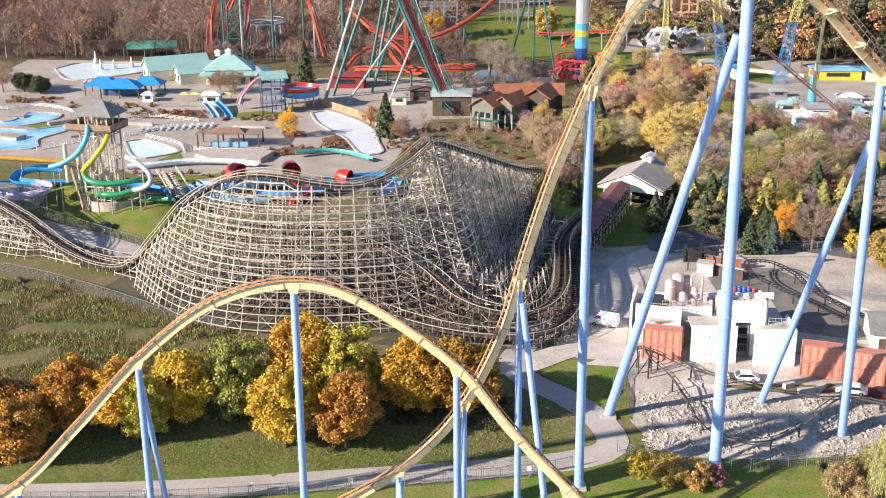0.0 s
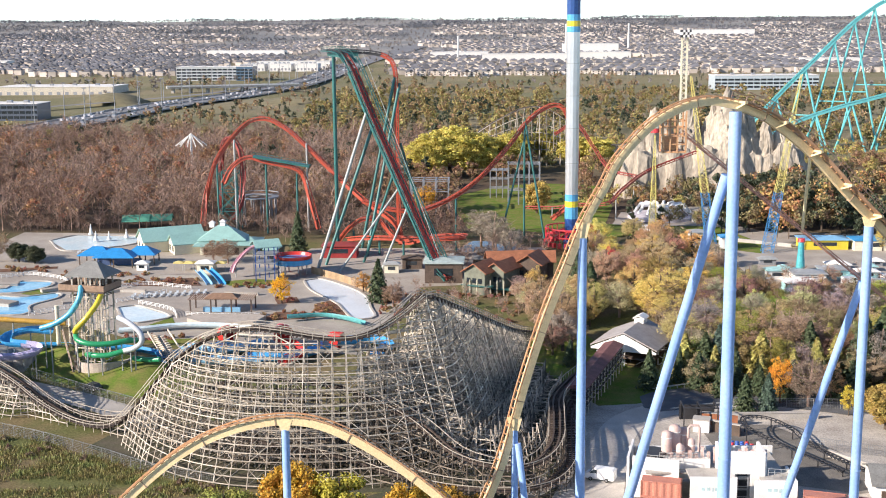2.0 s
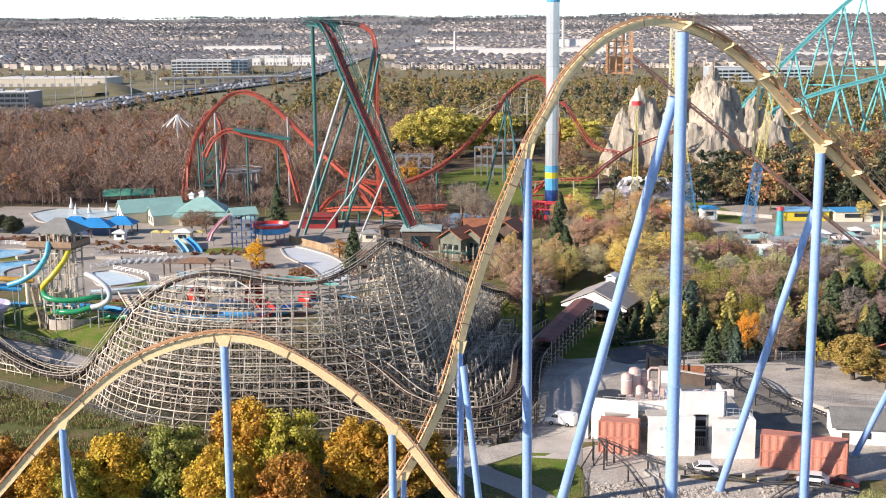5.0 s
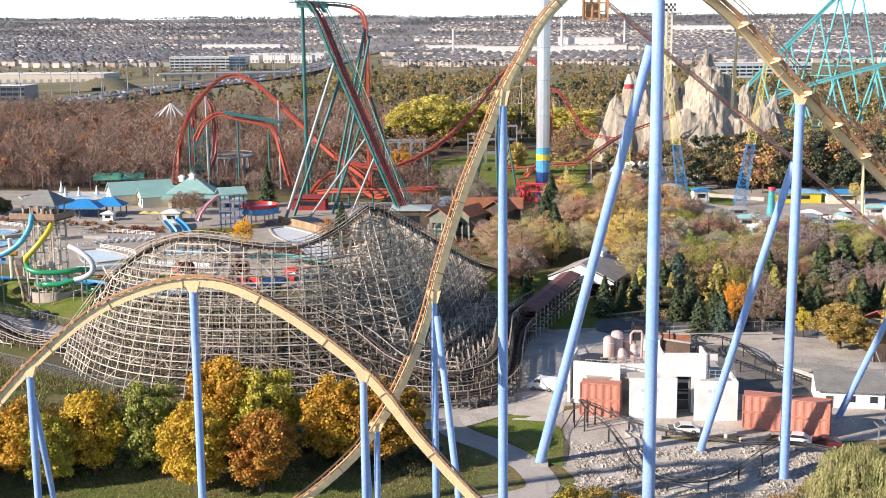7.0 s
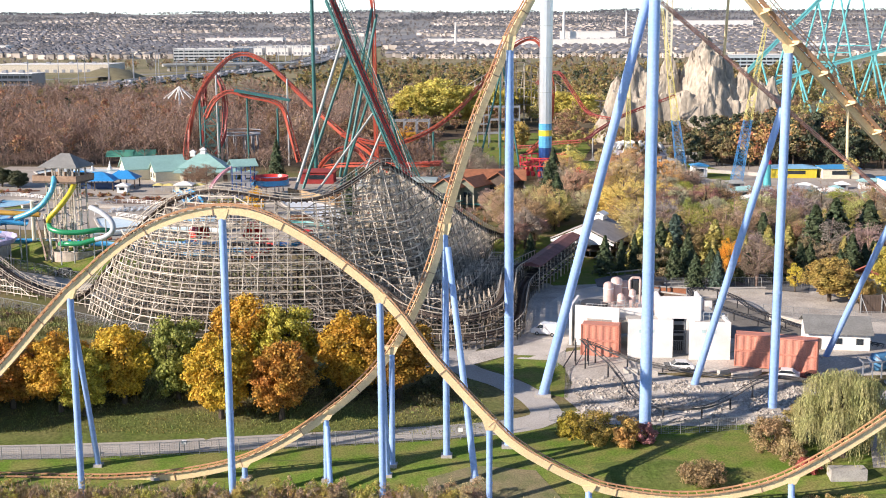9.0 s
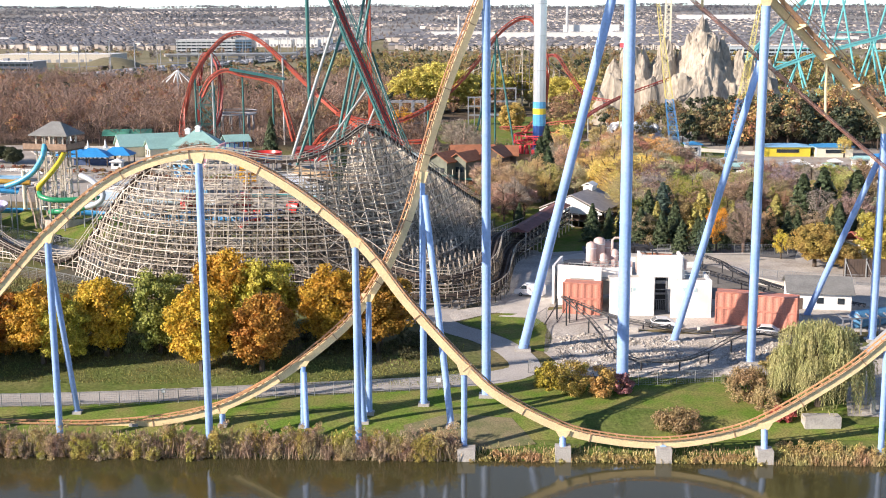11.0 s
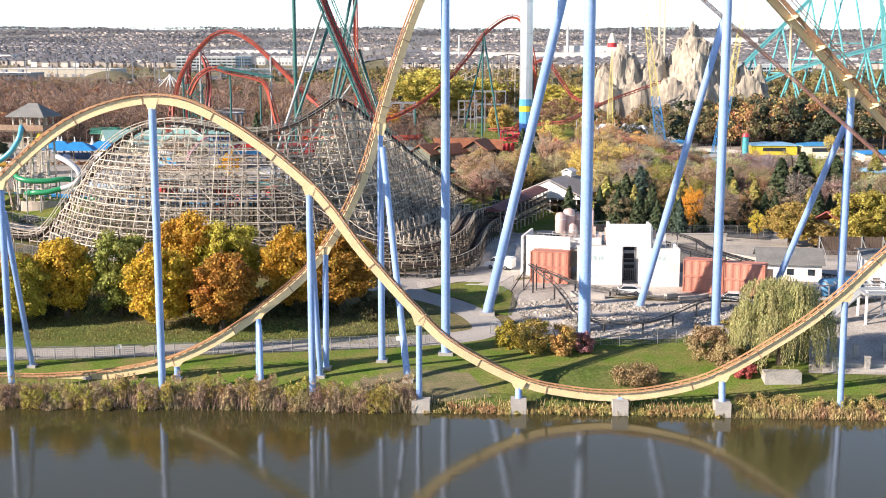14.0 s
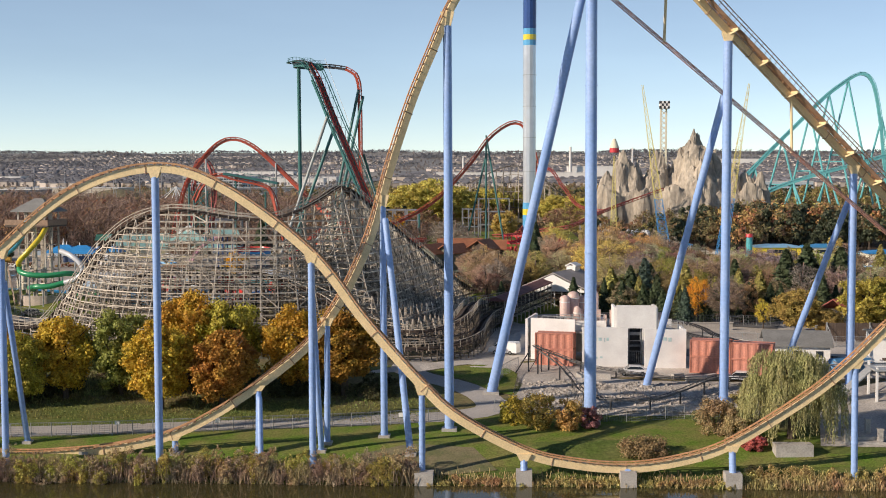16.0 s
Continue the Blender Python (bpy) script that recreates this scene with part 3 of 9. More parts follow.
sheet("shore_earth", [(2, 129), (10, 128.6), (18, 130), (15, 136), (7, 137), (1, 134)], surface("worn_turf", (0.20, 0.165, 0.09), 0.95, var=0.3, scale=0.4, fine=12, rgb2=(0.12, 0.13, 0.05)), "worn brown turf beside the lake", "earth", 0.09)
sheet("pond", [(-12, 390), (8, 392), (10, 408), (-6, 410)], M_WATER, "small still pond below the lawn", "pond", 0.12)


def pool(name, poly, material, label):
    sheet(name, poly, material, label, "pool", 0.11)
    pts = spline([(x, y, gz(y) + 0.25) for x, y in poly + [poly[0]]], 2.5)
    rim = Shape()
    rim.sweep(pts, [(-0.3, -0.2), (0.3, -0.2), (0.3, 0.15), (-0.3, 0.15)])
    single("pool_rim", rim, M_CONC, "pale concrete rim round a pool", "pool edge", "structure")


pool("pool", [(-150, 338), (-141, 336), (-140, 346), (-130, 345.5), (-128.6, 339), (-134.7, 331.5), (-146, 331)], M_POOL, "bright blue drained splash pool")
pool("pool", [(-150, 327), (-139, 327.7), (-131.7, 326.6), (-123, 331), (-121, 325.5), (-125.5, 316.4), (-123, 308), (-130, 305.7), (-150, 306)], M_POOL, "bright blue drained splash pool with pale decks")
pool("pool", [(-101, 314.4), (-95.7, 316.7), (-84, 306), (-87, 301), (-93.7, 299)], M_POOLPALE, "pale blue shallow pool with a ramp")
pool("pool", [(-154, 410), (-148, 421), (-125, 419), (-122, 404), (-141, 391)], M_POOLPALE, "pale wading pool before the woods")
pool("pool", [(-55, 347), (-50.8, 350), (-44, 343), (-38, 335), (-34, 326), (-32, 315), (-30, 305), (-35, 303), (-39, 312), (-42, 320), (-51, 335)], surface("lazy_river_white", (0.66, 0.70, 0.74), 0.4, var=0.08, scale=0.2), "white winding lazy river channel")
M_LAWN = bpy.data.materials["mown_lawn"]
M_MULCH = surface("bark_mulch", (0.17, 0.085, 0.05), 0.95, var=0.3, scale=0.5, fine=10)
for poly in ([(-133.6, 330.2), (-129.7, 339.5), (-123.3, 338.7), (-127.5, 328)], [(-89, 293.2), (-83.3, 304.5), (-80.4, 297), (-85, 292.4)], [(-92, 281), (-72, 284), (-62, 288), (-62, 284.5), (-76, 279)], [(-80, 346), (-70, 350), (-60, 346), (-66, 341), (-76, 341)]):
    sheet("lawn_bed", poly, M_LAWN, "small mown lawn beside the pools", "lawn", 0.13)
for poly in ([(-108, 341), (-105, 346), (-89, 351), (-84, 341), (-96, 340)], [(-60, 301), (-56.8, 310.5), (-46, 309), (-45.5, 304)], [(-48, 319), (-44, 323), (-39, 313), (-38, 307), (-44, 310)], [(-151, 358.5), (-135, 364), (-136, 367), (-153, 363)], [(-60, 325.5), (-54, 327), (-52, 321), (-58, 319)]):
    sheet("planting_bed", poly, M_MULCH, "russet bark mulch planting bed", "planting bed", 0.14)
# ---------------------------------------------------------------- yellow steel coaster over the lake
DROP = [(-80, 135.5, -0.9), (-60, 134, -1.6), (-43.4, 133.5, -1.7), (-37.6, 133.5, -1.5), (-30.3, 133.4, -0.7), (-23.1, 133.4, 1.0), (-17.3, 133.5, 3.8), (-11.6, 133.8, 7.6),
        (-6.2, 136, 12), (-2.5, 137.5, 17), (0.2, 138.7, 22.3), (2, 139.6, 27.2), (4, 140.4, 34.6), (6.7, 141.5, 43), (9.3, 142.5, 49.5), (11.5, 143.3, 54.8), (13.6, 143.9, 58.5),
        (15.7, 144.5, 62.3), (19.5, 145.5, 66.2), (23.3, 146.5, 68.3), (27, 147.6, 69), (30.5, 148.6, 68.4)]
LIFT = [(30.5, 148.6, 68.4), (35, 150.5, 66.5), (41, 153, 62), (47.5, 155.7, 55.6), (55, 159.2, 48.8), (65.2, 164, 39.4), (75, 168.5, 30.6), (92, 176.5, 15), (100, 180, 9)]
HILL = [(-96, 130, -0.5), (-80, 129, 0), (-68, 128.5, 2.4), (-58.7, 128.5, 7.2), (-50.6, 128.5, 15.3), (-42, 128.5, 24.6), (-32.8, 128.5, 31.8), (-22.7, 128.5, 34.5), (-14.4, 128.5, 31.9), (-4.2, 128.5, 24.3),
        (2.4, 128.5, 16.0), (9, 128.5, 8.6), (13.4, 128.5, 4.6), (21.2, 128.6, 0.5), (27, 128.7, -0.9), (33.5, 128.6, -1.3), (40, 128.5, -0.3), (45.8, 128.5, 1.8), (54.4, 128.5, 7.3), (59.4, 128.5, 11.5), (63.7, 128.5, 15.9), (72, 128.5, 24), (80, 128.5, 30)]
big = thing("steel_coaster", (30.4, 147.7, gz(147.7)), "tall yellow steel roller coaster with orange rails and blue columns", "roller coaster")


def box_track(ctrl, step, owner, walkway=False):
    pts = spline(ctrl, step)
    spine = Shape().sweep(pts, [(-0.34, -0.78), (0.34, -0.78), (0.34, 0.12), (-0.34, 0.12)])
    part("spine", spine, M_YELLOW, owner, "yellow box spine")
    for s in (-0.58, 0.58):
        sh = Shape().sweep(pts, [(s - 0.09, 0.3), (s + 0.09, 0.3), (s + 0.09, 0.46), (s - 0.09, 0.46)])
        part("rail", sh, M_RAIL, owner, "orange-brown running rail")
    ties, joints = Shape(), Shape()
    for i, p in enumerate(pts):
        d, b, u = axes(pts, i)
        p = Vector(p)
        ties.beam(p - b * 0.66 + u * 0.27, p + b * 0.66 + u * 0.27, 0.12, 0.13)
        ties.beam(p - b * 0.15 + u * 0.06, p - b * 0.58 + u * 0.28, 0.1)
        ties.beam(p + b * 0.15 + u * 0.06, p + b * 0.58 + u * 0.28, 0.1)
        if i % 8 == 4:
            q = [p + sx * b * 0.5 + su * u for sx, su in ((-0.76, -0.82), (0.76, -0.82), (0.76, 0.16), (-0.76, 0.16))]
            for a, c in zip(q, q[1:] + q[:1]):
                joints.beam(a, c, 0.09)
    part("cross_ties", ties, M_RAIL, owner, "orange cross ties", kind="stuff")
    part("spine_flanges", joints, M_LIFT, owner, "rusty bolted flanges", kind="stuff")
    if walkway:
        part("chain_trough", Shape().sweep(pts, [(-0.4, 0.125), (0.4, 0.125), (0.4, 0.24), (-0.4, 0.24)]), M_LIFT, owner, "rust-brown chain trough on the spine")
        for s in (-1.25, 1.25):
            deck = Shape().sweep(pts, [(s - 0.48, 0.3), (s + 0.48, 0.3), (s + 0.48, 0.37), (s - 0.48, 0.37)])
            part("walkway", deck, M_LIFT, owner, "rust-brown lift walkway")
            for h in (0.95, 1.45):
                e = s + 0.43 * (1 if s > 0 else -1)
                part("handrail", Shape().sweep(pts, [(e - 0.05, h), (e + 0.05, h), (e + 0.05, h + 0.1), (e - 0.05, h + 0.1)]), M_LIFT, owner)
        posts = Shape()
        arms = Shape()
        for i, p in enumerate(pts):
            d, b, u = axes(pts, i)
            p = Vector(p)
            for s in (-1.68, 1.68):
                posts.beam(p + b * s + u * 0.4, p + b * s + u * 1.5, 0.07)
            if i % 6 == 0:
                arms.beam(p - b * 1.85 + u * 0.2, p + b * 1.85 + u * 0.2, 0.4, 0.3)
                arms.beam(p - b * 0.3 - u * 0.6, p - b * 1.75 + u * 0.1, 0.22)
                arms.beam(p + b * 0.3 - u * 0.6, p + b * 1.75 + u * 0.1, 0.22)
        part("handrail_posts", posts, M_LIFT, owner, kind="stuff")
        part("walkway_arms", arms, M_YELLOW, owner, "yellow cantilever arms under the walkways", kind="stuff")
    return pts


box_track(DROP, 1.1, big)
lift_pts = box_track(LIFT, 1.1, big, True)


def column(owner, foot, top, r0, r1=None, saddle=True, plinth=True, wide=1.3):
    foot, top = Vector(foot), Vector(top)
    rod = part("column", Shape().tube([foot, foot.lerp(top, 0.5), top], [r0, (r0 + (r1 or r0)) / 2, r1 or r0], 20), M_BLUE, owner, smooth=True)
    d = (top - foot).normalized()
    for k in (0.02, 0.34, 0.67):
        c = foot.lerp(top, k)
        part("flange", Shape().tube([c - d * 0.06, c + d * 0.06], (r0 + ((r1 or r0) - r0) * k) * 1.1, 16), M_BLUE, rod)
    if saddle:
        sh = Shape()
        a, b = top + Vector((0, 0, -0.1)), top + Vector((0, 0, wide))
        sh.add([(a.x - 0.45, a.y - 0.4, a.z), (a.x + 0.45, a.y - 0.4, a.z), (a.x + 0.45, a.y + 0.4, a.z), (a.x - 0.45, a.y + 0.4, a.z),
                (b.x - 0.9, b.y - 0.38, b.z), (b.x + 0.9, b.y - 0.38, b.z), (b.x + 0.9, b.y + 0.38, b.z), (b.x - 0.9, b.y + 0.38, b.z)],
               [(3, 2, 1, 0), (4, 5, 6, 7), (0, 1, 5, 4), (1, 2, 6, 5), (2, 3, 7, 6), (3, 0, 4, 7)])
        part("saddle", sh, M_YELLOW, rod, "yellow saddle plate")
    if plinth:
        part("plinth", Shape().box(foot.x, foot.y, foot.z - 0.25, r0 * 3.2, r0 * 3.2, 1.1), M_CONC, rod, "concrete footing")


def g3(x, y, dz=0.0):
    return (x, y, gz(y) + dz)


column(big, g3(30.4, 147.7), (30.3, 148.4, 67.4), 0.82, 0.75, False)
column(big, g3(16.9, 161.2), (29.6, 149.3, 59.5), 0.72, 0.62, False)
column(big, g3(49.8, 156.7), (49.8, 156.7, 51.8), 0.66, 0.62, wide=1.2)
column(big, g3(39.9, 165.1), (49.4, 157.0, 44.3), 0.56, 0.5, False)
column(big, g3(70, 166.3), (70, 166.3, 33.4), 0.6, 0.56, wide=1.2)
column(big, g3(63, 178), (69.6, 166.9, 29.6), 0.5, 0.46, False)
column(big, g3(92, 176.5), (92, 176.5, 13.6), 0.5, wide=1.0)
column(big, g3(11.6, 143.3), (11.4, 143.2, 52.6), 0.62, 0.56, wide=1.8)
column(big, g3(3.3, 139.9), (3.2, 140, 29.4), 0.46, 0.42, wide=1.4)
column(big, g3(7.2, 133.9), (3.6, 139.4, 27.8), 0.44, 0.4, False)
column(big, g3(-3.7, 136.9), (-3.6, 136.9, 14.4), 0.4, 0.38, wide=0.9)
column(big, g3(-11.9, 133.5), (-11.8, 133.7, 6.6), 0.36, wide=0.6)
column(big, g3(-10.9, 130.2), (-11.6, 133.2, 5.8), 0.34, None, False)
column(big, g3(-22.4, 133.5), (-22.4, 133.4, 0.3), 0.36, wide=0.5)
column(big, g3(-34, 133.5), (-34, 133.5, -1.5), 0.36, wide=0.4)

# crest machinery box, and the straight return beam on hangers below the lift
crate = Shape()
cx, cy = 22.6, 147.6
for z in (62.6, 63.6, 64.6, 65.6, 66.4):
    for a, b in (((-1.4, -1.2), (1.4, -1.2)), ((1.4, -1.2), (1.4, 1.2)), ((1.4, 1.2), (-1.4, 1.2)), ((-1.4, 1.2), (-1.4, -1.2))):
        crate.beam((cx + a[0], cy + a[1], z), (cx + b[0], cy + b[1], z), 0.14)
for x in (-1.4, -0.5, 0.4, 1.4):
    for y in (-1.2, 1.2):
        crate.beam((cx + x, cy + y, 62.5), (cx + x, cy + y, 67.6), 0.2)
crate.box(cx, cy, 62.7, 2.8, 2.4, 0.14).box(cx - 0.4, cy, 63.7, 1.5, 1.4, 1.6)
part("maintenance_cage", crate, M_RAIL, big, "orange steel cage under the crest")
BEAM_A, BEAM_B = Vector((24.2, 150.8, 64.6)), Vector((97.6, 170.5, 6.1))


def beam_at(x):
    return BEAM_A.lerp(BEAM_B, (x - BEAM_A.x) / (BEAM_B.x - BEAM_A.x))


tb = Shape()
for s, h in ((-0.28, 0), (0.28, 0), (0, 0.42)):
    off = Vector((-0.4 * s, 0.9 * s, h))
    tb.beam(BEAM_A + off, BEAM_B + off, 0.13)
for k in range(90):
    p, q = BEAM_A.lerp(BEAM_B, k / 90), BEAM_A.lerp(BEAM_B, (k + 1) / 90)
    tb.beam(p + Vector((0.11, -0.25, 0)), q + Vector((0, 0, 0.42)), 0.06)
    tb.beam(p + Vector((-0.11, 0.25, 0)), q + Vector((0, 0, 0.42)), 0.06)
part("return_beam", tb, surface("beam_brick_red", (0.58, 0.29, 0.22), 0.5, var=0.2), big, "thin straight rust-red truss beam")
for x in (40.8, 59.6, 80):
    b = beam_at(x)
    top = min(lift_pts, key=lambda p: abs(p[0] - x))
    part("hanger", Shape().tube([(b.x, b.y, b.z), (b.x, top[1], top[2] - 0.6)], 0.2, 10), M_YELLOW, big, "yellow hanger rod")

front = thing("steel_coaster", (-22.7, 128.5, gz(128.5)), "yellow coaster hill and trough skimming the lake shore on blue columns", "roller coaster")
box_track(HILL, 1.1, front)
for x, ztop, r in ((-42, 23.4, 0.42), (-22.95, 33.2, 0.46), (-4.2, 23.0, 0.42), (9, 7.2, 0.38)):
    column(front, (x, 128.5, gz(128.5) - 0.4), (x, 128.5, ztop), r, wide=1.2)
column(front, g3(-42.4, 136.3), (-42.0, 129.1, 20.5), 0.36, None, False)
column(front, g3(-4.1, 134.6), (-4.2, 129.1, 18.5), 0.36, None, False)
column(front, (-58.7, 128.5, gz(128.5)), (-58.7, 128.5, 6.0), 0.4, wide=0.9)
column(front, (60.2, 128.9, gz(128.9)), (60.0, 128.6, 10.7), 0.38, wide=0.9)
for x, zt in ((21.2, -0.6), (33.5, -2.2), (45.8, 0.7)):
    column(front, (x, 127.9, -1.9), (x, 128.4, zt), 0.4, None, zt > -2, False, wide=0.7)
    part("pier", Shape().box(x, 127.8, -3.2, 1.9, 1.9, 2.9), M_CONC, front, "square concrete pier at the water's edge")
part("pier", Shape().box(9.3, 127.6, -3.1, 2.2, 2.0, 2.2), M_CONC, front, "square concrete pier at the water's edge")
# ---------------------------------------------------------------- wooden coaster
woody = thing("wooden_coaster", (-30, 200, gz(200)), "large weathered wooden roller coaster on a dense timber trestle", "roller coaster")
TURN = [(-12, 207, 31), (-16, 203.5, 28.2), (-20, 200.8, 26.2), (-25, 199.4, 25.3), (-31, 199, 25.9), (-36.5, 199.2, 26.8), (-42, 200.2, 26.9), (-48.5, 202.5, 24.9), (-55, 206.1, 20.4), (-59, 208.6, 16.3), (-63.5, 211.2, 11.2), (-68.3, 213.8, 6.0), (-72, 216, 3.9), (-77, 218.6, 3.4),
        (-82, 221.2, 4.0), (-88, 224.5, 5.8), (-96, 229, 9.5), (-112, 238, 14), (-130, 248, 18)]
CHAIN = [(10.5, 289, 4.2), (6, 271, 9), (0.3, 250, 16.2), (-5.5, 228, 24), (-10.4, 210, 30.4), (-12, 207, 31)]
INNER = [(-130, 254, 13), (-112, 243, 9), (-92, 231, 5), (-80, 224.5, 3.5), (-71, 219.4, 4.2), (-61, 214.4, 8.4), (-51, 209, 14), (-38, 205.5, 16.2), (-25, 203, 15.2), (-13, 197, 11.5), (-5, 189.5, 8), (3, 186.5, 7), (8.5, 189, 7.4), (11.3, 196, 8.3), (12.2, 208, 8.6), (13, 222, 8), (16.5, 236, 7.2), (20, 245, 7)]
OUTER = [(-46, 200, 8), (-36, 197.5, 6.6), (-25, 195, 5.6), (-15, 188.8, 4.8), (-6, 184.2, 4.6), (3, 182.8, 4.6), (9.6, 185.5, 4.8), (13.3, 194, 5.2), (14.3, 208, 5.4), (15.5, 222, 5.4), (18.5, 234, 5.5)]


POSTS = [0]
FRAMING, DARK_FRAMING = Shape(), Shape()


def trestle(ctrl, step=2.2, front=0.2, back=0.2, level=1.75, single_posts=False, walk=True, track=True, w=1.0, airy=False, timber=None, dark=False):
    """A timber trestle: a bent under each step, with ledgers at even heights and braces, and the track on top; airy: few inner posts."""
    pts = spline(ctrl, step)
    timber = timber or M_WOOD
    framing = DARK_FRAMING if dark else FRAMING
    ledgers, prev = collections.defaultdict(list), None
    braces = Shape() if airy else framing
    for i, p in enumerate(pts):
        d, b, u = axes(pts, i)
        side = Vector((b.x, b.y, 0)).normalized()
        p = Vector(p)
        zg = gz(p.y)
        h = p.z - zg
        if h < 0.8:
            prev = None
            continue
        foot = p.xy.to_3d()
        rows = [(-1.3, 0.0), (1.3, 0.0)]
        if h > 5:
            rows += [(-1.3, front), (1.3, back)]
        if h > 9 and not airy:
            rows += [(-1.3, front * 0.5)]
        if h > 13 and not airy:
            rows += [(1.3, back * 0.5), (-1.3, front * 0.25)]

        def at(row, z, p=p, foot=foot, side=side):
            off, slope = row
            return foot + side * (off + (1 if off > 0 else -1) * slope * (p.z - z)) + Vector((0, 0, z))

        bent = framing
        for row in rows:
            if single_posts and h > 3 and POSTS[0] < 300:
                part("post", Shape().beam(at(row, zg - 0.3), at(row, p.z - 0.2), 0.19 * w), timber, woody)
                POSTS[0] += 1
            else:
                bent.beam(at(row, zg - 0.3), at(row, p.z - 0.2), 0.16 * w)
        rows.sort(key=lambda row: at(row, zg) .dot(side))
        levels = [k * level + 0.6 for k in range(1, 40) if zg + 0.3 < k * level + 0.6 < p.z - 0.5]
        for k, z in enumerate(levels):
            lo, hi = at(rows[0], z), at(rows[-1], z)
            if not airy or k % 2:
                bent.beam(lo, hi, 0.08 * w, 0.13 * w)
            if airy and k % 4 != 1:
                continue
            if k and i % 2 == k % 2:
                bent.beam(at(rows[0], levels[k - 1]), hi, 0.07 * w, 0.11 * w)
            elif k:
                bent.beam(at(rows[-1], levels[k - 1]), lo, 0.07 * w, 0.11 * w)
        if prev:
            pat, prows, plevels = prev
            for k, z in enumerate(levels):
                if z in plevels:
                    for e in range(min(len(rows), len(prows))):
                        edge = e in (0, min(len(rows), len(prows)) - 1)
                        q = rows[e] if e < 2 else rows[e - len(rows)]
                        r = prows[e] if e < 2 else prows[e - len(prows)]
                        if edge or (k + e) % 2 == 0:
                            if airy:
                                ledgers[z, e].append((pat(r, z), at(q, z)))
                            else:
                                framing.beam(pat(r, z), at(q, z), 0.1 * w, (0.2 if edge else 0.13) * w)
                        if airy:
                            continue
                        if edge and k and levels[k - 1] in plevels and (i * 2 + k) % 3 == 0:
                            braces.beam(pat(r, levels[k - 1]), at(q, z), 0.07 * w, 0.12 * w)
                        elif edge and k and levels[k - 1] in plevels and (i + k) % 4 == 1:
                            braces.beam(pat(r, z), at(q, levels[k - 1]), 0.07 * w, 0.12 * w)
            if airy and i % 2 and len(levels) > 3 and len(plevels) > 3:
                for k in range(0, min(len(levels), len(plevels)) - 2, 3):
                    braces.beam(pat(prows[0], plevels[k]), at(rows[0], levels[k + 2]), 0.07 * w, 0.13 * w)
                    braces.beam(pat(prows[0], plevels[k + 2]), at(rows[0], levels[k]), 0.07 * w, 0.13 * w)
            if plevels and levels and len(levels) != len(plevels):
                framing.beam(pat(prows[0], plevels[-1]), at(rows[0], levels[-1]), 0.1, 0.16)
        prev = (at, rows, levels)
    for key in sorted(ledgers):
        runs = []
        for a, b in ledgers[key]:
            if runs and (runs[-1][-1] - a).length < 0.05:
                runs[-1].append(b)
            else:
                runs.append([a, b])
        for run in runs:
            part("ledger", Shape().sweep(run, [(-0.04, -0.085), (0.04, -0.085), (0.04, 0.085), (-0.04, 0.085)]), timber, woody)
    if airy:
        part("bracing", braces, timber, woody, "pale diagonal bracing of the trestle", kind="stuff")
    if not track:
        return
    fine = spline(ctrl, 0.9)
    for s in (-0.55, 0.55):
        part("running_rail", Shape().sweep(fine, [(s - 0.15, -0.1), (s + 0.15, -0.1), (s + 0.15, 0.22), (s - 0.15, 0.22)]), M_TRACKWOOD, woody, "dark laminated running rail")
    ties, rail = Shape(), Shape()
    for i, p in enumerate(fine):
        d, b, u = axes(fine, i)
        p = Vector(p)
        ties.beam(p - b * 1.4 - u * 0.2, p + b * 1.4 - u * 0.2, 0.28, 0.16)
        if i % 2 == 0:
            for s in (-1.4, 1.4):
                rail.beam(p + b * s - u * 0.2, p + b * s + Vector((0, 0, 1.0)), 0.1)
    part("sleepers", ties, M_TRACKWOOD, woody, "dark timber sleepers", kind="stuff")
    part("rail_posts", rail, M_HANDRAIL, woody, kind="stuff")
    for s in (-1.4, 1.4):
        for hgt in (0.45, 0.95) if walk else (0.95,):
            part("handrail", Shape().sweep(fine, [(s - 0.05, hgt), (s + 0.05, hgt), (s + 0.05, hgt + 0.12), (s - 0.05, hgt + 0.12)]), M_HANDRAIL, woody)
        if walk:
            part("catwalk", Shape().sweep(fine, [(s * 0.72 - 0.28, -0.1), (s * 0.72 + 0.28, -0.1), (s * 0.72 + 0.28, -0.03), (s * 0.72 - 0.28, -0.03)]), M_TRACKWOOD, woody)


trestle(TURN, 2.3, 0.44, 0.12, 1.22, single_posts=True, w=0.68, airy=True, timber=M_WOOD)
trestle(CHAIN, 2.1, 0.3, 0.34, 1.65, w=1.1)
trestle([(-22, 209, 21), (-17, 220, 17.5), (-10, 238, 12), (-3, 258, 8), (3, 276, 5)], 2.5, 0.22, 0.22, 1.8, walk=False, w=1.1)
trestle([(-17, 204, 22), (-11, 215, 18), (-5, 232, 12), (1, 252, 8)], 2.6, 0.3, 0.3, 1.8, track=False, w=1.1)
trestle([(-6, 199, 12), (-2, 212, 10), (4, 230, 7.5), (8, 250, 6)], 2.6, 0.3, 0.3, 1.8, track=False, w=1.1)
trestle([(-1, 198, 10), (4, 214, 9.5), (8, 234, 8), (11, 256, 6.5)], 2.5, 0.25, 0.25, 1.8, track=False, w=1.1)
trestle([(3, 195, 8), (8, 210, 8), (10.8, 228, 7.5), (14, 246, 6.5)], 2.5, 0.2, 0.2, 1.8, track=False, w=1.1)
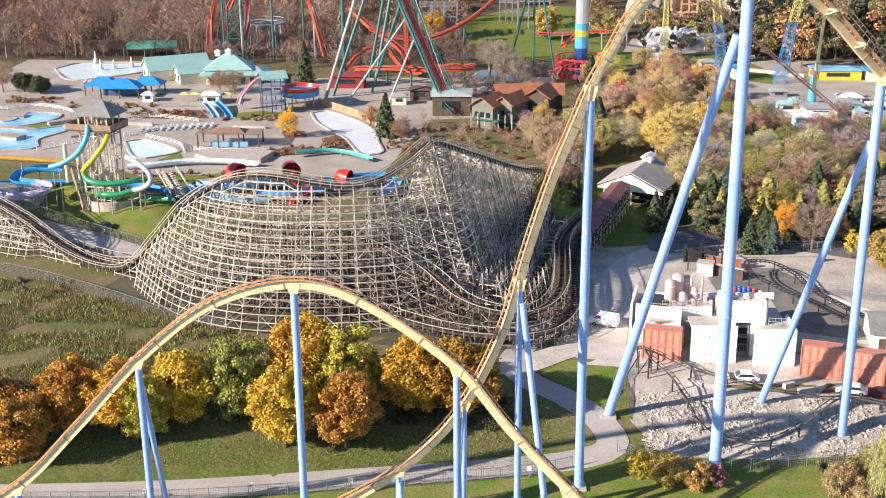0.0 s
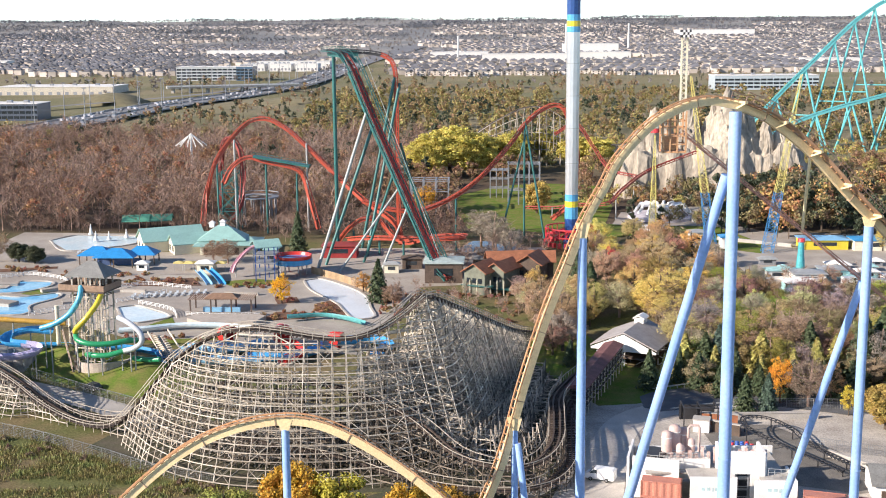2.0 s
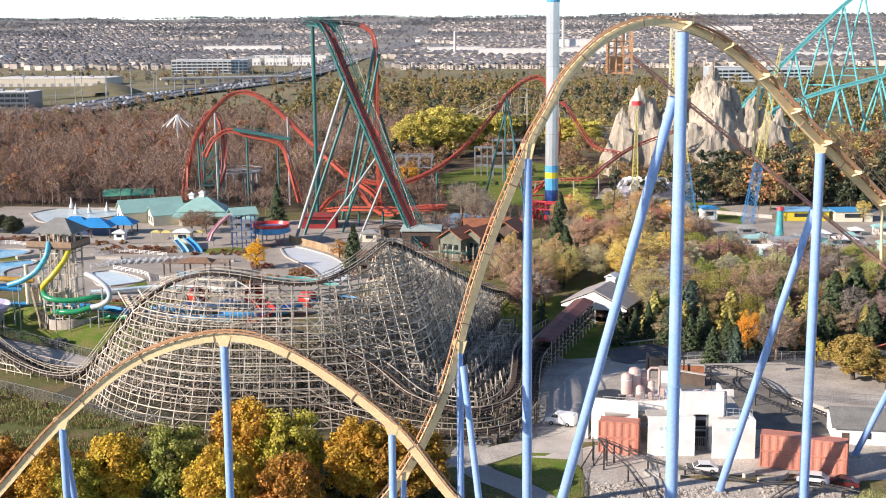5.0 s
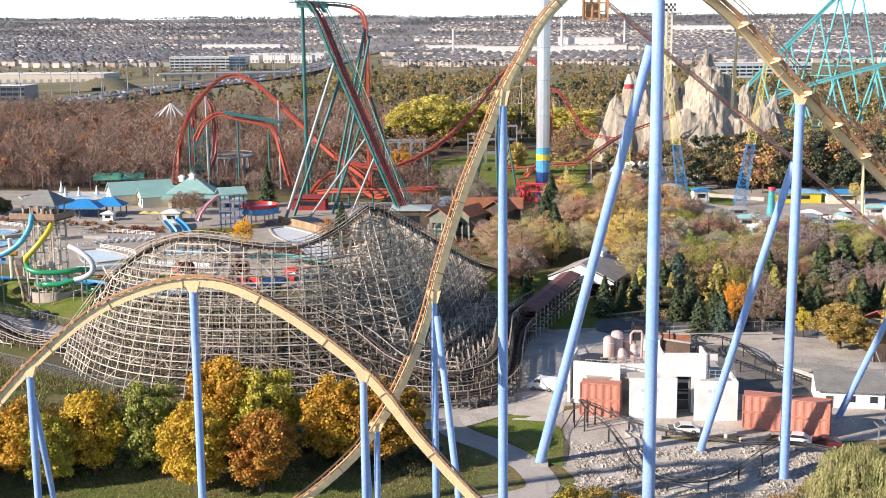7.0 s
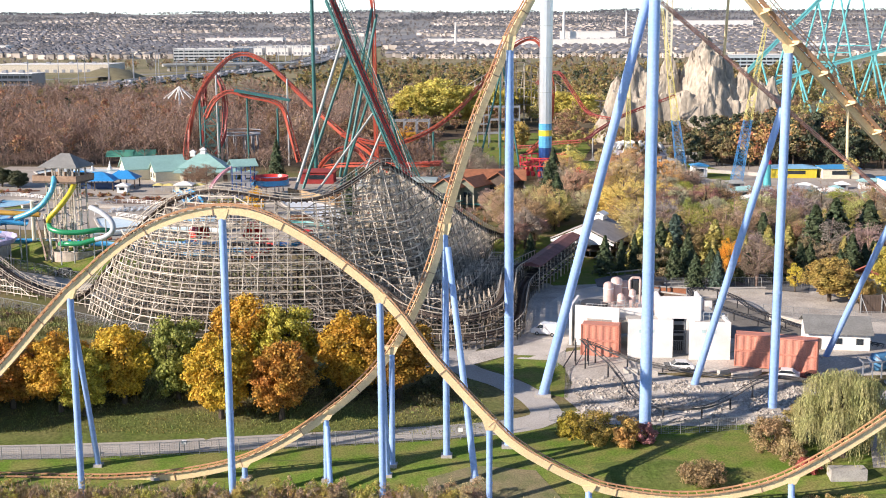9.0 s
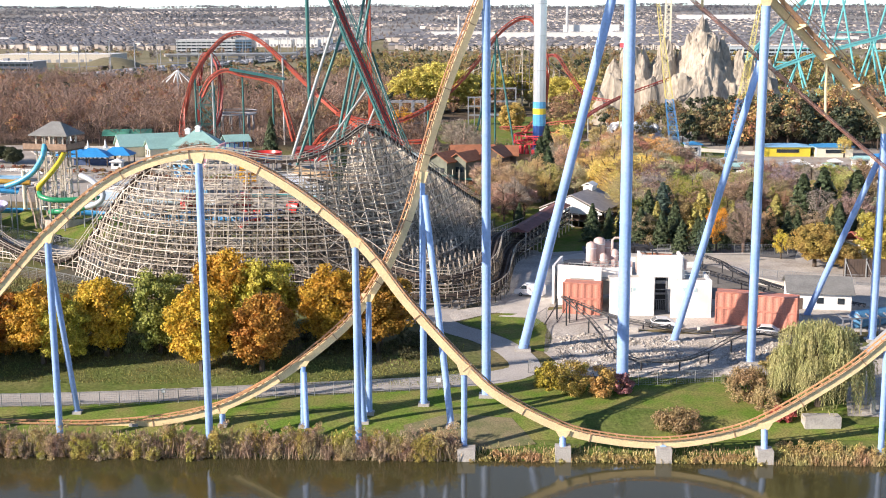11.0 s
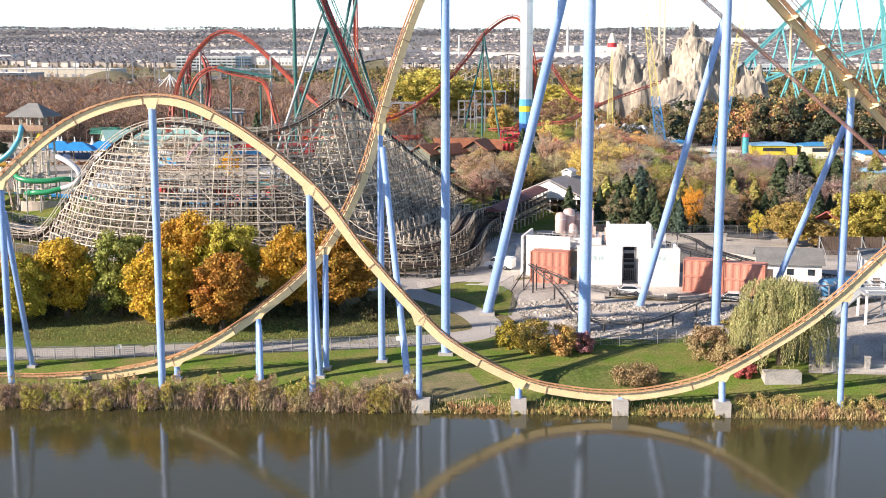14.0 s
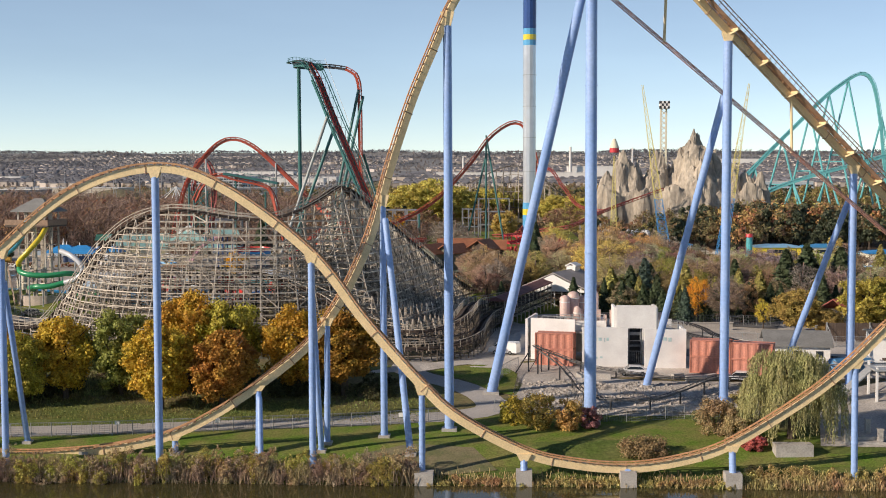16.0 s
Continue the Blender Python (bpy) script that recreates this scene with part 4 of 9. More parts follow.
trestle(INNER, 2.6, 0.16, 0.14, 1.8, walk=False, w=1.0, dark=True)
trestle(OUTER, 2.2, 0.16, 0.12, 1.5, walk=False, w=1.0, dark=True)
part("low_framing", DARK_FRAMING, M_WOODSHADE, woody, "timber frames of the low turns, darkened for shade", kind="stuff")
part("timber_framing", FRAMING, M_WOOD, woody, "grey cross frames and braces of the trestle", kind="stuff")

# covered lift tunnel and station shed on stilts
shed = thing("covered_ramp", (20, 238, gz(238)), "maroon shingled roof over the wooden coaster's ramp", "covered ramp")
ra, rb = Vector((17, 228, 8.0)), Vector((27.5, 259, 9.0))
rd = (rb - ra).normalized()
rn = Vector((rd.y, -rd.x, 0)).normalized()
roof = Shape()
q = [ra - rn * 2.2, ra + rn * 2.2, rb + rn * 2.2, rb - rn * 2.2]
ridge = [ra + Vector((0, 0, 0.7)), rb + Vector((0, 0, 0.7))]
roof.add([tuple(v) for v in q] + [tuple(v) for v in ridge] + [tuple(v - Vector((0, 0, 0.2))) for v in q], [(0, 4, 5, 3), (1, 2, 5, 4), (0, 1, 4), (2, 3, 5), (6, 9, 8, 7), (0, 6, 7, 1), (1, 7, 8, 2), (2, 8, 9, 3), (3, 9, 6, 0)])
part("roof", roof, M_MAROON, shed, "faded maroon shingles")
for k in range(13):
    c = ra.lerp(rb, k / 12)
    b = Shape()
    zg = gz(c.y)
    for s in (-1.9, 1.9):
        e = c + rn * s
        b.beam((e.x, e.y, zg - 0.1), (e.x, e.y, c.z - 0.1), 0.24)
    for z in (zg + 1.5, zg + 3.2, c.z - 2.4):
        b.beam((c + rn * -1.9).xy.to_3d() + Vector((0, 0, z)), (c + rn * 1.9).xy.to_3d() + Vector((0, 0, z)), 0.18)
    b.beam((c + rn * -1.9).xy.to_3d() + Vector((0, 0, zg)), (c + rn * 1.9).xy.to_3d() + Vector((0, 0, c.z - 2.4)), 0.14)
    part("bent", b, M_WOOD, shed, kind="stuff")
for s in (-1.9, 1.9):
    for z in (-2.3, -1.2, -3.6):
        part("side_beam", Shape().beam(ra + rn * s + Vector((0, 0, z)), rb + rn * s + Vector((0, 0, z)), 0.2, 0.3), M_TRACKWOOD, shed)
part("deck", Shape().beam(ra + Vector((0, 0, -2.5)), rb + Vector((0, 0, -2.5)), 3.6, 0.2), M_TRACKWOOD, shed, "dark timber ramp deck")

station = thing("station_building", (33, 268, gz(268)), "open-sided coaster station with a pale gabled roof on stilts", "station")
zr = 7.6
# shingle grey raised over the whole roof to match its sunlit slope
part("roof", Shape().gable(33, 268, zr, 16, 15.5, 3.4, 66), surface("sunlit_tone_shingles", (0.40, 0.365, 0.345), 0.8, var=0.2, scale=0.6, fine=9), station, "grey gabled roof, lightened for its sunlit slope")
gc, gs = math.cos(radians(66)), math.sin(radians(66))


def on_station(a, b, z):
    """A place on the station: a along its ridge, b across it."""
    return (33 + gc * a - gs * b, 268 + gs * a + gc * b, z)


for e in (-8.1, 7.9):
    part("gable_wall", Shape().add([on_station(e + o, b, zr + z) for o in (0, 0.2) for b, z in ((-7.6, -0.5), (0, 2.95), (7.6, -0.5), (7.6, -0.9), (-7.6, -0.9))], [(0, 1, 2, 3, 4), (9, 8, 7, 6, 5)] + [(k, (k + 1) % 5, 5 + (k + 1) % 5, 5 + k) for k in range(5)]), M_WHITE, station, "white gable boards")
part("cupola", Shape().box(35, 272.5, zr + 3.5, 3.2, 2.2, 1.4, 66).gable(35, 272.5, zr + 4.2, 3.8, 2.8, 0.7, 66), M_WHITE, station, "white ridge cupola")
part("platform", Shape().box(33, 268, 5.0, 14.5, 13.5, 0.4, 66), M_BROWNWALL, station, "dark timber platform")
for a in (-7, -2.4, 2.4, 7):
    for b in (-6.4, 0, 6.4):
        X, Y, _ = on_station(a, b, 0)
        part("post", Shape().box(X, Y, (gz(Y) + zr) / 2, 0.28, 0.28, zr - gz(Y)), M_STUCCO, station)
br = Shape()
for x in (27, 33, 38):
    br.beam((x, 263.2, gz(263)), (x + 4, 264, 5), 0.2).beam((x + 4, 264, gz(263)), (x, 263.2, 5), 0.2)
br.beam((25.5, 261.8, 6), (40, 265, 6), 0.12).beam((25.5, 261.8, 6.5), (40, 265, 6.5), 0.12)
part("bracing", br, M_STUCCO, station, kind="stuff")
# ---------------------------------------------------------------- service yard with the white building
def container(x, y, z, length, rz, label, open_end=False):
    """A corrugated steel shipping container with its near side along rz."""
    ob = thing("shipping_container", (x, y, z), label, "container", "shipping containers")
    c, s = math.cos(radians(rz)), math.sin(radians(rz))

    def w(a, b, h):
        return (x + c * a - s * b, y + s * a + c * b, z + h)

    for side in (-1.2, 1.2):
        n = int(length / 0.28)
        prof = []
        for k in range(n + 1):
            a = -length / 2 + length * k / n
            prof.append((a, side + (0.05 if k % 4 in (1, 2) else -0.05)))
        v = [w(a, b, 0.15) for a, b in prof] + [w(a, b, 2.45) for a, b in prof]
        m = len(prof)
        part("side_wall", Shape().add(v, [(k, k + 1, m + k + 1, m + k) for k in range(m - 1)]), M_CONT, ob, "corrugated red oxide steel")
    for e in (-length / 2, length / 2):
        n = 10
        v = [w(e + (0.04 if k % 2 else -0.04), -1.2 + 2.4 * k / n, h) for h in (0.15, 2.45) for k in range(n + 1)]
        part("end_wall", Shape().add(v, [(k, k + 1, n + 2 + k, n + 1 + k) for k in range(n)]), M_CONT, ob)
    fr = Shape()
    for b in (-1.22, 1.22):
        for h in (0.08, 2.52):
            fr.beam(w(-length / 2, b, h), w(length / 2, b, h), 0.14)
        for a in (-length / 2, length / 2):
            fr.beam(w(a, b, 0), w(a, b, 2.59), 0.16)
    part("frame", fr, M_CONT, ob)
    part("roof_panel", Shape().box(x, y, z + 2.52, length - 0.1, 2.38, 0.06, rz), M_CONT, ob)


for k in (0, 1):
    container(27.0, 179.2, gz(178) + 0.05 + 2.6 * k, 6.06, -14, "corrugated red oxide container, one of a stacked pair")
    container(50.9, 174.1, gz(174) + 0.05 + 2.6 * k, 6.06, -16, "corrugated red oxide container, one of a stacked pair")
    container(57.0, 172.2, gz(172) + 0.05 + 2.6 * k, 6.06, -20, "faded red oxide container, one of a stacked pair")

wb = thing("white_building", (38, 184, gz(182)), "white stucco industrial building with a tall doorway and faded lettering", "building")
z0 = gz(180)


def wall_open(name, x0, x1, y, z1, holes, owner, thick=0.35, mat=None):
    """An upright wall along x with openings (x0, x1, z0, z1) cut through."""
    sh = Shape()
    xs = sorted({x0, x1} | {h[0] for h in holes} | {h[1] for h in holes})
    for a, b in zip(xs, xs[1:]):
        cuts = sorted((h[2], h[3]) for h in holes if h[0] < b - 1e-6 and h[1] > a + 1e-6)
        low = z0 - 0.2
        for c0, c1 in cuts:
            if c0 > low:
                sh.box((a + b) / 2, y, (low + c0) / 2, b - a, thick, c0 - low)
            low = max(low, c1)
        if z1 > low:
            sh.box((a + b) / 2, y, (low + z1) / 2, b - a, thick, z1 - low)
    return part(name, sh, mat or M_STUCCO, owner)


front_wall = wall_open("front_wall", 31.2, 38.4, 177.6, 9.1, [], wb)
part("front_wall", Shape().box(44.2, 176.8, (z0 + 8.9) / 2, 6.5, 0.4, 8.9 - z0), M_STUCCO, wb)
wall_open("centre_wall", 36.8, 43.2, 180.4, 12.3, [(38.6, 41.0, z0 - 0.2, 8.6)], wb)
part("wing_wall", Shape().box(26.8, 184.5, (z0 + 9.6) / 2, 7.5, 0.4, 9.6 - z0, -18), M_STUCCO, wb)
part("side_wall", Shape().box(47.3, 180.2, (z0 + 8.8) / 2, 0.4, 6.6, 8.8 - z0), M_STUCCO, wb)
part("side_wall", Shape().box(43.3, 183.4, (z0 + 11.9) / 2, 0.4, 5.8, 11.9 - z0), M_STUCCO, wb)
part("side_wall", Shape().box(36.7, 183.4, (z0 + 11.9) / 2, 0.4, 5.8, 11.9 - z0), M_STUCCO, wb)
part("side_wall", Shape().box(23.4, 190, (z0 + 9.4) / 2, 0.4, 9, 9.4 - z0, -12), M_STUCCO, wb)
part("back_wall", Shape().box(35.5, 193.6, (z0 + 8.5) / 2, 24, 0.4, 8.5 - z0, 2), M_STUCCO, wb)
part("roof", Shape().box(36, 188.5, 7.4, 22, 9.5, 0.3, 2), M_CONC, wb, "flat pale roof behind the parapet")
part("roof", Shape().box(34.2, 180.6, 8.2, 5.6, 5.6, 0.3), M_CONC, wb)
part("roof", Shape().box(44.8, 180, 8.1, 5.0, 6.0, 0.3), M_CONC, wb)
door = Shape()
door.box(39.8, 182.6, 5.5, 2.6, 0.2, 6.4)
part("doorway_recess", door, M_DARK, wb, "dark recess of the tall doorway")
gf = Shape()
for x in np.linspace(38.6, 41.0, 9):
    gf.beam((x, 180.2, z0), (x, 180.2, z0 + 2.2), 0.06)
for z in (z0 + 0.1, z0 + 2.2, 6.6):
    gf.beam((38.6, 180.2, z), (41.0, 180.2, z), 0.1)
gf.beam((38.9, 181, z0), (38.9, 181, 8.6), 0.2).beam((40.8, 181, z0), (40.8, 181, 8.6), 0.2).box(39.8, 181.4, 7.6, 2.4, 0.3, 0.5).box(39.8, 181.6, 5.6, 2.4, 0.3, 0.3)
part("gate", gf, M_GREY, wb, "grey steel gate and shelving in the doorway", kind="stuff")
par = Shape()
rr = random.Random(4)
for k in range(16):
    x = 29.5 + k * 1.0
    par.box(x, 186.2 + rr.uniform(-0.3, 0.3), 8.6 + rr.uniform(0.2, 1.2), 0.5, 0.5, 1.8 + rr.uniform(0, 1.0))
part("roof_plant", par, M_PINKTANK, wb, "small pinkish vents and pipes on the roof", kind="stuff")
rl = Shape()
for z in (9.4, 10.0):
    rl.beam((43.4, 179, z), (47.3, 178.5, z), 0.08).beam((25, 185, z), (31, 183.4, z), 0.08)
for x in np.linspace(43.4, 47.3, 5):
    rl.beam((x, 178.7, 8.8), (x, 178.7, 10.0), 0.08)
for x in np.linspace(25, 31, 7):
    rl.beam((x, 185 - (x - 25) * 0.27, 9.4), (x, 185 - (x - 25) * 0.27, 10.0), 0.08)
part("roof_railing", rl, M_STEEL, wb, kind="stuff")
blots = Shape()
rr = random.Random(9)
for x, z, w, h in ((33.2, 7.2, 0.5, 0.5), (34.0, 7.2, 0.5, 0.5), (34.7, 7.1, 0.16, 0.6), (35.2, 7.2, 0.4, 0.5), (33.4, 4.2, 0.4, 0.3), (34.2, 4.3, 0.4, 0.3)):
    blots.box(x, 177.40, z, w, 0.02, h)
for x, z, w, h in ((43.2, 7.4, 0.6, 0.5), (44.1, 7.4, 0.6, 0.5), (44.9, 7.3, 0.5, 0.6)):
    blots.box(x, 176.57, z, w, 0.02, h)
part("faded_letters", blots, surface("faded_teal_paint", (0.50, 0.66, 0.66), 0.8, var=0.2, scale=2.0), wb, "faded teal marks on the wall", kind="stuff")
# turntable pit and tanks on the roof
pit = Shape().cyl(26.6, 187.5, 7.4, 9.75, 2.3, 24)
part("round_hatch", pit, M_DARK, wb, "dark round hatch")
part("roof_plinth", Shape().box(31.4, 188.3, 8.3, 8.4, 6.2, 1.7), M_STUCCO, wb, "raised pale roof plinth")
for k in range(7):
    part("rail_post", Shape().box(27.5 + 1.3 * k, 185.35, 9.7, 0.09, 0.09, 1.1), M_STEEL, wb)
for z in (9.7, 10.2):
    part("handrail", Shape().box(31.4, 185.35, z, 8.0, 0.07, 0.07), M_STEEL, wb)
for x, y, zt, r in ((28.9, 187.6, 13.2, 0.86), (30.4, 189.2, 13.7, 0.98), (30.9, 186.4, 11.5, 0.62), (32.9, 187.4, 12.0, 0.6), (32.0, 190.3, 12.9, 0.86)):
    tk = thing("storage_tank", (x, y, 9.15), "dusty pink cylindrical storage tank with a domed top", "tank", "pink roof tanks")
    part("shell", Shape().tube([(x, y, 9.15), (x, y, zt - 0.5), (x, y, zt - 0.2), (x, y, zt)], [r, r, r * 0.75, r * 0.2], 20), M_PINKTANK, tk, smooth=True)
    for zb in (zt - 1.2, 9.5):
        part("band", Shape().cyl(x, y, zb, zb + 0.15, r * 1.04, 20), M_WHITE, tk, "pale hoop")
pp = Shape().tube([(32.6, 189, 9), (32.6, 189, 13.2), (33.0, 189, 13.6), (34.2, 189, 13.6), (34.4, 189, 13.2), (34.4, 189, 9)], 0.22, 8)
single("vent_pipe", pp, M_PINKTANK, "bent pink vent pipe beside the roof tanks", "pipe", smooth=True)


def car(x, y, rz, paint, label, van=False):
    z = gz(y) + 0.12
    ob = thing("van" if van else "car", (x, y, z), label, "van" if van else "car", "parked vehicles")
    m = Matrix.Translation((x, y, z)) @ Matrix.Rotation(radians(rz), 4, "Z")
    L, W = (5.2, 1.95) if van else (4.6, 1.8)
    if van:
        side = [(-L / 2, 0.35), (-L / 2, 1.95), (-L / 2 + 0.3, 2.15), (0.9, 2.15), (1.7, 1.35), (2.5, 1.1), (L / 2, 0.8), (L / 2, 0.35)]
    else:
        side = [(-L / 2, 0.35), (-L / 2, 0.85), (-1.9, 0.98), (-1.2, 1.45), (0.5, 1.48), (1.2, 0.98), (2.1, 0.85), (L / 2, 0.65), (L / 2, 0.35)]

    def ext(prof, y0, y1):
        n = len(prof)
        sh = Shape()
        sh.add([tuple(m @ Vector((a, s, h))) for s in (y0, y1) for a, h in prof], [tuple(range(n))[::-1], tuple(range(n, 2 * n))] + [(k, (k + 1) % n, n + (k + 1) % n, n + k) for k in range(n)])
        return sh

    body = part("body", ext(side, -W / 2, W / 2), paint, ob)
    glass = [(-1.75, 1.0), (-1.15, 1.4), (0.45, 1.43), (1.1, 1.0)] if not van else [(0.3, 1.35), (0.3, 1.95), (0.9, 2.0), (1.6, 1.35)]
    for s in (-1, 1):
        part("window", ext(glass, s * W / 2, s * (W / 2 + 0.02)), M_GLASS, body)
    scr = [(1.22, 1.0), (0.55, 1.46), (0.58, 1.47), (1.25, 1.02)] if not van else [(1.72, 1.36), (0.95, 2.1), (0.99, 2.12), (1.76, 1.38)]
    part("windscreen", ext(scr, -W / 2 + 0.12, W / 2 - 0.12), M_GLASS, body)
    for a in (-1.4, 1.4):
        for s in (-W / 2 + 0.05, W / 2 - 0.05):
            p, q = m @ Vector((a, s - 0.12, 0.33)), m @ Vector((a, s + 0.12, 0.33))
            wh = part("wheel", Shape().tube([p, q], 0.34, 14), M_TYRE, ob)
            p, q = m @ Vector((a, s - 0.13, 0.33)), m @ Vector((a, s + 0.13, 0.33))
            part("rim", Shape().tube([p, q], 0.2, 10), M_STEEL, wh)


car(18.8, 193.8, 158, M_CARW, "white cargo van parked on the gravel yard", True)
car(38.6, 171.8, 178, M_CARW, "white and black patrol-style car beside the rubble")
part("dark_panels", Shape().box(36.8, 171.8, gz(171.8) + 0.82, 0.9, 1.84, 0.5, -2), M_CARD, scene.objects["car"], "black front panels")
car(54.2, 168.4, 165, M_CARW, "white car parked by the containers")
car(58.2, 167.2, 160, surface("car_maroon", (0.12, 0.02, 0.02), 0.3, var=0.1), "dark maroon car parked by the containers")
car(-84.4, 243, 150, M_CARD, "black car parked on the water park road")
for i, (x, y) in enumerate([(104, 344), (110, 346), (97, 318), (115, 352), (121, 338)]):
    car(x, y, 10 + 37 * i, M_CARW, "white vehicle parked on the midway", i % 2 == 0)

# small dark coaster winding over the rubble
STUNT = [(23.6, 174.5, 6.6), (24.4, 171, 6.4), (27, 168.5, 4.8), (28.6, 164, 3.6), (29.8, 158.5, 2.6), (32, 154.5, 2.2), (35.5, 152.6, 2.3), (40, 153.5, 2.4), (44, 156.5, 3.0), (48.5, 161, 3.8), (52, 164, 3.8), (57, 163, 3.4), (61, 160, 3.4)]
STUNT2 = [(23.6, 174.5, 6.6), (26, 174.8, 5.6), (30, 172.6, 4.4), (34, 171.6, 3.6), (42, 168, 3.0), (48, 166, 3.0), (53, 165.5, 3.2), (60, 162, 3.2), (66, 158, 3.5)]
stunt = thing("launch_coaster", (30, 160, gz(160)), "small dark steel coaster winding over a rubble bed", "roller coaster")
for ctrl in (STUNT, STUNT2):
    pts = spline(ctrl, 0.8)
    for s in (-0.42, 0.42):
        part("rail", Shape().sweep(pts, [(s - 0.05, -0.05), (s + 0.05, -0.05), (s + 0.05, 0.05), (s - 0.05, 0.05)]), M_IRON, stunt)
    part("spine", Shape().sweep(pts, [(-0.08, -0.36), (0.08, -0.36), (0.08, -0.22), (-0.08, -0.22)]), M_IRON, stunt)
    web = Shape()
    for i, p in enumerate(pts):
        d, b, u = axes(pts, i)
        p = Vector(p)
        if i % 2 == 0:
            web.beam(p - b * 0.42, p + b * 0.42, 0.06).beam(p - b * 0.42, p - u * 0.28, 0.05).beam(p + b * 0.42, p - u * 0.28, 0.05)
    part("ties", web, M_IRON, stunt, kind="stuff")
    for i in range(3, len(pts), 7):
        p = pts[i]
        part("post", Shape().tube([(p[0], p[1], gz(p[1]) - 0.2), (p[0], p[1], p[2] - 0.4)], 0.13, 8), M_DARK, stunt)
scaf = Shape()
for x, y in ((22.6, 173.6), (24.6, 173.6), (24.6, 175.6), (22.6, 175.6)):
    scaf.beam((x, y, gz(y)), (x, y, 6.4), 0.16)
scaf.beam((22.6, 173.6, gz(174)), (24.6, 173.6, 6), 0.1).beam((24.6, 173.6, gz(174)), (24.6, 175.6, 6), 0.1).beam((20.5, 172.5, gz(173)), (22.6, 173.6, 5.6), 0.14)
part("scaffold", scaf, M_DARK, stunt, "dark steel support frame", kind="stuff")
# far yard: tangle of dark track behind the building
tang = thing("launch_coaster", (55, 205, gz(205)), "dark coaster helix behind the white building", "roller coaster")
pts = spline([(60, 196, 3.4), (56, 202, 3.8), (51, 207.5, 4.6), (47.5, 213, 5.2), (48, 218.5, 5.4), (52.5, 219.5, 5.0), (56, 215, 4.4), (57.5, 208, 4.0), (62, 199, 3.6), (68, 190, 3.4), (74, 184, 3.4)], 0.9)
for s in (-0.5, 0.5):
    part("rail", Shape().sweep(pts, [(s - 0.08, -0.08), (s + 0.08, -0.08), (s + 0.08, 0.08), (s - 0.08, 0.08)]), M_DARK, tang)
web = Shape()
for i, p in enumerate(pts):
    d, b, u = axes(pts, i)
    p = Vector(p)
    web.beam(p - b * 0.5, p + b * 0.5, 0.1).beam(p - b * 0.5, p - u * 0.5, 0.08).beam(p + b * 0.5, p - u * 0.5, 0.08)
    if i % 6 == 0:
        web.beam((p.x, p.y, gz(p.y)), p, 0.18)
part("truss", web, M_DARK, tang, kind="stuff")

sheet("helix_ground", [(42, 196), (60, 188), (72, 190), (62, 210), (54, 223), (40, 223)], surface("dark_gravel", (0.20, 0.185, 0.165), 0.95, var=0.3, scale=0.3, fine=14), "dark gravel under the coaster helix", "gravel", 0.1)
# asphalt colour set dark to carry the shade lying over the lane
sheet("service_lane", [(31, 233), (34, 230.5), (42, 233), (50, 235), (58, 234), (66, 231), (73, 228), (76, 238), (67, 244), (52, 248), (42, 246.5), (34, 243), (31, 240)], surface("shade_dark_asphalt", (0.13, 0.132, 0.14), 0.9, var=0.25, scale=0.3, fine=20), "asphalt service lane behind the gravel yard, darkened for shade", "road", 0.14)
for line in ([(34, 243.5), (42, 247), (52, 248.6)], [(36, 230.5), (44, 233.8), (52, 235.4)], [(61, 243.4), (67, 241.8), (74, 239)]):
    guard = thing("guard_rail", (line[0][0], line[0][1], gz(line[0][1])), "pale galvanised guard rail along the service lane", "guard rail", "lane guard rails")
    for (ax, ay), (bx_, by_) in zip(line, line[1:]):
        part("rail", Shape().beam((ax, ay, gz(ay) + 0.75), (bx_, by_, gz(by_) + 0.75), 0.22), M_STEEL, guard)
        for k in range(5):
            u = (k + 0.5) / 5
            px_, py_ = ax + (bx_ - ax) * u, ay + (by_ - ay) * u
            part("post", Shape().box(px_, py_, gz(py_) + 0.38, 0.12, 0.12, 0.76), M_GREY, guard)
portal = thing("tunnel_portal", (40.5, 224, gz(224)), "dark open steel frame over the coaster tunnel", "portal")
for x in (37.2, 40.4, 43.6):
    for y in (221.5, 226):
        part("post", Shape().box(x, y, gz(y) + 1.9, 0.22, 0.22, 3.8), M_DARK, portal)
    part("cross_beam", Shape().beam((x, 221.5, gz(224) + 3.8), (x, 226, gz(224) + 3.8), 0.2), M_DARK, portal)
part("back_wall", Shape().box(40.4, 226.3, gz(226) + 1.5, 6.8, 0.25, 3.0), M_DARK, portal, "dark recessed wall")
part("lintel", Shape().beam((37.0, 221.5, gz(224) + 3.8), (43.8, 221.5, gz(224) + 3.8), 0.24), M_DARK, portal)
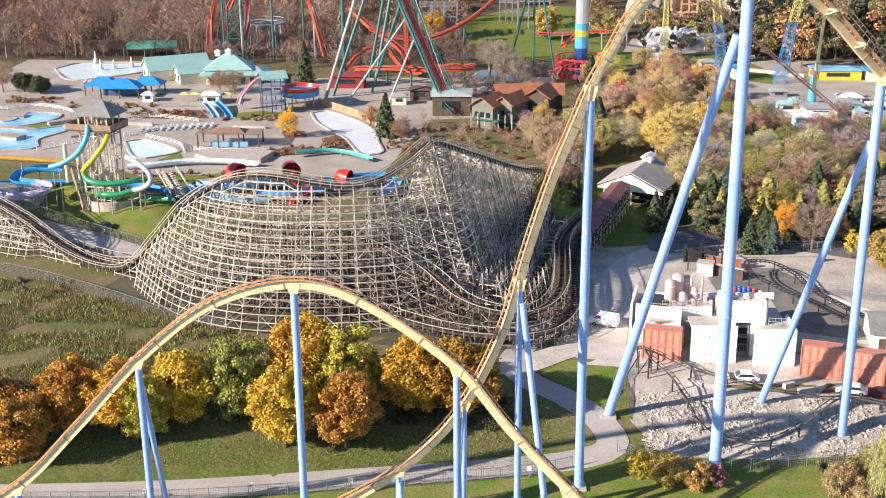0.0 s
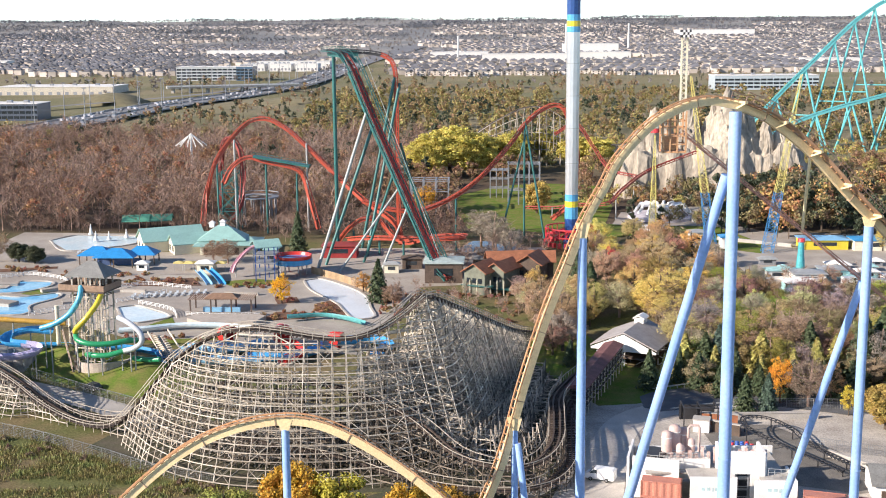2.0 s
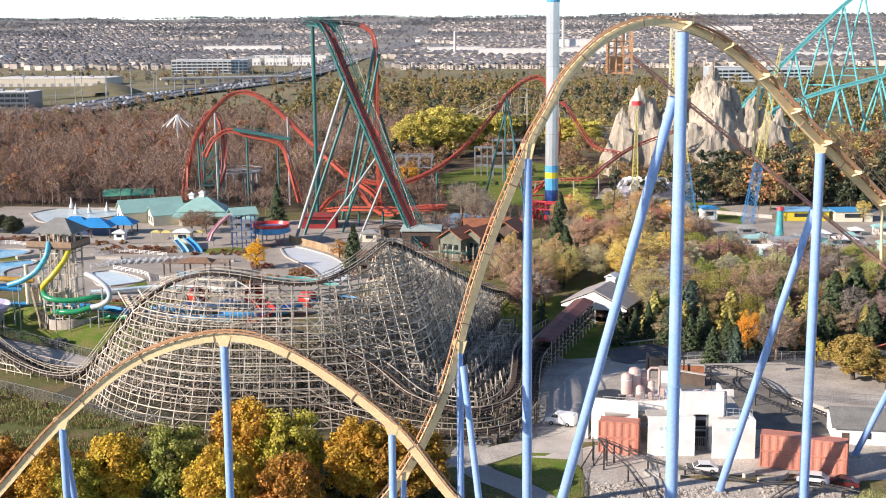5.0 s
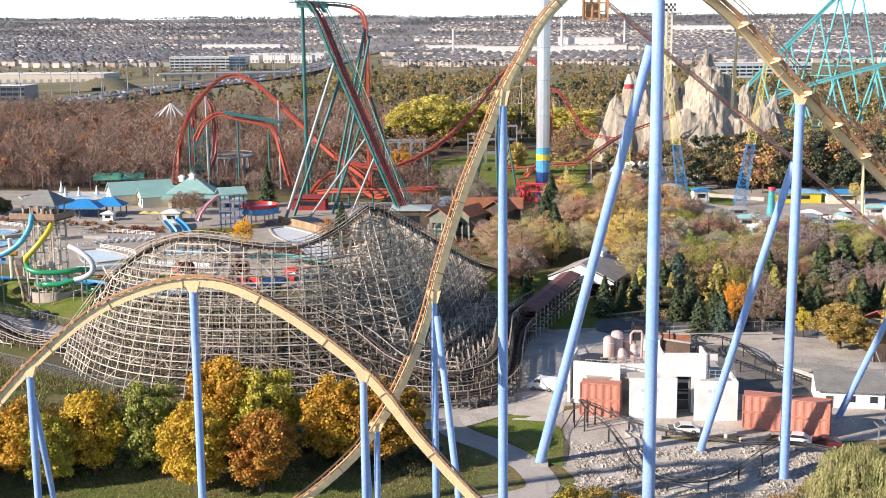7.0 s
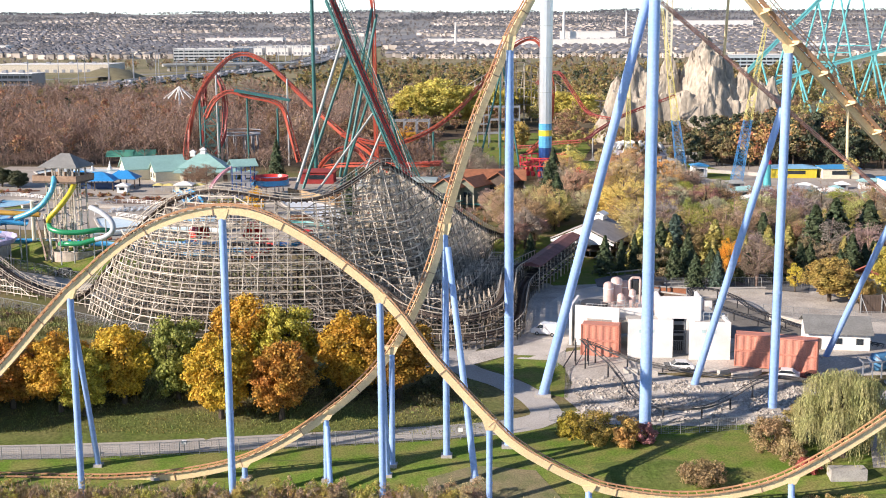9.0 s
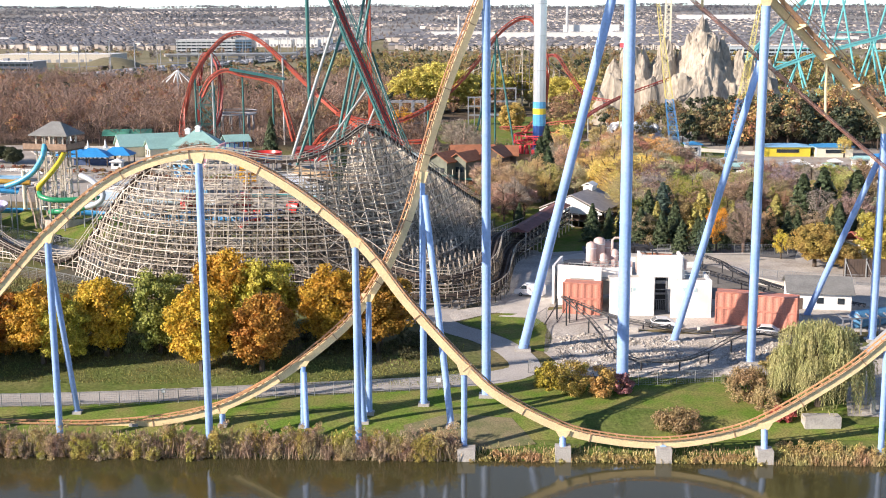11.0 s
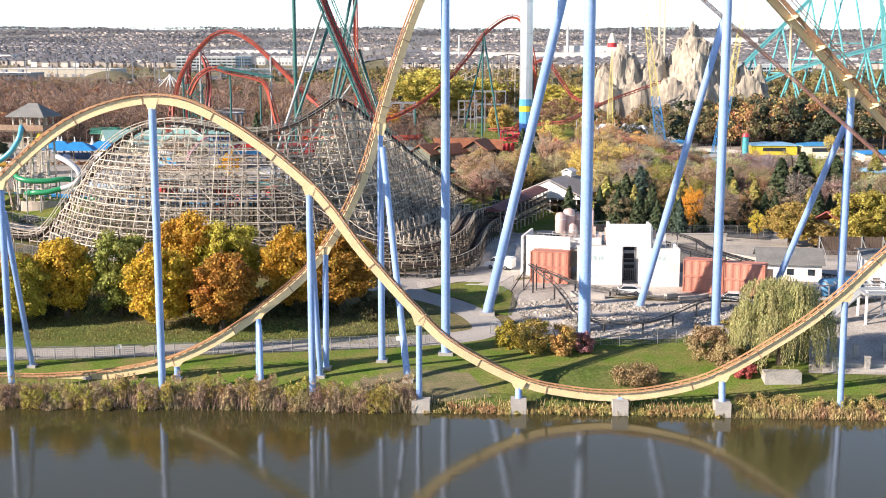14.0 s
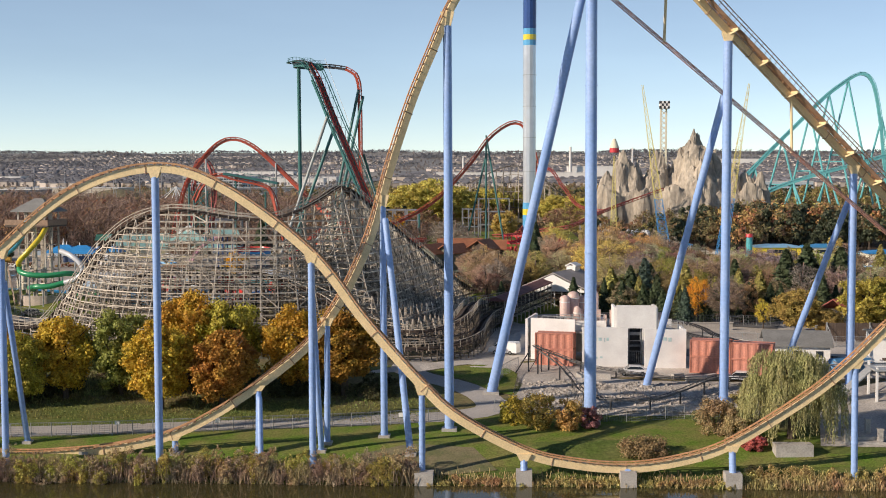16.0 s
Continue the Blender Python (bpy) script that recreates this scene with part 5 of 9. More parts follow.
for x, y, sx, sy, h, rz, m, lab in ((40.2, 219.4, 3.0, 2.4, 2.4, -15, M_WHITE, "small white storage cabin behind the building"), (44.4, 217.5, 5.5, 0.4, 2.2, -32, M_BROWNWALL, "brown timber screen beside the tunnel"), (44, 222.4, 7, 0.4, 2.4, -12, M_RUSTROOF, "rust-brown timber screen beside the tunnel"), (64, 201, 12, 0.4, 1.2, -52, M_CONC, "low pale retaining wall beside the helix"), (53, 226, 22, 0.4, 1.4, 4, M_CONC, "low pale retaining wall beside the helix")):
    bx = thing("cabin" if sx == 3.0 else "screen_wall", (x, y, gz(y)), lab, "yard structure")
    part("body", Shape().box(x, y, gz(y) + h / 2, sx, sy, h, rz), m, bx)
    part("coping", Shape().box(x, y, gz(y) + h + 0.1, sx + 0.25, sy + 0.25, 0.2, rz), M_CONC, bx)
M_BARREL = surface("barrel_blue", (0.04, 0.12, 0.45), 0.4)
for k in range(9):
    x, y = 44 + 0.85 * (k % 5) + 0.2 * (k // 5), 209.5 + 1.0 * (k // 5) - 0.15 * (k % 5)
    bb = thing("barrel", (x, y, gz(y)), "blue plastic barrel standing behind the building", "barrel", "blue barrels")
    part("body", Shape().lathe((x, y, gz(y)), (0, 0, 1), [(0, 0.3), (0.1, 0.36), (0.6, 0.4), (1.1, 0.36), (1.2, 0.3)], 12), M_BARREL if k % 4 else M_PINKRED, bb, smooth=True)

# sheds beyond the containers
def shed_house(name, cx, cy, sx, sy, h, rz, wall, roof, label, rise=1.2, cat="shed"):
    z = gz(cy)
    ob = thing(name, (cx, cy, z), label, cat)
    part("wall", Shape().box(cx, cy, z + h / 2, sx, sy, h, rz), wall, ob)
    part("roof", Shape().gable(cx, cy, z + h, sx + 1.0, sy + 1.2, rise, rz), roof, ob)
    c, s = math.cos(radians(rz)), math.sin(radians(rz))
    n = max(2, int(sx / 3))
    for k in range(n):
        a = -sx / 2 + sx * (k + 0.5) / n
        X, Y = cx + c * a + s * (sy / 2 + 0.03), cy + s * a - c * (sy / 2 + 0.03)
        part("window" if k % 3 else "door", Shape().box(X, Y, z + (h * 0.55 if k % 3 else 1.05), 1.1, 0.1, 1.0 if k % 3 else 2.1, rz), M_GLASS if k % 3 else M_BROWNWALL, ob)
    return ob


shed_house("shed", 67.2, 188, 10, 9, 3.2, -8, M_WHITE, M_GREYROOF, "low white shed with a wide grey roof", 1.9)
shed_house("shed", 82, 178, 11, 8, 5.5, -8, M_STUCCO, M_GREYROOF, "white service building with a flat pitched roof", 0.6)
shed_house("house", 88, 226, 10, 9, 4.2, 20, M_CREAM, surface("brick_red_roof", (0.34, 0.10, 0.08), 0.8, var=0.2), "cream lodge with a brick-red hipped roof", 2.4, "house")
scr = thing("screen_wall", (84, 211.5, gz(211)), "tall dark timber screen with pale steel posts behind the sheds", "screen wall")
for k in range(24):
    part("board", Shape().box(78.4 + 0.5 * k, 211.5, gz(211) + 1.75 + 0.05 * (k % 3), 0.46, 0.14, 3.4), M_BROWNWALL, scr)
for k in range(4):
    part("post", Shape().box(78.4 + 3.9 * k, 211.35, gz(211) + 1.8, 0.18, 0.18, 3.7), M_STEEL, scr, "pale steel post")
    part("brace", Shape().beam((78.4 + 3.9 * k, 211.2, gz(211) + 3.2), (79.4 + 3.9 * k, 209.6, gz(211)), 0.1), M_STEEL, scr)
sheet("terrace_gravel", [(58.5, 137.5), (74, 137), (90, 138), (96, 176), (80, 172), (66, 162), (62, 152)], M_GRAVEL, "pale gravel terrace above the lake steps", "gravel", 0.1)
lst = thing("steel_stair", (74, 160, gz(160)), "white steel stair frame and platform beside the terrace", "stair")
for x in (71.5, 75, 78.5):
    for y in (158, 162):
        part("post", Shape().box(x, y, gz(y) + 2.4, 0.3, 0.3, 5.2), M_WHITE, lst)
part("platform", Shape().box(75, 160, gz(160) + 4.4, 8, 5, 0.25), M_STEEL, lst)
for y in (157.6, 162.4):
    for h in (5.0, 5.6):
        part("handrail", Shape().beam((71, y, gz(160) + h), (79, y, gz(160) + h), 0.1), M_WHITE, lst)
part("flight", Shape().beam((71, 160, gz(160) + 4.3), (65.5, 158, gz(158) + 0.2), 1.6, 0.2), M_STEEL, lst)
for s in (-0.8, 0.8):
    part("brace", Shape().beam((71.5, 160 + 2.0 * s, gz(160)), (78.5, 160 + 2.0 * s, gz(160) + 4.3), 0.14), M_GREY, lst)
bl = thing("blue_tank", (72, 174, gz(174)), "rounded blue covered tank beside the white shed", "tank")
part("shell", Shape().tube([(68.5, 172, gz(173) + 1.1), (69, 172, gz(173) + 1.4), (75, 175, gz(173) + 1.4), (75.5, 175, gz(173) + 1.1)], [0.6, 1.4, 1.4, 0.6], 16), surface("tarp_blue", (0.08, 0.25, 0.45), 0.5), bl, smooth=True)
dk = Shape()
for k in range(14):
    x = 66 + k * 1.5
    dk.beam((x, 168 + 0.3 * k, gz(170)), (x, 168 + 0.3 * k, gz(170) + 2.6), 0.2).beam((x, 168 + 0.3 * k, gz(170) + 2.6), (x, 171 + 0.3 * k, gz(170) + 2.6), 0.2)
    dk.beam((x, 168 + 0.3 * k, gz(170) + 2.6), (x + 1.5, 168.3 + 0.3 * k, gz(170) + 2.6), 0.2)
gy = thing("gantry", (66, 168, gz(168)), "grey steel gantry frame near the shore", "gantry")
part("frame", dk, M_GREY, gy, kind="stuff")
st = Shape()
for k in range(4):
    st.box(66.5, 136.6 + k * 1.2, gz(136) - 0.6 + k * 0.45, 12, 1.3, 0.8)
single("stone_steps", st, M_CONC, "broad pale stone steps down to the lake", "steps", "structure")
single("stone_block", Shape().box(54.5, 135.2, gz(135) + 0.6, 4.6, 1.8, 1.6, 3), M_CONC, "pale stone retaining block under the willow", "block")
for x, y in ((62, 138.5), (66.2, 138.8), (70.3, 139.4), (66, 143.5), (70, 144), (61.8, 143.2)):
    b = thing("bollard", (x, y, gz(y)), "square pale stone bollard by the lake steps", "bollard", "stone bollards")
    part("shaft", Shape().box(x, y, gz(y) + 0.8, 0.6, 0.6, 2.0), M_CONC, b)
    part("cap", Shape().box(x, y, gz(y) + 1.9, 0.75, 0.75, 0.2), M_CONC, b)


def fence(line, label, h=1.9, step=2.6, wires=7, mat=None):
    pts = spline([(x, y, 0) for x, y in line], step)
    x, y, _ = pts[0]
    ob = thing("chain_link_fence", (x, y, gz(y)), label, "fence", "chain link fences")
    w = Shape()
    for i, (x, y, _) in enumerate(pts):
        z = gz(y)
        part("post", Shape().tube([(x, y, z - 0.2), (x, y, z + h)], 0.06, 6), M_WIRE, ob)
        if i:
            a, b = pts[i - 1], (x, y, 0)
            for k in range(wires):
                hh = h * (k + 0.5) / wires
                w.beam((a[0], a[1], gz(a[1]) + hh), (b[0], b[1], z + hh), 0.022)
            for k in range(8):
                t0 = k / 8
                X, Y = a[0] + (b[0] - a[0]) * t0, a[1] + (b[1] - a[1]) * t0
                w.beam((X, Y, gz(Y) + 0.05), (X, Y, gz(Y) + h), 0.02)
            w.beam((a[0], a[1], gz(a[1]) + h), (b[0], b[1], z + h), 0.06)
    part("mesh", w, M_WIRE, ob, "thin wire mesh and top rail", kind="stuff")


fence([(-100, 136), (-48, 137.8), (-20, 141.4), (3, 145.2), (11, 147.8)], "grey chain link fence along the service road")
fence([(17.5, 152), (24, 148.6), (34, 147.8), (46, 150), (58, 153), (66, 157)], "grey chain link fence round the rubble bed")
fence([(17.8, 162), (18.5, 170), (21, 175.5)], "grey chain link fence beside the leaning column")
fence([(-102, 219), (-86, 212), (-70, 202.5), (-58, 194.5), (-46, 189.5)], "grey chain link fence in front of the wooden coaster", 2.2)
fence([(-118, 262), (-100, 250.5), (-84, 239), (-72, 231)], "dark chain link fence under the grass slope", 2.4)
fence([(46, 232), (62, 233), (84, 232), (110, 232)], "grey chain link fence behind the gravel yard", 2.2)
fence([(60, 210), (70, 206), (84, 204), (100, 206)], "grey fence across the gravel yard", 2.0)
for x, y in ((-46, 141), (-32, 143), (-19, 144.5), (-6, 146.5), (5, 148)):
    lb = thing("marker_box", (x, y - 2.6, gz(y)), "small white box lamp beside the service road", "lamp", "white road boxes")
    part("post", Shape().box(x, y - 2.6, gz(y) + 0.5, 0.12, 0.12, 1.2), M_GREY, lb)
    part("box", Shape().box(x, y - 2.6, gz(y) + 1.2, 0.6, 0.4, 0.5), M_WHITE, lb)

# rubble stones
def rubble():
    r = random.Random(3)
    base = [Vector(v) for v in ((1, 0, 0), (-1, 0, 0), (0, 1, 0), (0, -1, 0), (0, 0, 1), (0, 0, -0.6))]
    tri = [(0, 2, 4), (2, 1, 4), (1, 3, 4), (3, 0, 4), (2, 0, 5), (1, 2, 5), (3, 1, 5), (0, 3, 5)]
    sh = Shape()
    for _ in range(15000):
        x, y = r.uniform(21.5, 60), r.uniform(151.5, 168)
        if abs(x - 40) > 18.5 + r.uniform(-1, 1) or (y > 166.5 and 30 < x < 60):
            continue
        s = r.uniform(0.07, 0.21) if r.random() < 0.94 else r.uniform(0.2, 0.5)
        a = r.uniform(0, 6.28)
        rot = Matrix.Rotation(a, 3, "Z") @ Matrix.Diagonal((s * r.uniform(0.7, 1.4), s, s * r.uniform(0.4, 0.9)))
        c = Vector((x, y, gz(y) + 0.1 + 0.5 * noise.noise((x * 0.3, y * 0.3, 0))))
        sh.add([tuple(c + rot @ (v * r.uniform(0.8, 1.2))) for v in base], tri)
    single("rubble_stones", sh, M_STONE, "broken pale grey rubble stones", "rubble", "stuff")


rubble()
for i, (x, y, s) in enumerate(((31.0, 170.2, 1.0), (33.5, 169.6, 1.3), (47.5, 168.4, 1.1), (45.2, 170, 0.8), (50, 169.5, 1.2))):
    single("barrier_block", Shape().box(x, y, gz(y) + 0.4, 2.4 * s, 0.7, 0.9, 20 * i - 30), M_CONC, "dusty concrete barrier block beside the car", "barrier", group="concrete barriers")
# ---------------------------------------------------------------- water park
tower = thing("slide_tower", (-87.5, 257, gz(257)), "tall open timber slide tower with a grey hipped roof", "slide tower")
TX, TY = -87.6, 256.5
part("roof", Shape().hip(TX + 0.2, TY, 25.2, 9.8, 7.6, 2.8, 2.2, -12), M_GREYROOF, tower, "grey hipped roof")
part("deck", Shape().box(TX - 0.6, TY, 21.8, 11.0, 7.6, 0.4, -12), M_BROWNWALL, tower, "brown timber deck")
c_, s_ = math.cos(radians(-12)), math.sin(radians(-12))


def tw(x, y, z):
    return (TX + c_ * x - s_ * y, TY + s_ * x + c_ * y, z)


for k, (a, b) in enumerate((((-6.1, -3.8), (4.9, -3.8)), ((4.9, -3.8), (4.9, 3.8)), ((-6.1, 3.8), (-6.1, -3.8)), ((4.9, 3.8), (-6.1, 3.8)))):
    part("parapet", Shape().beam(tw(*a, 22.6), tw(*b, 22.6), 0.15, 1.3), surface("parapet_timber", (0.33, 0.22, 0.15), 0.85) if k == 0 else bpy.data.materials["parapet_timber"], tower, "brown timber parapet")
for x in (-3.4, -1.1, 1.1, 3.4):
    for y in (-2.7, 0, 2.7):
        X, Y, _ = tw(x, y, 0)
        part("post", Shape().box(X, Y, (gz(TY) + 25.2) / 2, 0.34, 0.34, 25.2 - gz(TY)), M_WOOD, tower)
br = Shape()
for k in range(6):
    z, z1 = 3 + 2.9 * k, 5.9 + 2.9 * k
    for y in (-2.7, 2.7):
        br.beam(tw(-3.4, y, z1), tw(3.4, y, z1), 0.14)
        br.beam(tw(-1.1, y, z), tw(1.1, y, z1), 0.1)
    for x in (-3.4, 3.4):
        br.beam(tw(x, -2.7, z1), tw(x, 2.7, z1), 0.14)
part("braces", br, M_WOOD, tower, kind="stuff")
stair = Shape()
lo, hi = Vector((-90.5, 251.6, 4.2)), Vector((-95.0, 258.5, 12.5))
for s in (-0.9, 0.9):
    off = Vector((0.84 * s, 0.55 * s, 0))
    stair.beam(lo + off, hi + off, 0.2, 0.5).beam(lo + off + Vector((0, 0, 1)), hi + off + Vector((0, 0, 1)), 0.12, 0.5)
for k in range(40):
    p = lo.lerp(hi, k / 40)
    stair.beam(p + Vector((-0.76, -0.5, 0.1)), p + Vector((0.76, 0.5, 0.1)), 0.3, 0.06)
part("stair", stair, surface("stair_timber", (0.40, 0.31, 0.24), 0.85), tower, "long straight timber stair")
ring = Shape().sweep([(-86 + 6.4 * math.cos(a), 257 + 6.0 * math.sin(a), gz(252) + 2.2) for a in np.linspace(3.5, 6.1, 15)], [(-0.25, -1.2), (0.25, -1.2), (0.25, 1.2), (-0.25, 1.2)])
part("terrace_wall", ring, surface("terrace_stone", (0.50, 0.43, 0.37), 0.9, var=0.2, scale=0.8), tower, "low curved stone terrace wall")


def slide(name, ctrl, r, mat, label, closed=False, posts=True):
    pts = spline(ctrl, 0.8)
    ob = thing(name, pts[-1], label, "water slide", "water slides")
    sh = Shape().tube(pts, r, 12) if closed else Shape().chute(pts, r)
    part("trough", sh, mat, ob, smooth=closed)
    if posts:
        for i in range(6, len(pts), 9):
            p = pts[i]
            if p[2] - gz(p[1]) > 1.5:
                part("post", Shape().tube([(p[0], p[1], gz(p[1])), (p[0], p[1], p[2] - r)], 0.16, 8), M_STEEL, ob)


slide("water_slide", [(-84.4, 253.5, 22.0), (-85.2, 251.4, 19.4), (-87.4, 250, 16.4), (-89.8, 250.4, 14.0), (-90.4, 252, 12.8)], 0.6, M_SYELLOW, "yellow upper run of a spiral slide", True, False)
slide("water_slide", [(-90.4, 252, 12.8), (-89.6, 250.4, 11.7), (-86.6, 249.2, 11.1), (-82.5, 249.6, 11.0), (-79, 251, 11.3), (-77.5, 253.5, 10.8)], 0.6, M_SGREEN, "green tube of the spiral slide", True)
slide("water_slide", [(-81, 252.5, 16.2), (-78, 250.6, 15.3), (-75.4, 249.6, 13.4), (-75.2, 249.4, 11.4), (-77, 249.6, 10.0), (-79.4, 250, 9.3)], 0.6, M_SWHITE, "pale grey loop of the spiral slide", True)
slide("water_slide", [(-79.4, 250, 9.3), (-82.6, 249.4, 8.5), (-85.6, 249.6, 8.4), (-88, 251.6, 8.0), (-88, 254, 7.4)], 0.6, M_SGREEN, "green lower coil of the spiral slide", True)
slide("water_slide", [(-78.5, 254, 6.6), (-75, 252.6, 6.6), (-72, 251.6, 7.0)], 0.6, M_SGREEN, "green tube slide run-out", True, False)
slide("water_slide", [(-89, 253.2, 23.0), (-89.2, 251.8, 20.4), (-91.4, 251.8, 17.2), (-94.6, 252, 15.0), (-98.4, 252.8, 13.6)], 0.62, surface("slide_sky_blue", (0.10, 0.45, 0.66), 0.3), "sky blue water slide curving from the tower", True)
slide("water_slide", [(-94, 256, 14.0), (-100, 256, 14.3), (-110, 256.4, 14.8), (-126, 257, 15.6), (-142, 258, 16.6)], 0.6, surface("slide_mustard", (0.50, 0.29, 0.05), 0.35), "mustard yellow straight slide", True)
slide("water_slide", [(-97.5, 256.5, 12.6), (-102.4, 257, 12.8), (-106.6, 256, 11.9), (-106.6, 253.6, 10.8), (-102.4, 252.6, 10.6)], 1.35, M_SBLUE, "blue upper bend of a wide raft slide")
slide("water_slide", [(-102.4, 252.6, 10.6), (-99.6, 252.2, 10.2), (-99.2, 250.6, 9.4), (-102, 249.6, 8.8), (-106, 249.8, 8.4), (-114, 251, 8.4), (-124, 254, 8.8)], 1.35, surface("slide_lilac", (0.50, 0.47, 0.66), 0.3), "pale violet wide raft slide")
slide("water_slide", [(-116, 266, 6.4), (-104, 268, 6.2), (-94, 268, 6), (-84, 268, 5.6), (-76, 265, 5.2)], 1.1, M_SBLUE, "blue slide trough behind the tower")
slide("water_slide", [(-92.6, 288.3, 4.6), (-86.8, 289.3, 4.8), (-78.4, 292.3, 5.0), (-68.2, 292.4, 5.0), (-60, 290, 5)], 1.1, M_POOLPALE, "pale straight channel below the pergola", False, False)
for x, y, r, h in ((-99.9, 267, 0.5, 12.5), (-98, 270, 0.5, 9), (-96, 268, 0.5, 9)):
    pr = thing("slide_pier", (x, y, gz(y)), "tall pale slide pier on a concrete foot", "pier", "slide piers")
    part("shaft", Shape().tube([(x, y, gz(y)), (x, y, gz(y) + h)], r, 12), M_CREAM, pr)
    part("foot", Shape().box(x, y, gz(y) + 0.6, 1.6, 1.6, 1.6), M_CONC, pr)
bs = thing("pump_house", (-110, 259, gz(259)), "grey concrete pump house under the raft slide", "building")
part("wall", Shape().box(-110, 259, gz(259) + 2, 12, 7, 4), M_CONC, bs)
part("door", Shape().box(-107, 255.4, gz(259) + 1.2, 1.6, 0.2, 2.4), M_GREY, bs)
part("roof", Shape().box(-110, 259, gz(259) + 4.1, 13, 8, 0.3), M_GREYROOF, bs)
ws = thing("timber_stair", (-75, 268, gz(268)), "broad grey timber stair up to the raft slides", "stairs")
for k in range(12):
    part("step", Shape().box(-78.6 + 0.55 * k, 274 - 0.9 * k, gz(268) + 3.6 - 0.28 * k, 4, 1.0, 0.2, -35), M_WOOD, ws)
rs_ = Shape()
for e in (-2, 2):
    rs_.beam((-78.6 + e, 274 + e * 0.7, gz(268) + 4.8), (-72.5 + e, 264 + e * 0.7, gz(268) + 1.6), 0.16, 0.5)
part("rail", rs_, M_WOOD, ws)
# raft ride behind the wooden coaster
for x, y, z, rz, r in ((-62.9, 277, 6.2, 60, 2.5), (-49.4, 277, 7.0, 20, 2.3), (-36.3, 274, 6.0, 70, 2.0)):
    fn = thing("slide_funnel", (x, y, gz(y)), "large red funnel mouth of a raft slide", "slide funnel", "red slide funnels")
    a = radians(rz)
    d = Vector((math.sin(a), -math.cos(a), -0.2)).normalized()
    p = Vector((x, y, z))
    prof = [(r * math.cos(t), r * math.sin(t)) for t in np.linspace(0, 6.283, 21)[:-1]]
    part("funnel", Shape().lathe(p, d, [(-1.6, r * 0.6), (-0.6, r * 0.85), (0.6, r * 0.95), (1.6, r), (1.5, r * 0.93), (0.3, r * 0.86), (-0.8, r * 0.6)], 20), M_SRED, fn, smooth=True)
    for e in (-1.2, 1.2):
        part("post", Shape().tube([(x + e, y, gz(y)), (x + e, y, z - 1.4)], 0.2, 8), M_STEEL, fn)
for ctrl, mat, lab in (([(-61, 275, 5.4), (-66, 271, 4.8), (-71, 269, 4.4), (-75, 266, 4.2), (-72, 262, 4)], M_SCYAN, "pale blue open raft slide"), ([(-72, 272, 5), (-64, 269, 5.2), (-58, 270, 5.4), (-53, 273, 6)], M_SCYAN, "pale blue open raft slide"),
                       ([(-56, 265, 4.6), (-48, 264, 5), (-42, 267, 5.2), (-38, 272, 5.6)], M_SBLUE, "deep blue open raft slide"), ([(-36, 274, 6), (-28, 277, 5.8), (-24, 273, 5.2), (-26, 266, 4.8)], M_SBLUE, "deep blue open raft slide"),
                       ([(-50, 275, 6.6), (-46, 270, 6), (-44, 265, 5.2), (-47, 261, 4.6)], M_SRED, "bright red open raft slide"), ([(-68, 263, 4.4), (-60, 262, 4.6), (-52, 262, 4.6)], M_SCYAN, "pale blue open raft slide")):
    slide("water_slide", ctrl, 1.7, mat, lab)
bowl = thing("bowl_slide", (-59.6, 357, gz(357)), "large red and blue bowl slide on legs", "bowl slide")
part("bowl", Shape().lathe((-59.6, 357, gz(357)), (0, 0, 1), [(2.6, 1.5), (3.0, 4.2), (4.2, 5.4), (6.0, 5.7), (6.0, 5.5), (4.4, 5.1), (3.2, 3.8)], 26), M_SRED, bowl, "red bowl", smooth=True)
part("outer_band", Shape().tube([(-59.6, 357, gz(357) + 3.4), (-59.6, 357, gz(357) + 5.0)], 5.75, 26), M_SBLUE, bowl, "blue outer band")
for k in range(6):
    a = 6.283 * k / 6
    part("leg", Shape().tube([(-59.6 + 4 * math.cos(a), 357 + 4 * math.sin(a), gz(357)), (-59.6 + 4 * math.cos(a), 357 + 4 * math.sin(a), gz(357) + 3.4)], 0.2, 8), M_STEEL, bowl)
fe = thing("board_fence", (-54, 357, gz(357)), "tan timber board fence behind the lazy river", "fence")
fl_ = spline([(-54.3, 358, 0), (-43.3, 346, 0), (-36, 336, 0), (-30, 326, 0)], 1.2)
for i in range(len(fl_) - 1):
    p, q = fl_[i], fl_[i + 1]
    part("board", Shape().beam((p[0], p[1], gz(p[1]) + 1.1), (q[0], q[1], gz(q[1]) + 1.1), 0.1, 2.2), surface("tan_board", (0.42, 0.29, 0.17), 0.85, random=0.2) if i == 0 else bpy.data.materials["tan_board"], fe)

hall = thing("bath_house", (-97, 394, gz(394)), "long cream bath house with pale green metal roofs and a cupola", "building")
hz0 = gz(392)


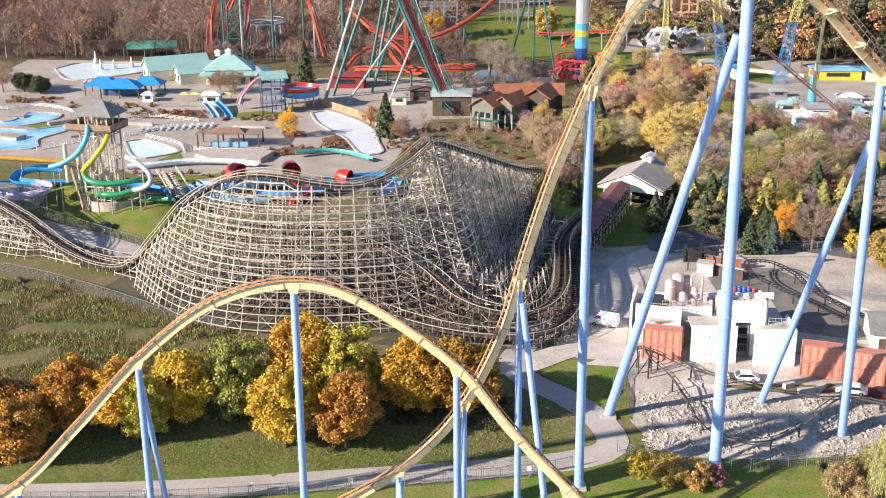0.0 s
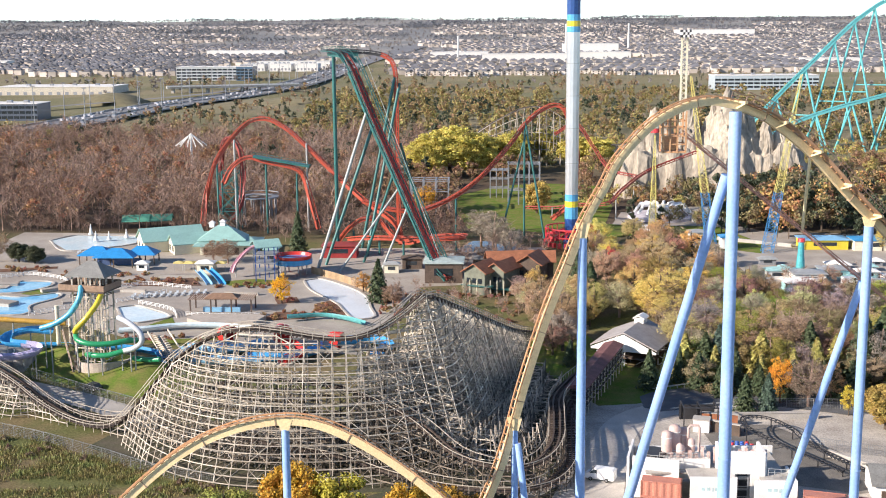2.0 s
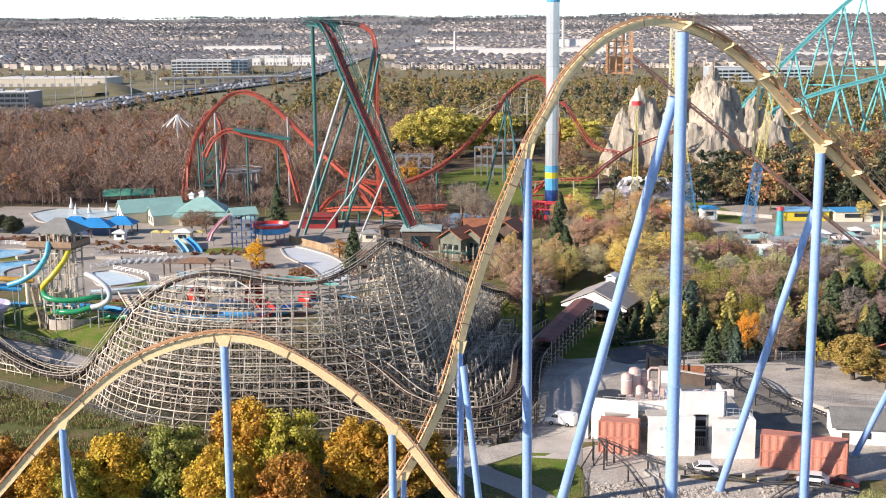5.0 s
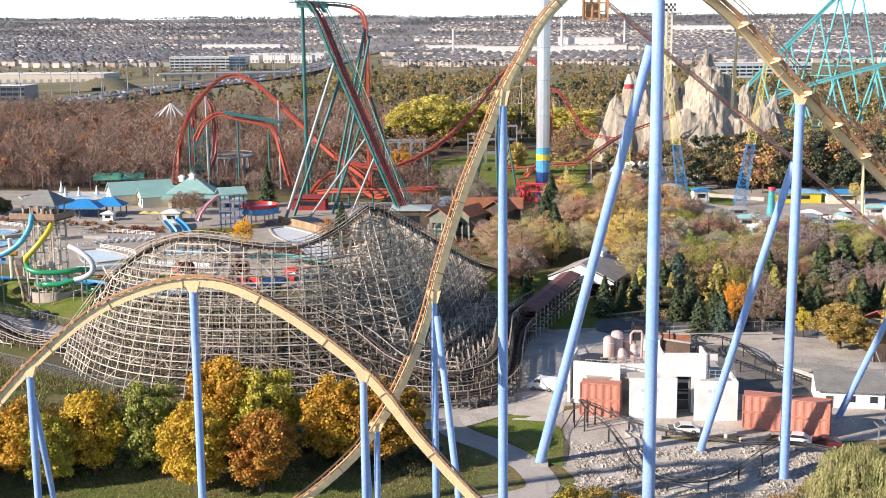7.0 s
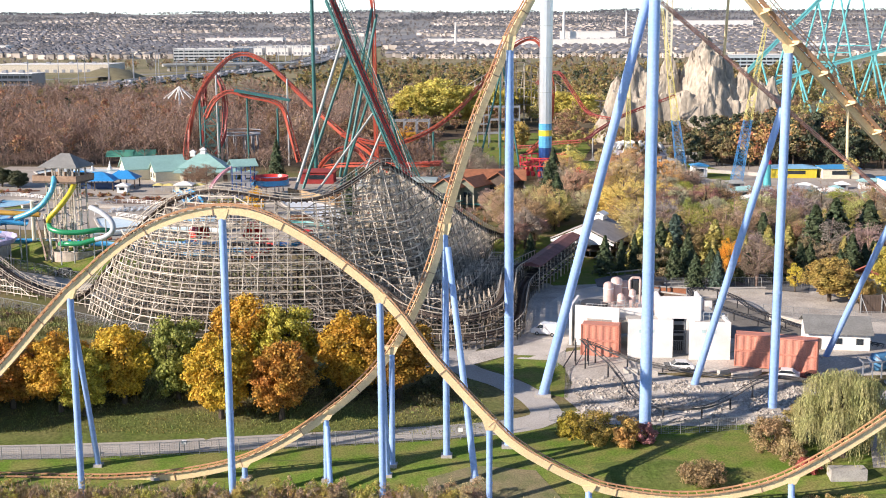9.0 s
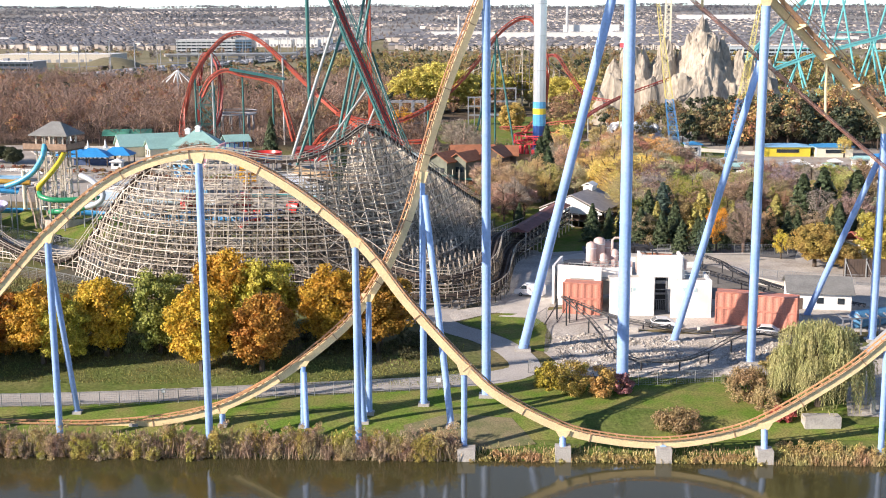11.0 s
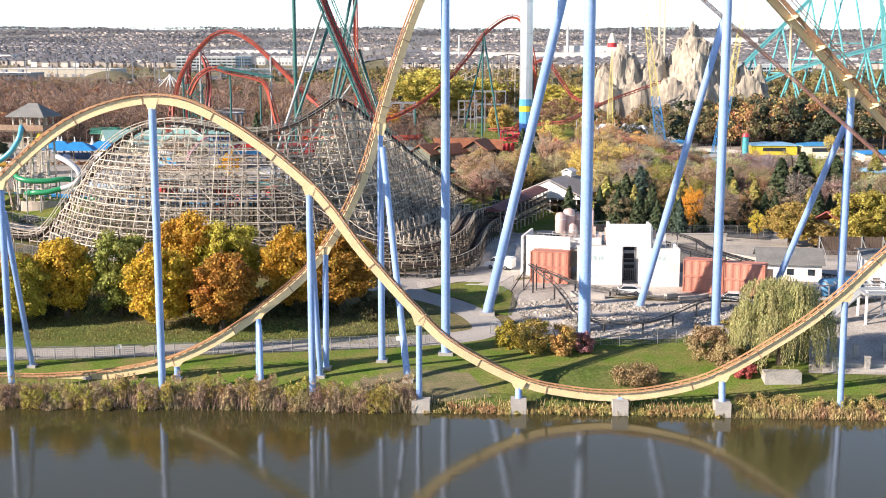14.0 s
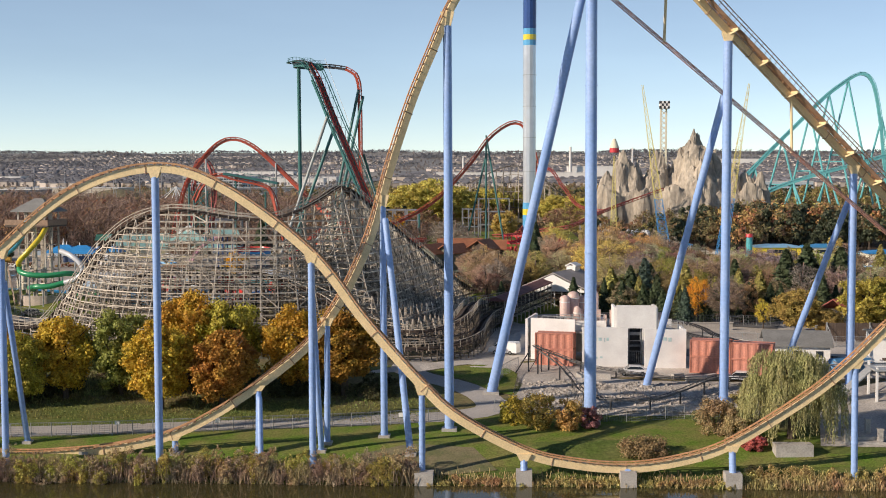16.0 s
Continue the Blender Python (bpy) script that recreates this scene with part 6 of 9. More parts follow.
def wing(cx, cy, sx, sy, h, rise, rz):
    """A wing with its ridge along its own x and a gable wall at each end."""
    c, s = math.cos(radians(rz)), math.sin(radians(rz))
    part("wall", Shape().box(cx, cy, hz0 + h / 2, sx, sy, h, rz), M_CREAM, hall)
    part("roof", Shape().gable(cx, cy, hz0 + h, sx + 1.2, sy + 1.4, rise, rz), M_GROOF, hall)
    for e in (-sx / 2, sx / 2):
        pts = [(cx + c * (e + o) - s * y, cy + s * (e + o) + c * y, hz0 + h + z) for o in (0, 0.2 if e < 0 else -0.2) for y, z in ((-sy / 2, -0.05), (0, rise - 0.4), (sy / 2, -0.05))]
        part("gable_wall", Shape().add(pts, [(0, 1, 2), (5, 4, 3), (0, 3, 4, 1), (1, 4, 5, 2), (2, 5, 3, 0)]), M_CREAM, hall)
    for k in (-0.25, 0.25):
        part("window", Shape().box(cx + c * (-sx / 2 - 0.05) - s * k * sy, cy + s * (-sx / 2 - 0.05) + c * k * sy, hz0 + 1.8, 0.12, 1.4, 1.8, rz), M_GLASS, hall)


wing(-108, 398, 20, 11, 3.6, 3.8, 28)
wing(-99, 391.5, 14, 8, 3.4, 3.0, 28)
part("wall", Shape().box(-86.5, 391, hz0 + 1.8, 18, 11, 3.6, 6), M_CREAM, hall)
part("roof", Shape().hip(-86.5, 391, hz0 + 3.4, 22, 16, 1.6, 14, 6), M_GROOF, hall, "broad lower skirt roof")
part("roof", Shape().hip(-88.5, 391.5, hz0 + 4.6, 16, 11, 4.6, 2, 6), M_GROOF, hall, "steep upper roof")
for x, y, z in ((-88.5, 391.5, hz0 + 9), (-93.5, 397.5, hz0 + 7.6)):
    part("cupola", Shape().box(x, y, z + 0.4, 1.6, 1.6, 1.6).hip(x, y, z + 1.2, 2.1, 2.1, 0.7), M_WHITE, hall, "small white cupola")
for x in (-93, -89, -83, -80):
    part("door", Shape().box(x, 385.2 + (x + 86) * 0.1, hz0 + 1.1, 1.4, 0.3, 2.2, 6), M_BROWNWALL, hall)
cab = thing("cabana", (-117, 368, gz(368)), "open shade shelter with bright blue hipped roofs", "shelter")
for cx, cy, sx, sy in ((-124.5, 372, 11, 8), (-117.5, 369, 13, 9), (-110.5, 373, 10, 7)):
    part("roof", Shape().hip(cx, cy, gz(368) + 3.4, sx, sy, 2.3, 3), M_BROOF, cab)
    for x in (-sx / 2 + 0.6, 0, sx / 2 - 0.6):
        for y in (-sy / 2 + 0.6, sy / 2 - 0.6):
            part("post", Shape().box(cx + x, cy + y, gz(368) + 1.7, 0.3, 0.3, 3.5), M_BROWNWALL, cab)
part("locker_block", Shape().box(-117, 370, gz(368) + 1.1, 14, 1.2, 2.0), surface("locker_blue", (0.05, 0.09, 0.2), 0.6), cab, "dark blue lockers")
pav = thing("pavilion", (-71.5, 312, gz(312)), "long open timber pergola with a brown slatted roof", "pavilion")
zp = gz(312)
for k in range(30):
    x = -80 + k * 0.59
    part("slat", Shape().beam((x, 308.6, zp + 3.7), (x, 315.6, zp + 3.9), 0.22, 0.14), surface("pergola_timber", (0.28, 0.17, 0.11), 0.85) if k == 0 else bpy.data.materials["pergola_timber"], pav)
part("roof", Shape().hip(-71.4, 312, zp + 3.9, 9, 5, 1.0, 5), bpy.data.materials["pergola_timber"], pav)
for x in (-79.5, -74, -68.5, -63.2):
    for y in (309, 315):
        part("post", Shape().box(x, y, zp + 1.8, 0.35, 0.35, 3.8), M_BROWNWALL, pav)
part("counter", Shape().box(-71.5, 311, zp + 0.6, 10, 1.0, 1.2), M_SCYAN, pav, "pale blue counter with stools")
tw_ = Shape()
tw_.prism([(-78, 299), (-73, 294.6), (-60, 294.6), (-58, 302), (-60, 303.5), (-77, 303.5)], zp - 1.0, zp + 1.1)
single("terrace_wall", tw_, surface("terrace_block", (0.47, 0.41, 0.35), 0.9, var=0.2, scale=0.7), "pale stone terrace wall below the pergola", "wall", "structure")


def kiosk(x, y, sx, sy, h, wall, roof, label):
    z = gz(y)
    ob = thing("kiosk", (x, y, z), label, "kiosk")
    part("wall", Shape().box(x, y, z + h / 2, sx, sy, h), wall, ob)
    part("roof", Shape().hip(x, y, z + h, sx + 1, sy + 1, 0.8, max(0, sx - sy)), roof, ob)
    part("hatch", Shape().box(x, y - sy / 2 - 0.03, z + h * 0.55, sx * 0.5, 0.08, h * 0.35), M_GLASS, ob)


kiosk(-107.5, 362.5, 3.2, 3, 2.4, M_WHITE, M_WHITE, "small white ticket kiosk on the plaza")
kiosk(-87, 359.5, 5, 4, 3.2, M_CREAM, M_WHITE, "cream kiosk with a pale roof")
kiosk(-69, 372, 4, 4, 5, M_GREY, M_GROOF, "slide start cabin with a grey-green roof")
kiosk(-48.5, 384, 11, 7, 4, surface("dark_red_wall", (0.33, 0.03, 0.03), 0.7), M_DKRED, "dark red barn-like booth")
kiosk(-24, 366, 6, 4, 3.4, M_BROWNWALL, M_BROWNWALL, "dark timber booth with a brown roof")
kiosk(-13.5, 350, 11, 11, 6, M_BROWNWALL, surface("pale_green_roof", (0.45, 0.53, 0.50), 0.6), "station building with a pale roof at the lift foot")
for k in range(5):
    x = -96 + k * 3.3
    a = thing("awning", (x, 362, gz(362)), "pale yellow shade awning on poles", "awning", "yellow awnings")
    part("canopy", Shape().hip(x, 362, gz(362) + 2.6, 3.1, 3, 0.5), surface("awning_yellow", (0.72, 0.60, 0.22), 0.8) if k == 0 else bpy.data.materials["awning_yellow"], a)
    for e in (-1.3, 1.3):
        part("pole", Shape().tube([(x + e, 361, gz(362)), (x + e, 361, gz(362) + 2.6)], 0.08, 6), M_STEEL, a)
play = thing("slide_stair_tower", (-66, 350, gz(350)), "blue steel stair tower with a grey-green canopy", "slide tower")
for x in (-69, -66.2, -63.4):
    for y in (346, 352):
        part("post", Shape().beam((x, y, gz(350)), (x, y, gz(350) + 10.5), 0.28), M_TOWERDK, play)
for z in (3, 5.5, 8):
    part("landing", Shape().box(-66.2, 349, gz(350) + z, 6.4, 6.4, 0.25), M_GREY, play)
part("canopy", Shape().gable(-66.4, 349, gz(350) + 10.5, 8, 7.5, 1.8, 25), M_GROOF, play, "grey-green canopy")
slide("water_slide", [(-67, 353, 15), (-71, 355, 14), (-74, 354, 12), (-76.5, 352, 9), (-77.5, 351, 6.5)], 0.9, surface("slide_pink", (0.70, 0.40, 0.45), 0.35), "pink curved slide from the play tower")
slide("water_slide", [(-88, 353, 7.0), (-84.5, 347, 5.8), (-82, 342, 4.9)], 1.0, M_SCYAN, "pale blue short slide on the bank")
slide("water_slide", [(-85, 354, 7.2), (-81, 348, 6.0), (-78, 342, 4.9)], 1.0, M_SBLUE, "blue short slide on the bank")
slide("water_slide", [(-52, 300, 5.4), (-44, 303, 5.2), (-38, 301, 5.0), (-32, 296, 4.8)], 0.9, surface("slide_teal", (0.12, 0.42, 0.42), 0.35), "teal slide trough beside the raft ride")
# railings round pools and on the terraces
def railing(line, label):
    pts = spline([(x, y, 0) for x, y in line], 1.6)
    ob = thing("railing", (pts[0][0], pts[0][1], gz(pts[0][1])), label, "railing", "white railings")
    sh = Shape()
    for i, (x, y, _) in enumerate(pts):
        sh.beam((x, y, gz(y)), (x, y, gz(y) + 1.2), 0.14)
        if i:
            a = pts[i - 1]
            for h in (0.45, 0.8, 1.2):
                sh.beam((a[0], a[1], gz(a[1]) + h), (x, y, gz(y) + h), 0.1)
    part("bars", sh, M_WHITE, ob, kind="stuff")


railing([(-165, 348), (-148, 350.2), (-140, 354.3), (-128.7, 349), (-124.7, 343.8)], "white railing round the splash pool")
railing([(-102.8, 319.9), (-97, 326), (-91.9, 331.6)], "white railing by the shallow pool")
railing([(-96.3, 318.9), (-85.4, 311.4), (-82, 304)], "white railing beside the ramp")
railing([(-122, 305.7), (-113.7, 314.3), (-107, 320)], "white railing above the slide basin")
railing([(-107.8, 336.4), (-100.4, 341.4), (-86.1, 336.5)], "white railing along the terrace")
railing([(-80, 306), (-70, 304.5), (-60, 306)], "white railing along the pergola terrace")

# decks, islands and low walls among the splash pools
for x, y, sx, sy, h, rz, m, lab in ((-143, 341, 9, 3, 0.7, 8, M_CONC, "pale concrete deck between the splash pools"), (-134, 318, 8, 4, 0.9, -20, M_CONC, "pale concrete island in the splash pool"), (-141, 314, 5, 3, 1.2, 10, M_GREY, "grey stepped platform in the splash pool"), (-126, 334, 6, 2, 0.9, 40, M_CONC, "pale concrete deck between the splash pools"), (-112, 330, 14, 1, 0.8, 30, M_CONC, "low pale terrace wall on the plaza"), (-104, 333, 12, 0.8, 0.9, -8, M_CONC, "low pale terrace wall on the plaza"), (-118, 345, 16, 0.8, 0.8, 12, M_CONC, "low pale terrace wall on the plaza"), (-94, 352, 14, 0.8, 1.0, 4, M_CONC, "low pale terrace wall on the plaza"), (-70, 330, 10, 0.8, 0.8, -10, M_CONC, "low pale terrace wall on the plaza"), (-115, 322, 7, 5, 0.5, 25, M_GREY, "grey platform beside the slide basin")):
    wl = thing("deck" if sy > 1.5 else "terrace_wall", (x, y, gz(y)), lab, "terrace")
    part("body", Shape().box(x, y, gz(y) + h / 2, sx, sy, h, rz), m, wl)
    part("coping", Shape().box(x, y, gz(y) + h + 0.06, sx + 0.2, sy + 0.2, 0.12, rz), M_PLAZA, wl)
M_SEAT = surface("lounge_white", (0.42, 0.46, 0.50), 0.6)
for k in range(44):
    row, col = divmod(k, 11)
    x, y = (-136 + 1.7 * col, 386 + 1.8 * row) if row < 2 else (-100 + 1.9 * col, 325 + 2.2 * (row - 2) + 0.5 * col)
    lg = thing("sun_lounger", (x, y, gz(y)), "pale plastic sun lounger on the paving", "lounger", "pool loungers")
    part("seat", Shape().box(x, y, gz(y) + 0.4, 0.7, 1.3, 0.12), M_SEAT, lg)
    part("backrest", Shape().beam((x, y + 0.6, gz(y) + 0.42), (x, y + 1.1, gz(y) + 0.95), 0.7, 0.1), M_SEAT, lg)
    for e in (-0.28, 0.28):
        for f in (-0.5, 0.5):
            part("leg", Shape().box(x + e, y + f, gz(y) + 0.2, 0.08, 0.08, 0.44), M_SEAT, lg)
# ---------------------------------------------------------------- rides beyond the wooden coaster
def tube_track(owner, ctrl, mat, gauge=0.75, spine=0.34, step=2.0, drop=0.9):
    pts = spline(ctrl, step)
    up = []
    part("spine", Shape().sweep(pts, [(-spine, -drop - spine), (spine, -drop - spine), (spine, -drop + spine), (-spine, -drop + spine)]), mat, owner)
    for s in (-gauge, gauge):
        part("rail", Shape().sweep(pts, [(s - 0.16, -0.16), (s + 0.16, -0.16), (s + 0.16, 0.16), (s - 0.16, 0.16)]), mat, owner)
    sh = Shape()
    for i, p in enumerate(pts):
        d, b, u = axes(pts, i)
        p = Vector(p)
        sh.beam(p - b * gauge, p - u * drop, 0.18).beam(p + b * gauge, p - u * drop, 0.18).beam(p - b * gauge, p + b * gauge, 0.16)
    part("ties", sh, mat, owner, kind="stuff")
    return pts


dive = thing("dive_coaster", (-45, 385, gz(385)), "towering dive coaster with dark red track on green lattice supports", "roller coaster")
LIFT2 = [(-12, 344, 6.5), (-14, 347, 8), (-20, 355, 19), (-28, 365, 35), (-36, 374.5, 51), (-42.5, 382, 65), (-45.5, 385.5, 69.5), (-48, 388, 71), (-51, 391.5, 71.2), (-52.5, 396, 71.2), (-49, 401, 71.2), (-43, 403, 71), (-37, 402.6, 70.4), (-33, 402.3, 68.8), (-31, 402.2, 65), (-30.6, 402.2, 58), (-30.5, 402.2, 45), (-30.4, 402.2, 30), (-30.2, 402.2, 14), (-30, 402.2, 6)]
pts = spline(LIFT2, 2.0)
cut = next(i for i, p in enumerate(pts) if p[1] > 386)
tube_track(dive, pts[: cut + 1 : 3] + [pts[cut]], M_DKRED, 0.9, 0.42)
drop_at = next(i for i, p in enumerate(pts) if i > cut and p[0] > -36 and p[1] > 400)
tube_track(dive, pts[cut : drop_at + 1 : 2], M_DARK, 0.9, 0.42)
tube_track(dive, pts[drop_at::2], M_RED, 0.9, 0.42)
walks = Shape()
for s in (-2.6, 2.6):
    for h in (0.2, 1.3):
        walks.sweep(pts[:cut], [(s - 0.12, h), (s + 0.12, h), (s + 0.12, h + 0.18), (s - 0.12, h + 0.18)])
for i in range(0, cut, 2):
    d, b, u = axes(pts, i)
    p = Vector(pts[i])
    for s in (-1, 1):
        walks.beam(p + b * 2.6 * s + u * 0.2, p + b * 2.6 * s + u * 1.4, 0.14)
        walks.beam(p + b * 1.1 * s - u * 0.2, p + b * 2.7 * s + u * 0.2, 0.3, 0.12)
        if i + 2 < cut:
            n = Vector(pts[i + 2])
            walks.beam(p + b * 1.2 * s, n + b * 2.6 * s + u * 0.2, 0.14)
part("lift_walkway", walks, M_GREEN, dive, "green stepped lift walkways", kind="stuff")
under = Shape()
for i in range(0, cut - 3, 3):
    d, b, u = axes(pts, i)
    p, n = Vector(pts[i]), Vector(pts[i + 3])
    for s in (-1, 1):
        under.beam(p + b * 1.3 * s - u * 1.2, n + b * 1.3 * s - u * 1.2, 0.4)
        under.beam(p + b * 1.3 * s - u * 1.2, n - u * 3.4, 0.22)
    under.beam(p - u * 3.4, n - u * 3.4, 0.45)
    under.beam(p - b * 1.3 - u * 1.2, n + b * 1.3 - u * 1.2, 0.2)
part("lift_truss", under, M_GREEN, dive, "green lattice truss under the lift", kind="stuff")
plat = Shape()
for i in range(cut - 2, cut + 12):
    d, b, u = axes(pts, i)
    p = Vector(pts[i])
    q = Vector(pts[i + 1])
    for s in (-2.2, 2.2):
        plat.beam(p + b * s + Vector((0, 0, -0.3)), q + b * s + Vector((0, 0, -0.3)), 1.1, 0.2)
        plat.beam(p + b * s + Vector((0, 0, 1.0)), q + b * s + Vector((0, 0, 1.0)), 0.12)
        plat.beam(p + b * s + Vector((0, 0, -0.3)), p + b * s + Vector((0, 0, 1.0)), 0.12)
    plat.beam(p + Vector((0, 0, -1.4)), q + Vector((0, 0, -1.4)), 0.9, 1.2)
part("crest_platform", plat, M_GREEN, dive, "green maintenance platform at the crest")
for a, b, r, m in (((-51.2, 398, gz(398)), (-50.5, 392, 70), 0.62, M_GREEN), ((-53.3, 365.4, gz(365)), (-38, 377, 54), 0.5, M_LEGGREY), ((-51.5, 370, gz(370)), (-36, 378, 50), 0.5, M_GREEN), ((-43, 397, gz(397)), (-31.6, 402, 62), 0.5, M_GREEN),
                   ((-40, 384, gz(384)), (-30, 402, 60), 0.5, M_GREEN), ((-33.3, 360, gz(360)), (-24, 364, 27), 0.36, M_LEGGREY), ((-46, 360, gz(360)), (-27, 366, 31), 0.36, M_LEGGREY), ((-40, 374, gz(374)), (-29, 369, 36), 0.42, M_GREEN), ((-22, 420, gz(420)), (-30, 403, 40), 0.42, M_GREEN)):
    part("leg", Shape().tube([a, b], r, 12), m, dive, smooth=True)
part("drop_cable", Shape().tube([(-12.5, 346, 6), (-26, 366, 38), (-40, 381, 71)], 0.07, 6), M_LEGGREY, dive, "pale stay cable beside the lift")
HILLS = [(-30, 402.2, 6), (-33, 412, 12), (-45, 424, 18.5), (-55, 430, 26.6), (-67, 432, 38), (-74, 432, 44), (-81, 432, 47), (-88, 432, 45.2), (-96, 432, 37), (-101, 432, 28.6), (-103.5, 431, 18), (-104, 428, 8)]
tube_track(dive, HILLS, M_RED, 0.9, 0.45)
tube_track(dive, [(-45, 421, 18.5), (-34, 420, 15.6), (-24.7, 420, 15.4), (-13.7, 420, 19.8), (-3.7, 420, 27), (6.2, 420, 38), (12, 420, 45.8), (17.8, 420, 50.6), (22.7, 420, 52.2), (26.6, 420, 49.6), (29.7, 421, 39.5), (30.2, 422, 29.7), (28, 424, 17.7), (22, 428, 11)], M_RED, 0.9, 0.45)
tube_track(dive, [(-99.2, 440, 12), (-99.2, 440, 24), (-98.8, 440, 36), (-95.3, 439, 39.5), (-91.3, 437, 35), (-90.4, 436, 27), (-91, 434, 17), (-94, 432, 10)], M_DKRED, 0.9, 0.4)
tube_track(dive, [(-96, 428, 24), (-92, 426, 30.5), (-86.3, 425, 33.8), (-80, 425, 32.2), (-70, 425, 30), (-66.2, 425, 27), (-63.6, 424, 18), (-60.8, 422, 8)], M_RED, 0.9, 0.4)
tube_track(dive, [(-52, 402, 7), (-48, 401, 12), (-43, 400, 15.4), (-37, 400, 15), (-33, 399, 10.5), (-28, 396, 8), (-20, 392, 10.5), (-11, 389, 11.6), (-8, 384, 12.2), (-12, 380, 12.2), (-24, 381, 12), (-40, 386, 11.4), (-47, 392, 10)], M_RED, 0.9, 0.4)
for x, y in ((-98.5, 430), (-91.5, 430), (-98.5, 437), (-91.5, 437)):
    part("frame_post", Shape().tube([(x, y, gz(y)), (x, y, 27)], 0.3, 8), M_GREEN, dive)
for k in range(3):
    z0_, z1_ = 6 + 7 * k, 13 + 7 * k
    for y in (430, 437):
        part("frame_brace", Shape().beam((-98.5, y, z0_), (-91.5, y, z1_), 0.3), M_GREEN, dive)
        part("frame_brace", Shape().beam((-91.5, y, z0_), (-98.5, y, z1_), 0.3), M_GREEN, dive)
        part("frame_tie", Shape().beam((-98.5, y, z1_), (-91.5, y, z1_), 0.26), M_GREEN, dive)
brake = Shape().beam((-84, 425, 33.6), (-64, 425, 30.0), 4, 0.8)
for k in range(9):
    brake.beam((-83 + 2.3 * k, 423, 33.4 - 0.41 * k), (-83 + 2.3 * k, 423, 35 - 0.41 * k), 0.12)
brake.beam((-84, 423, 35.2), (-64, 423, 31.6), 0.14)
part("brake_run", brake, M_GREEN, dive, "green brake run platform")
for x, y, z, m in ((-66, 431, 37.5, M_STEEL), (-99, 432, 30, M_GREEN), (-92, 430, 39, M_STEEL), (12, 420, 44.5, M_GREEN), (8, 424, 40, M_GREEN), (15, 416, 47, M_GREEN), (29.8, 421, 38, M_GREEN), (-80, 426, 32, M_GREEN), (-69, 426, 27, M_GREEN), (-12, 420, 19, M_GREEN), (-24, 420, 14, M_GREEN), (-46, 400, 11, M_GREEN), (-36, 386, 10, M_GREEN), (-18, 386, 10, M_GREEN), (-11, 386, 10.5, M_GREEN), (-28, 384, 10.5, M_GREEN), (-55, 430, 25, M_GREEN)):
    sx = 1.5 if x in (8, 15) else 0.0
    part("leg", Shape().tube([(x + (4 if x == 15 else -4 if x == 8 else 0), y, gz(y)), (x if not sx else 12, y if not sx else 420, z)], 0.36, 10), m, dive, smooth=True)

# tower swing ride
wx, wy = 27.0, 397.0
swing = thing("tower_ride", (wx, wy, gz(wy)), "very tall silver swing tower with blue and yellow bands", "tower ride")
for z0_, z1_, r, m, lab in ((gz(wy), 8, 2.6, M_TOWERDK, "dark blue base"), (8, 15.5, 2.2, M_TOWERDK, "dark blue band"), (15.5, 19.4, 2.2, M_TOWERLT, "sky blue band"), (19.4, 21.4, 2.22, M_TOWERYL, "yellow band"), (21.4, 23.6, 2.2, M_TOWERLT, "sky blue band"),
                            (23.6, 76.4, 2.15, M_TOWER, "silver shaft"), (76.4, 78.2, 2.2, M_TOWERLT, "sky blue band"), (78.2, 80.0, 2.22, M_TOWERYL, "yellow band"), (80.0, 82, 2.2, M_TOWERLT, "sky blue band"), (82, 97, 2.2, M_TOWERDK, "dark blue head")):
    part("shaft", Shape().cyl(wx, wy, z0_, z1_, r, 12), m, swing, lab)
for z in (34, 45.5, 56, 66.5):
    part("flange", Shape().cyl(wx, wy, z - 0.1, z + 0.1, 2.3, 12), M_STEEL, swing)
car_ring = Shape()
for k in range(24):
    a, b = 2 * math.pi * k / 24, 2 * math.pi * (k + 1) / 24
    for r, z in ((8.5, 10), (8.5, 12.6), (4, 11.4)):
        car_ring.beam((wx + r * math.cos(a), wy + r * math.sin(a), z), (wx + r * math.cos(b), wy + r * math.sin(b), z), 0.4)
    car_ring.beam((wx + 2.4 * math.cos(a), wy + 2.4 * math.sin(a), 11.4), (wx + 8.6 * math.cos(a), wy + 8.6 * math.sin(a), 10), 0.3)
    car_ring.beam((wx + 8.5 * math.cos(a), wy + 8.5 * math.sin(a), 10), (wx + 8.5 * math.cos(a), wy + 8.5 * math.sin(a), 12.6), 0.25)
part("gondola_ring", car_ring, M_PINKRED, swing, "red seat carrier ring")
for k in range(24):
    a = 2 * math.pi * k / 24
    part("seat", Shape().box(wx + 8.5 * math.cos(a), wy + 8.5 * math.sin(a), 7.4, 1.2, 0.9, 1.6, math.degrees(a)).beam((wx + 8.5 * math.cos(a), wy + 8.5 * math.sin(a), 8), (wx + 8.5 * math.cos(a), wy + 8.5 * math.sin(a), 10), 0.12), M_PINKRED, swing, "hanging red seat")

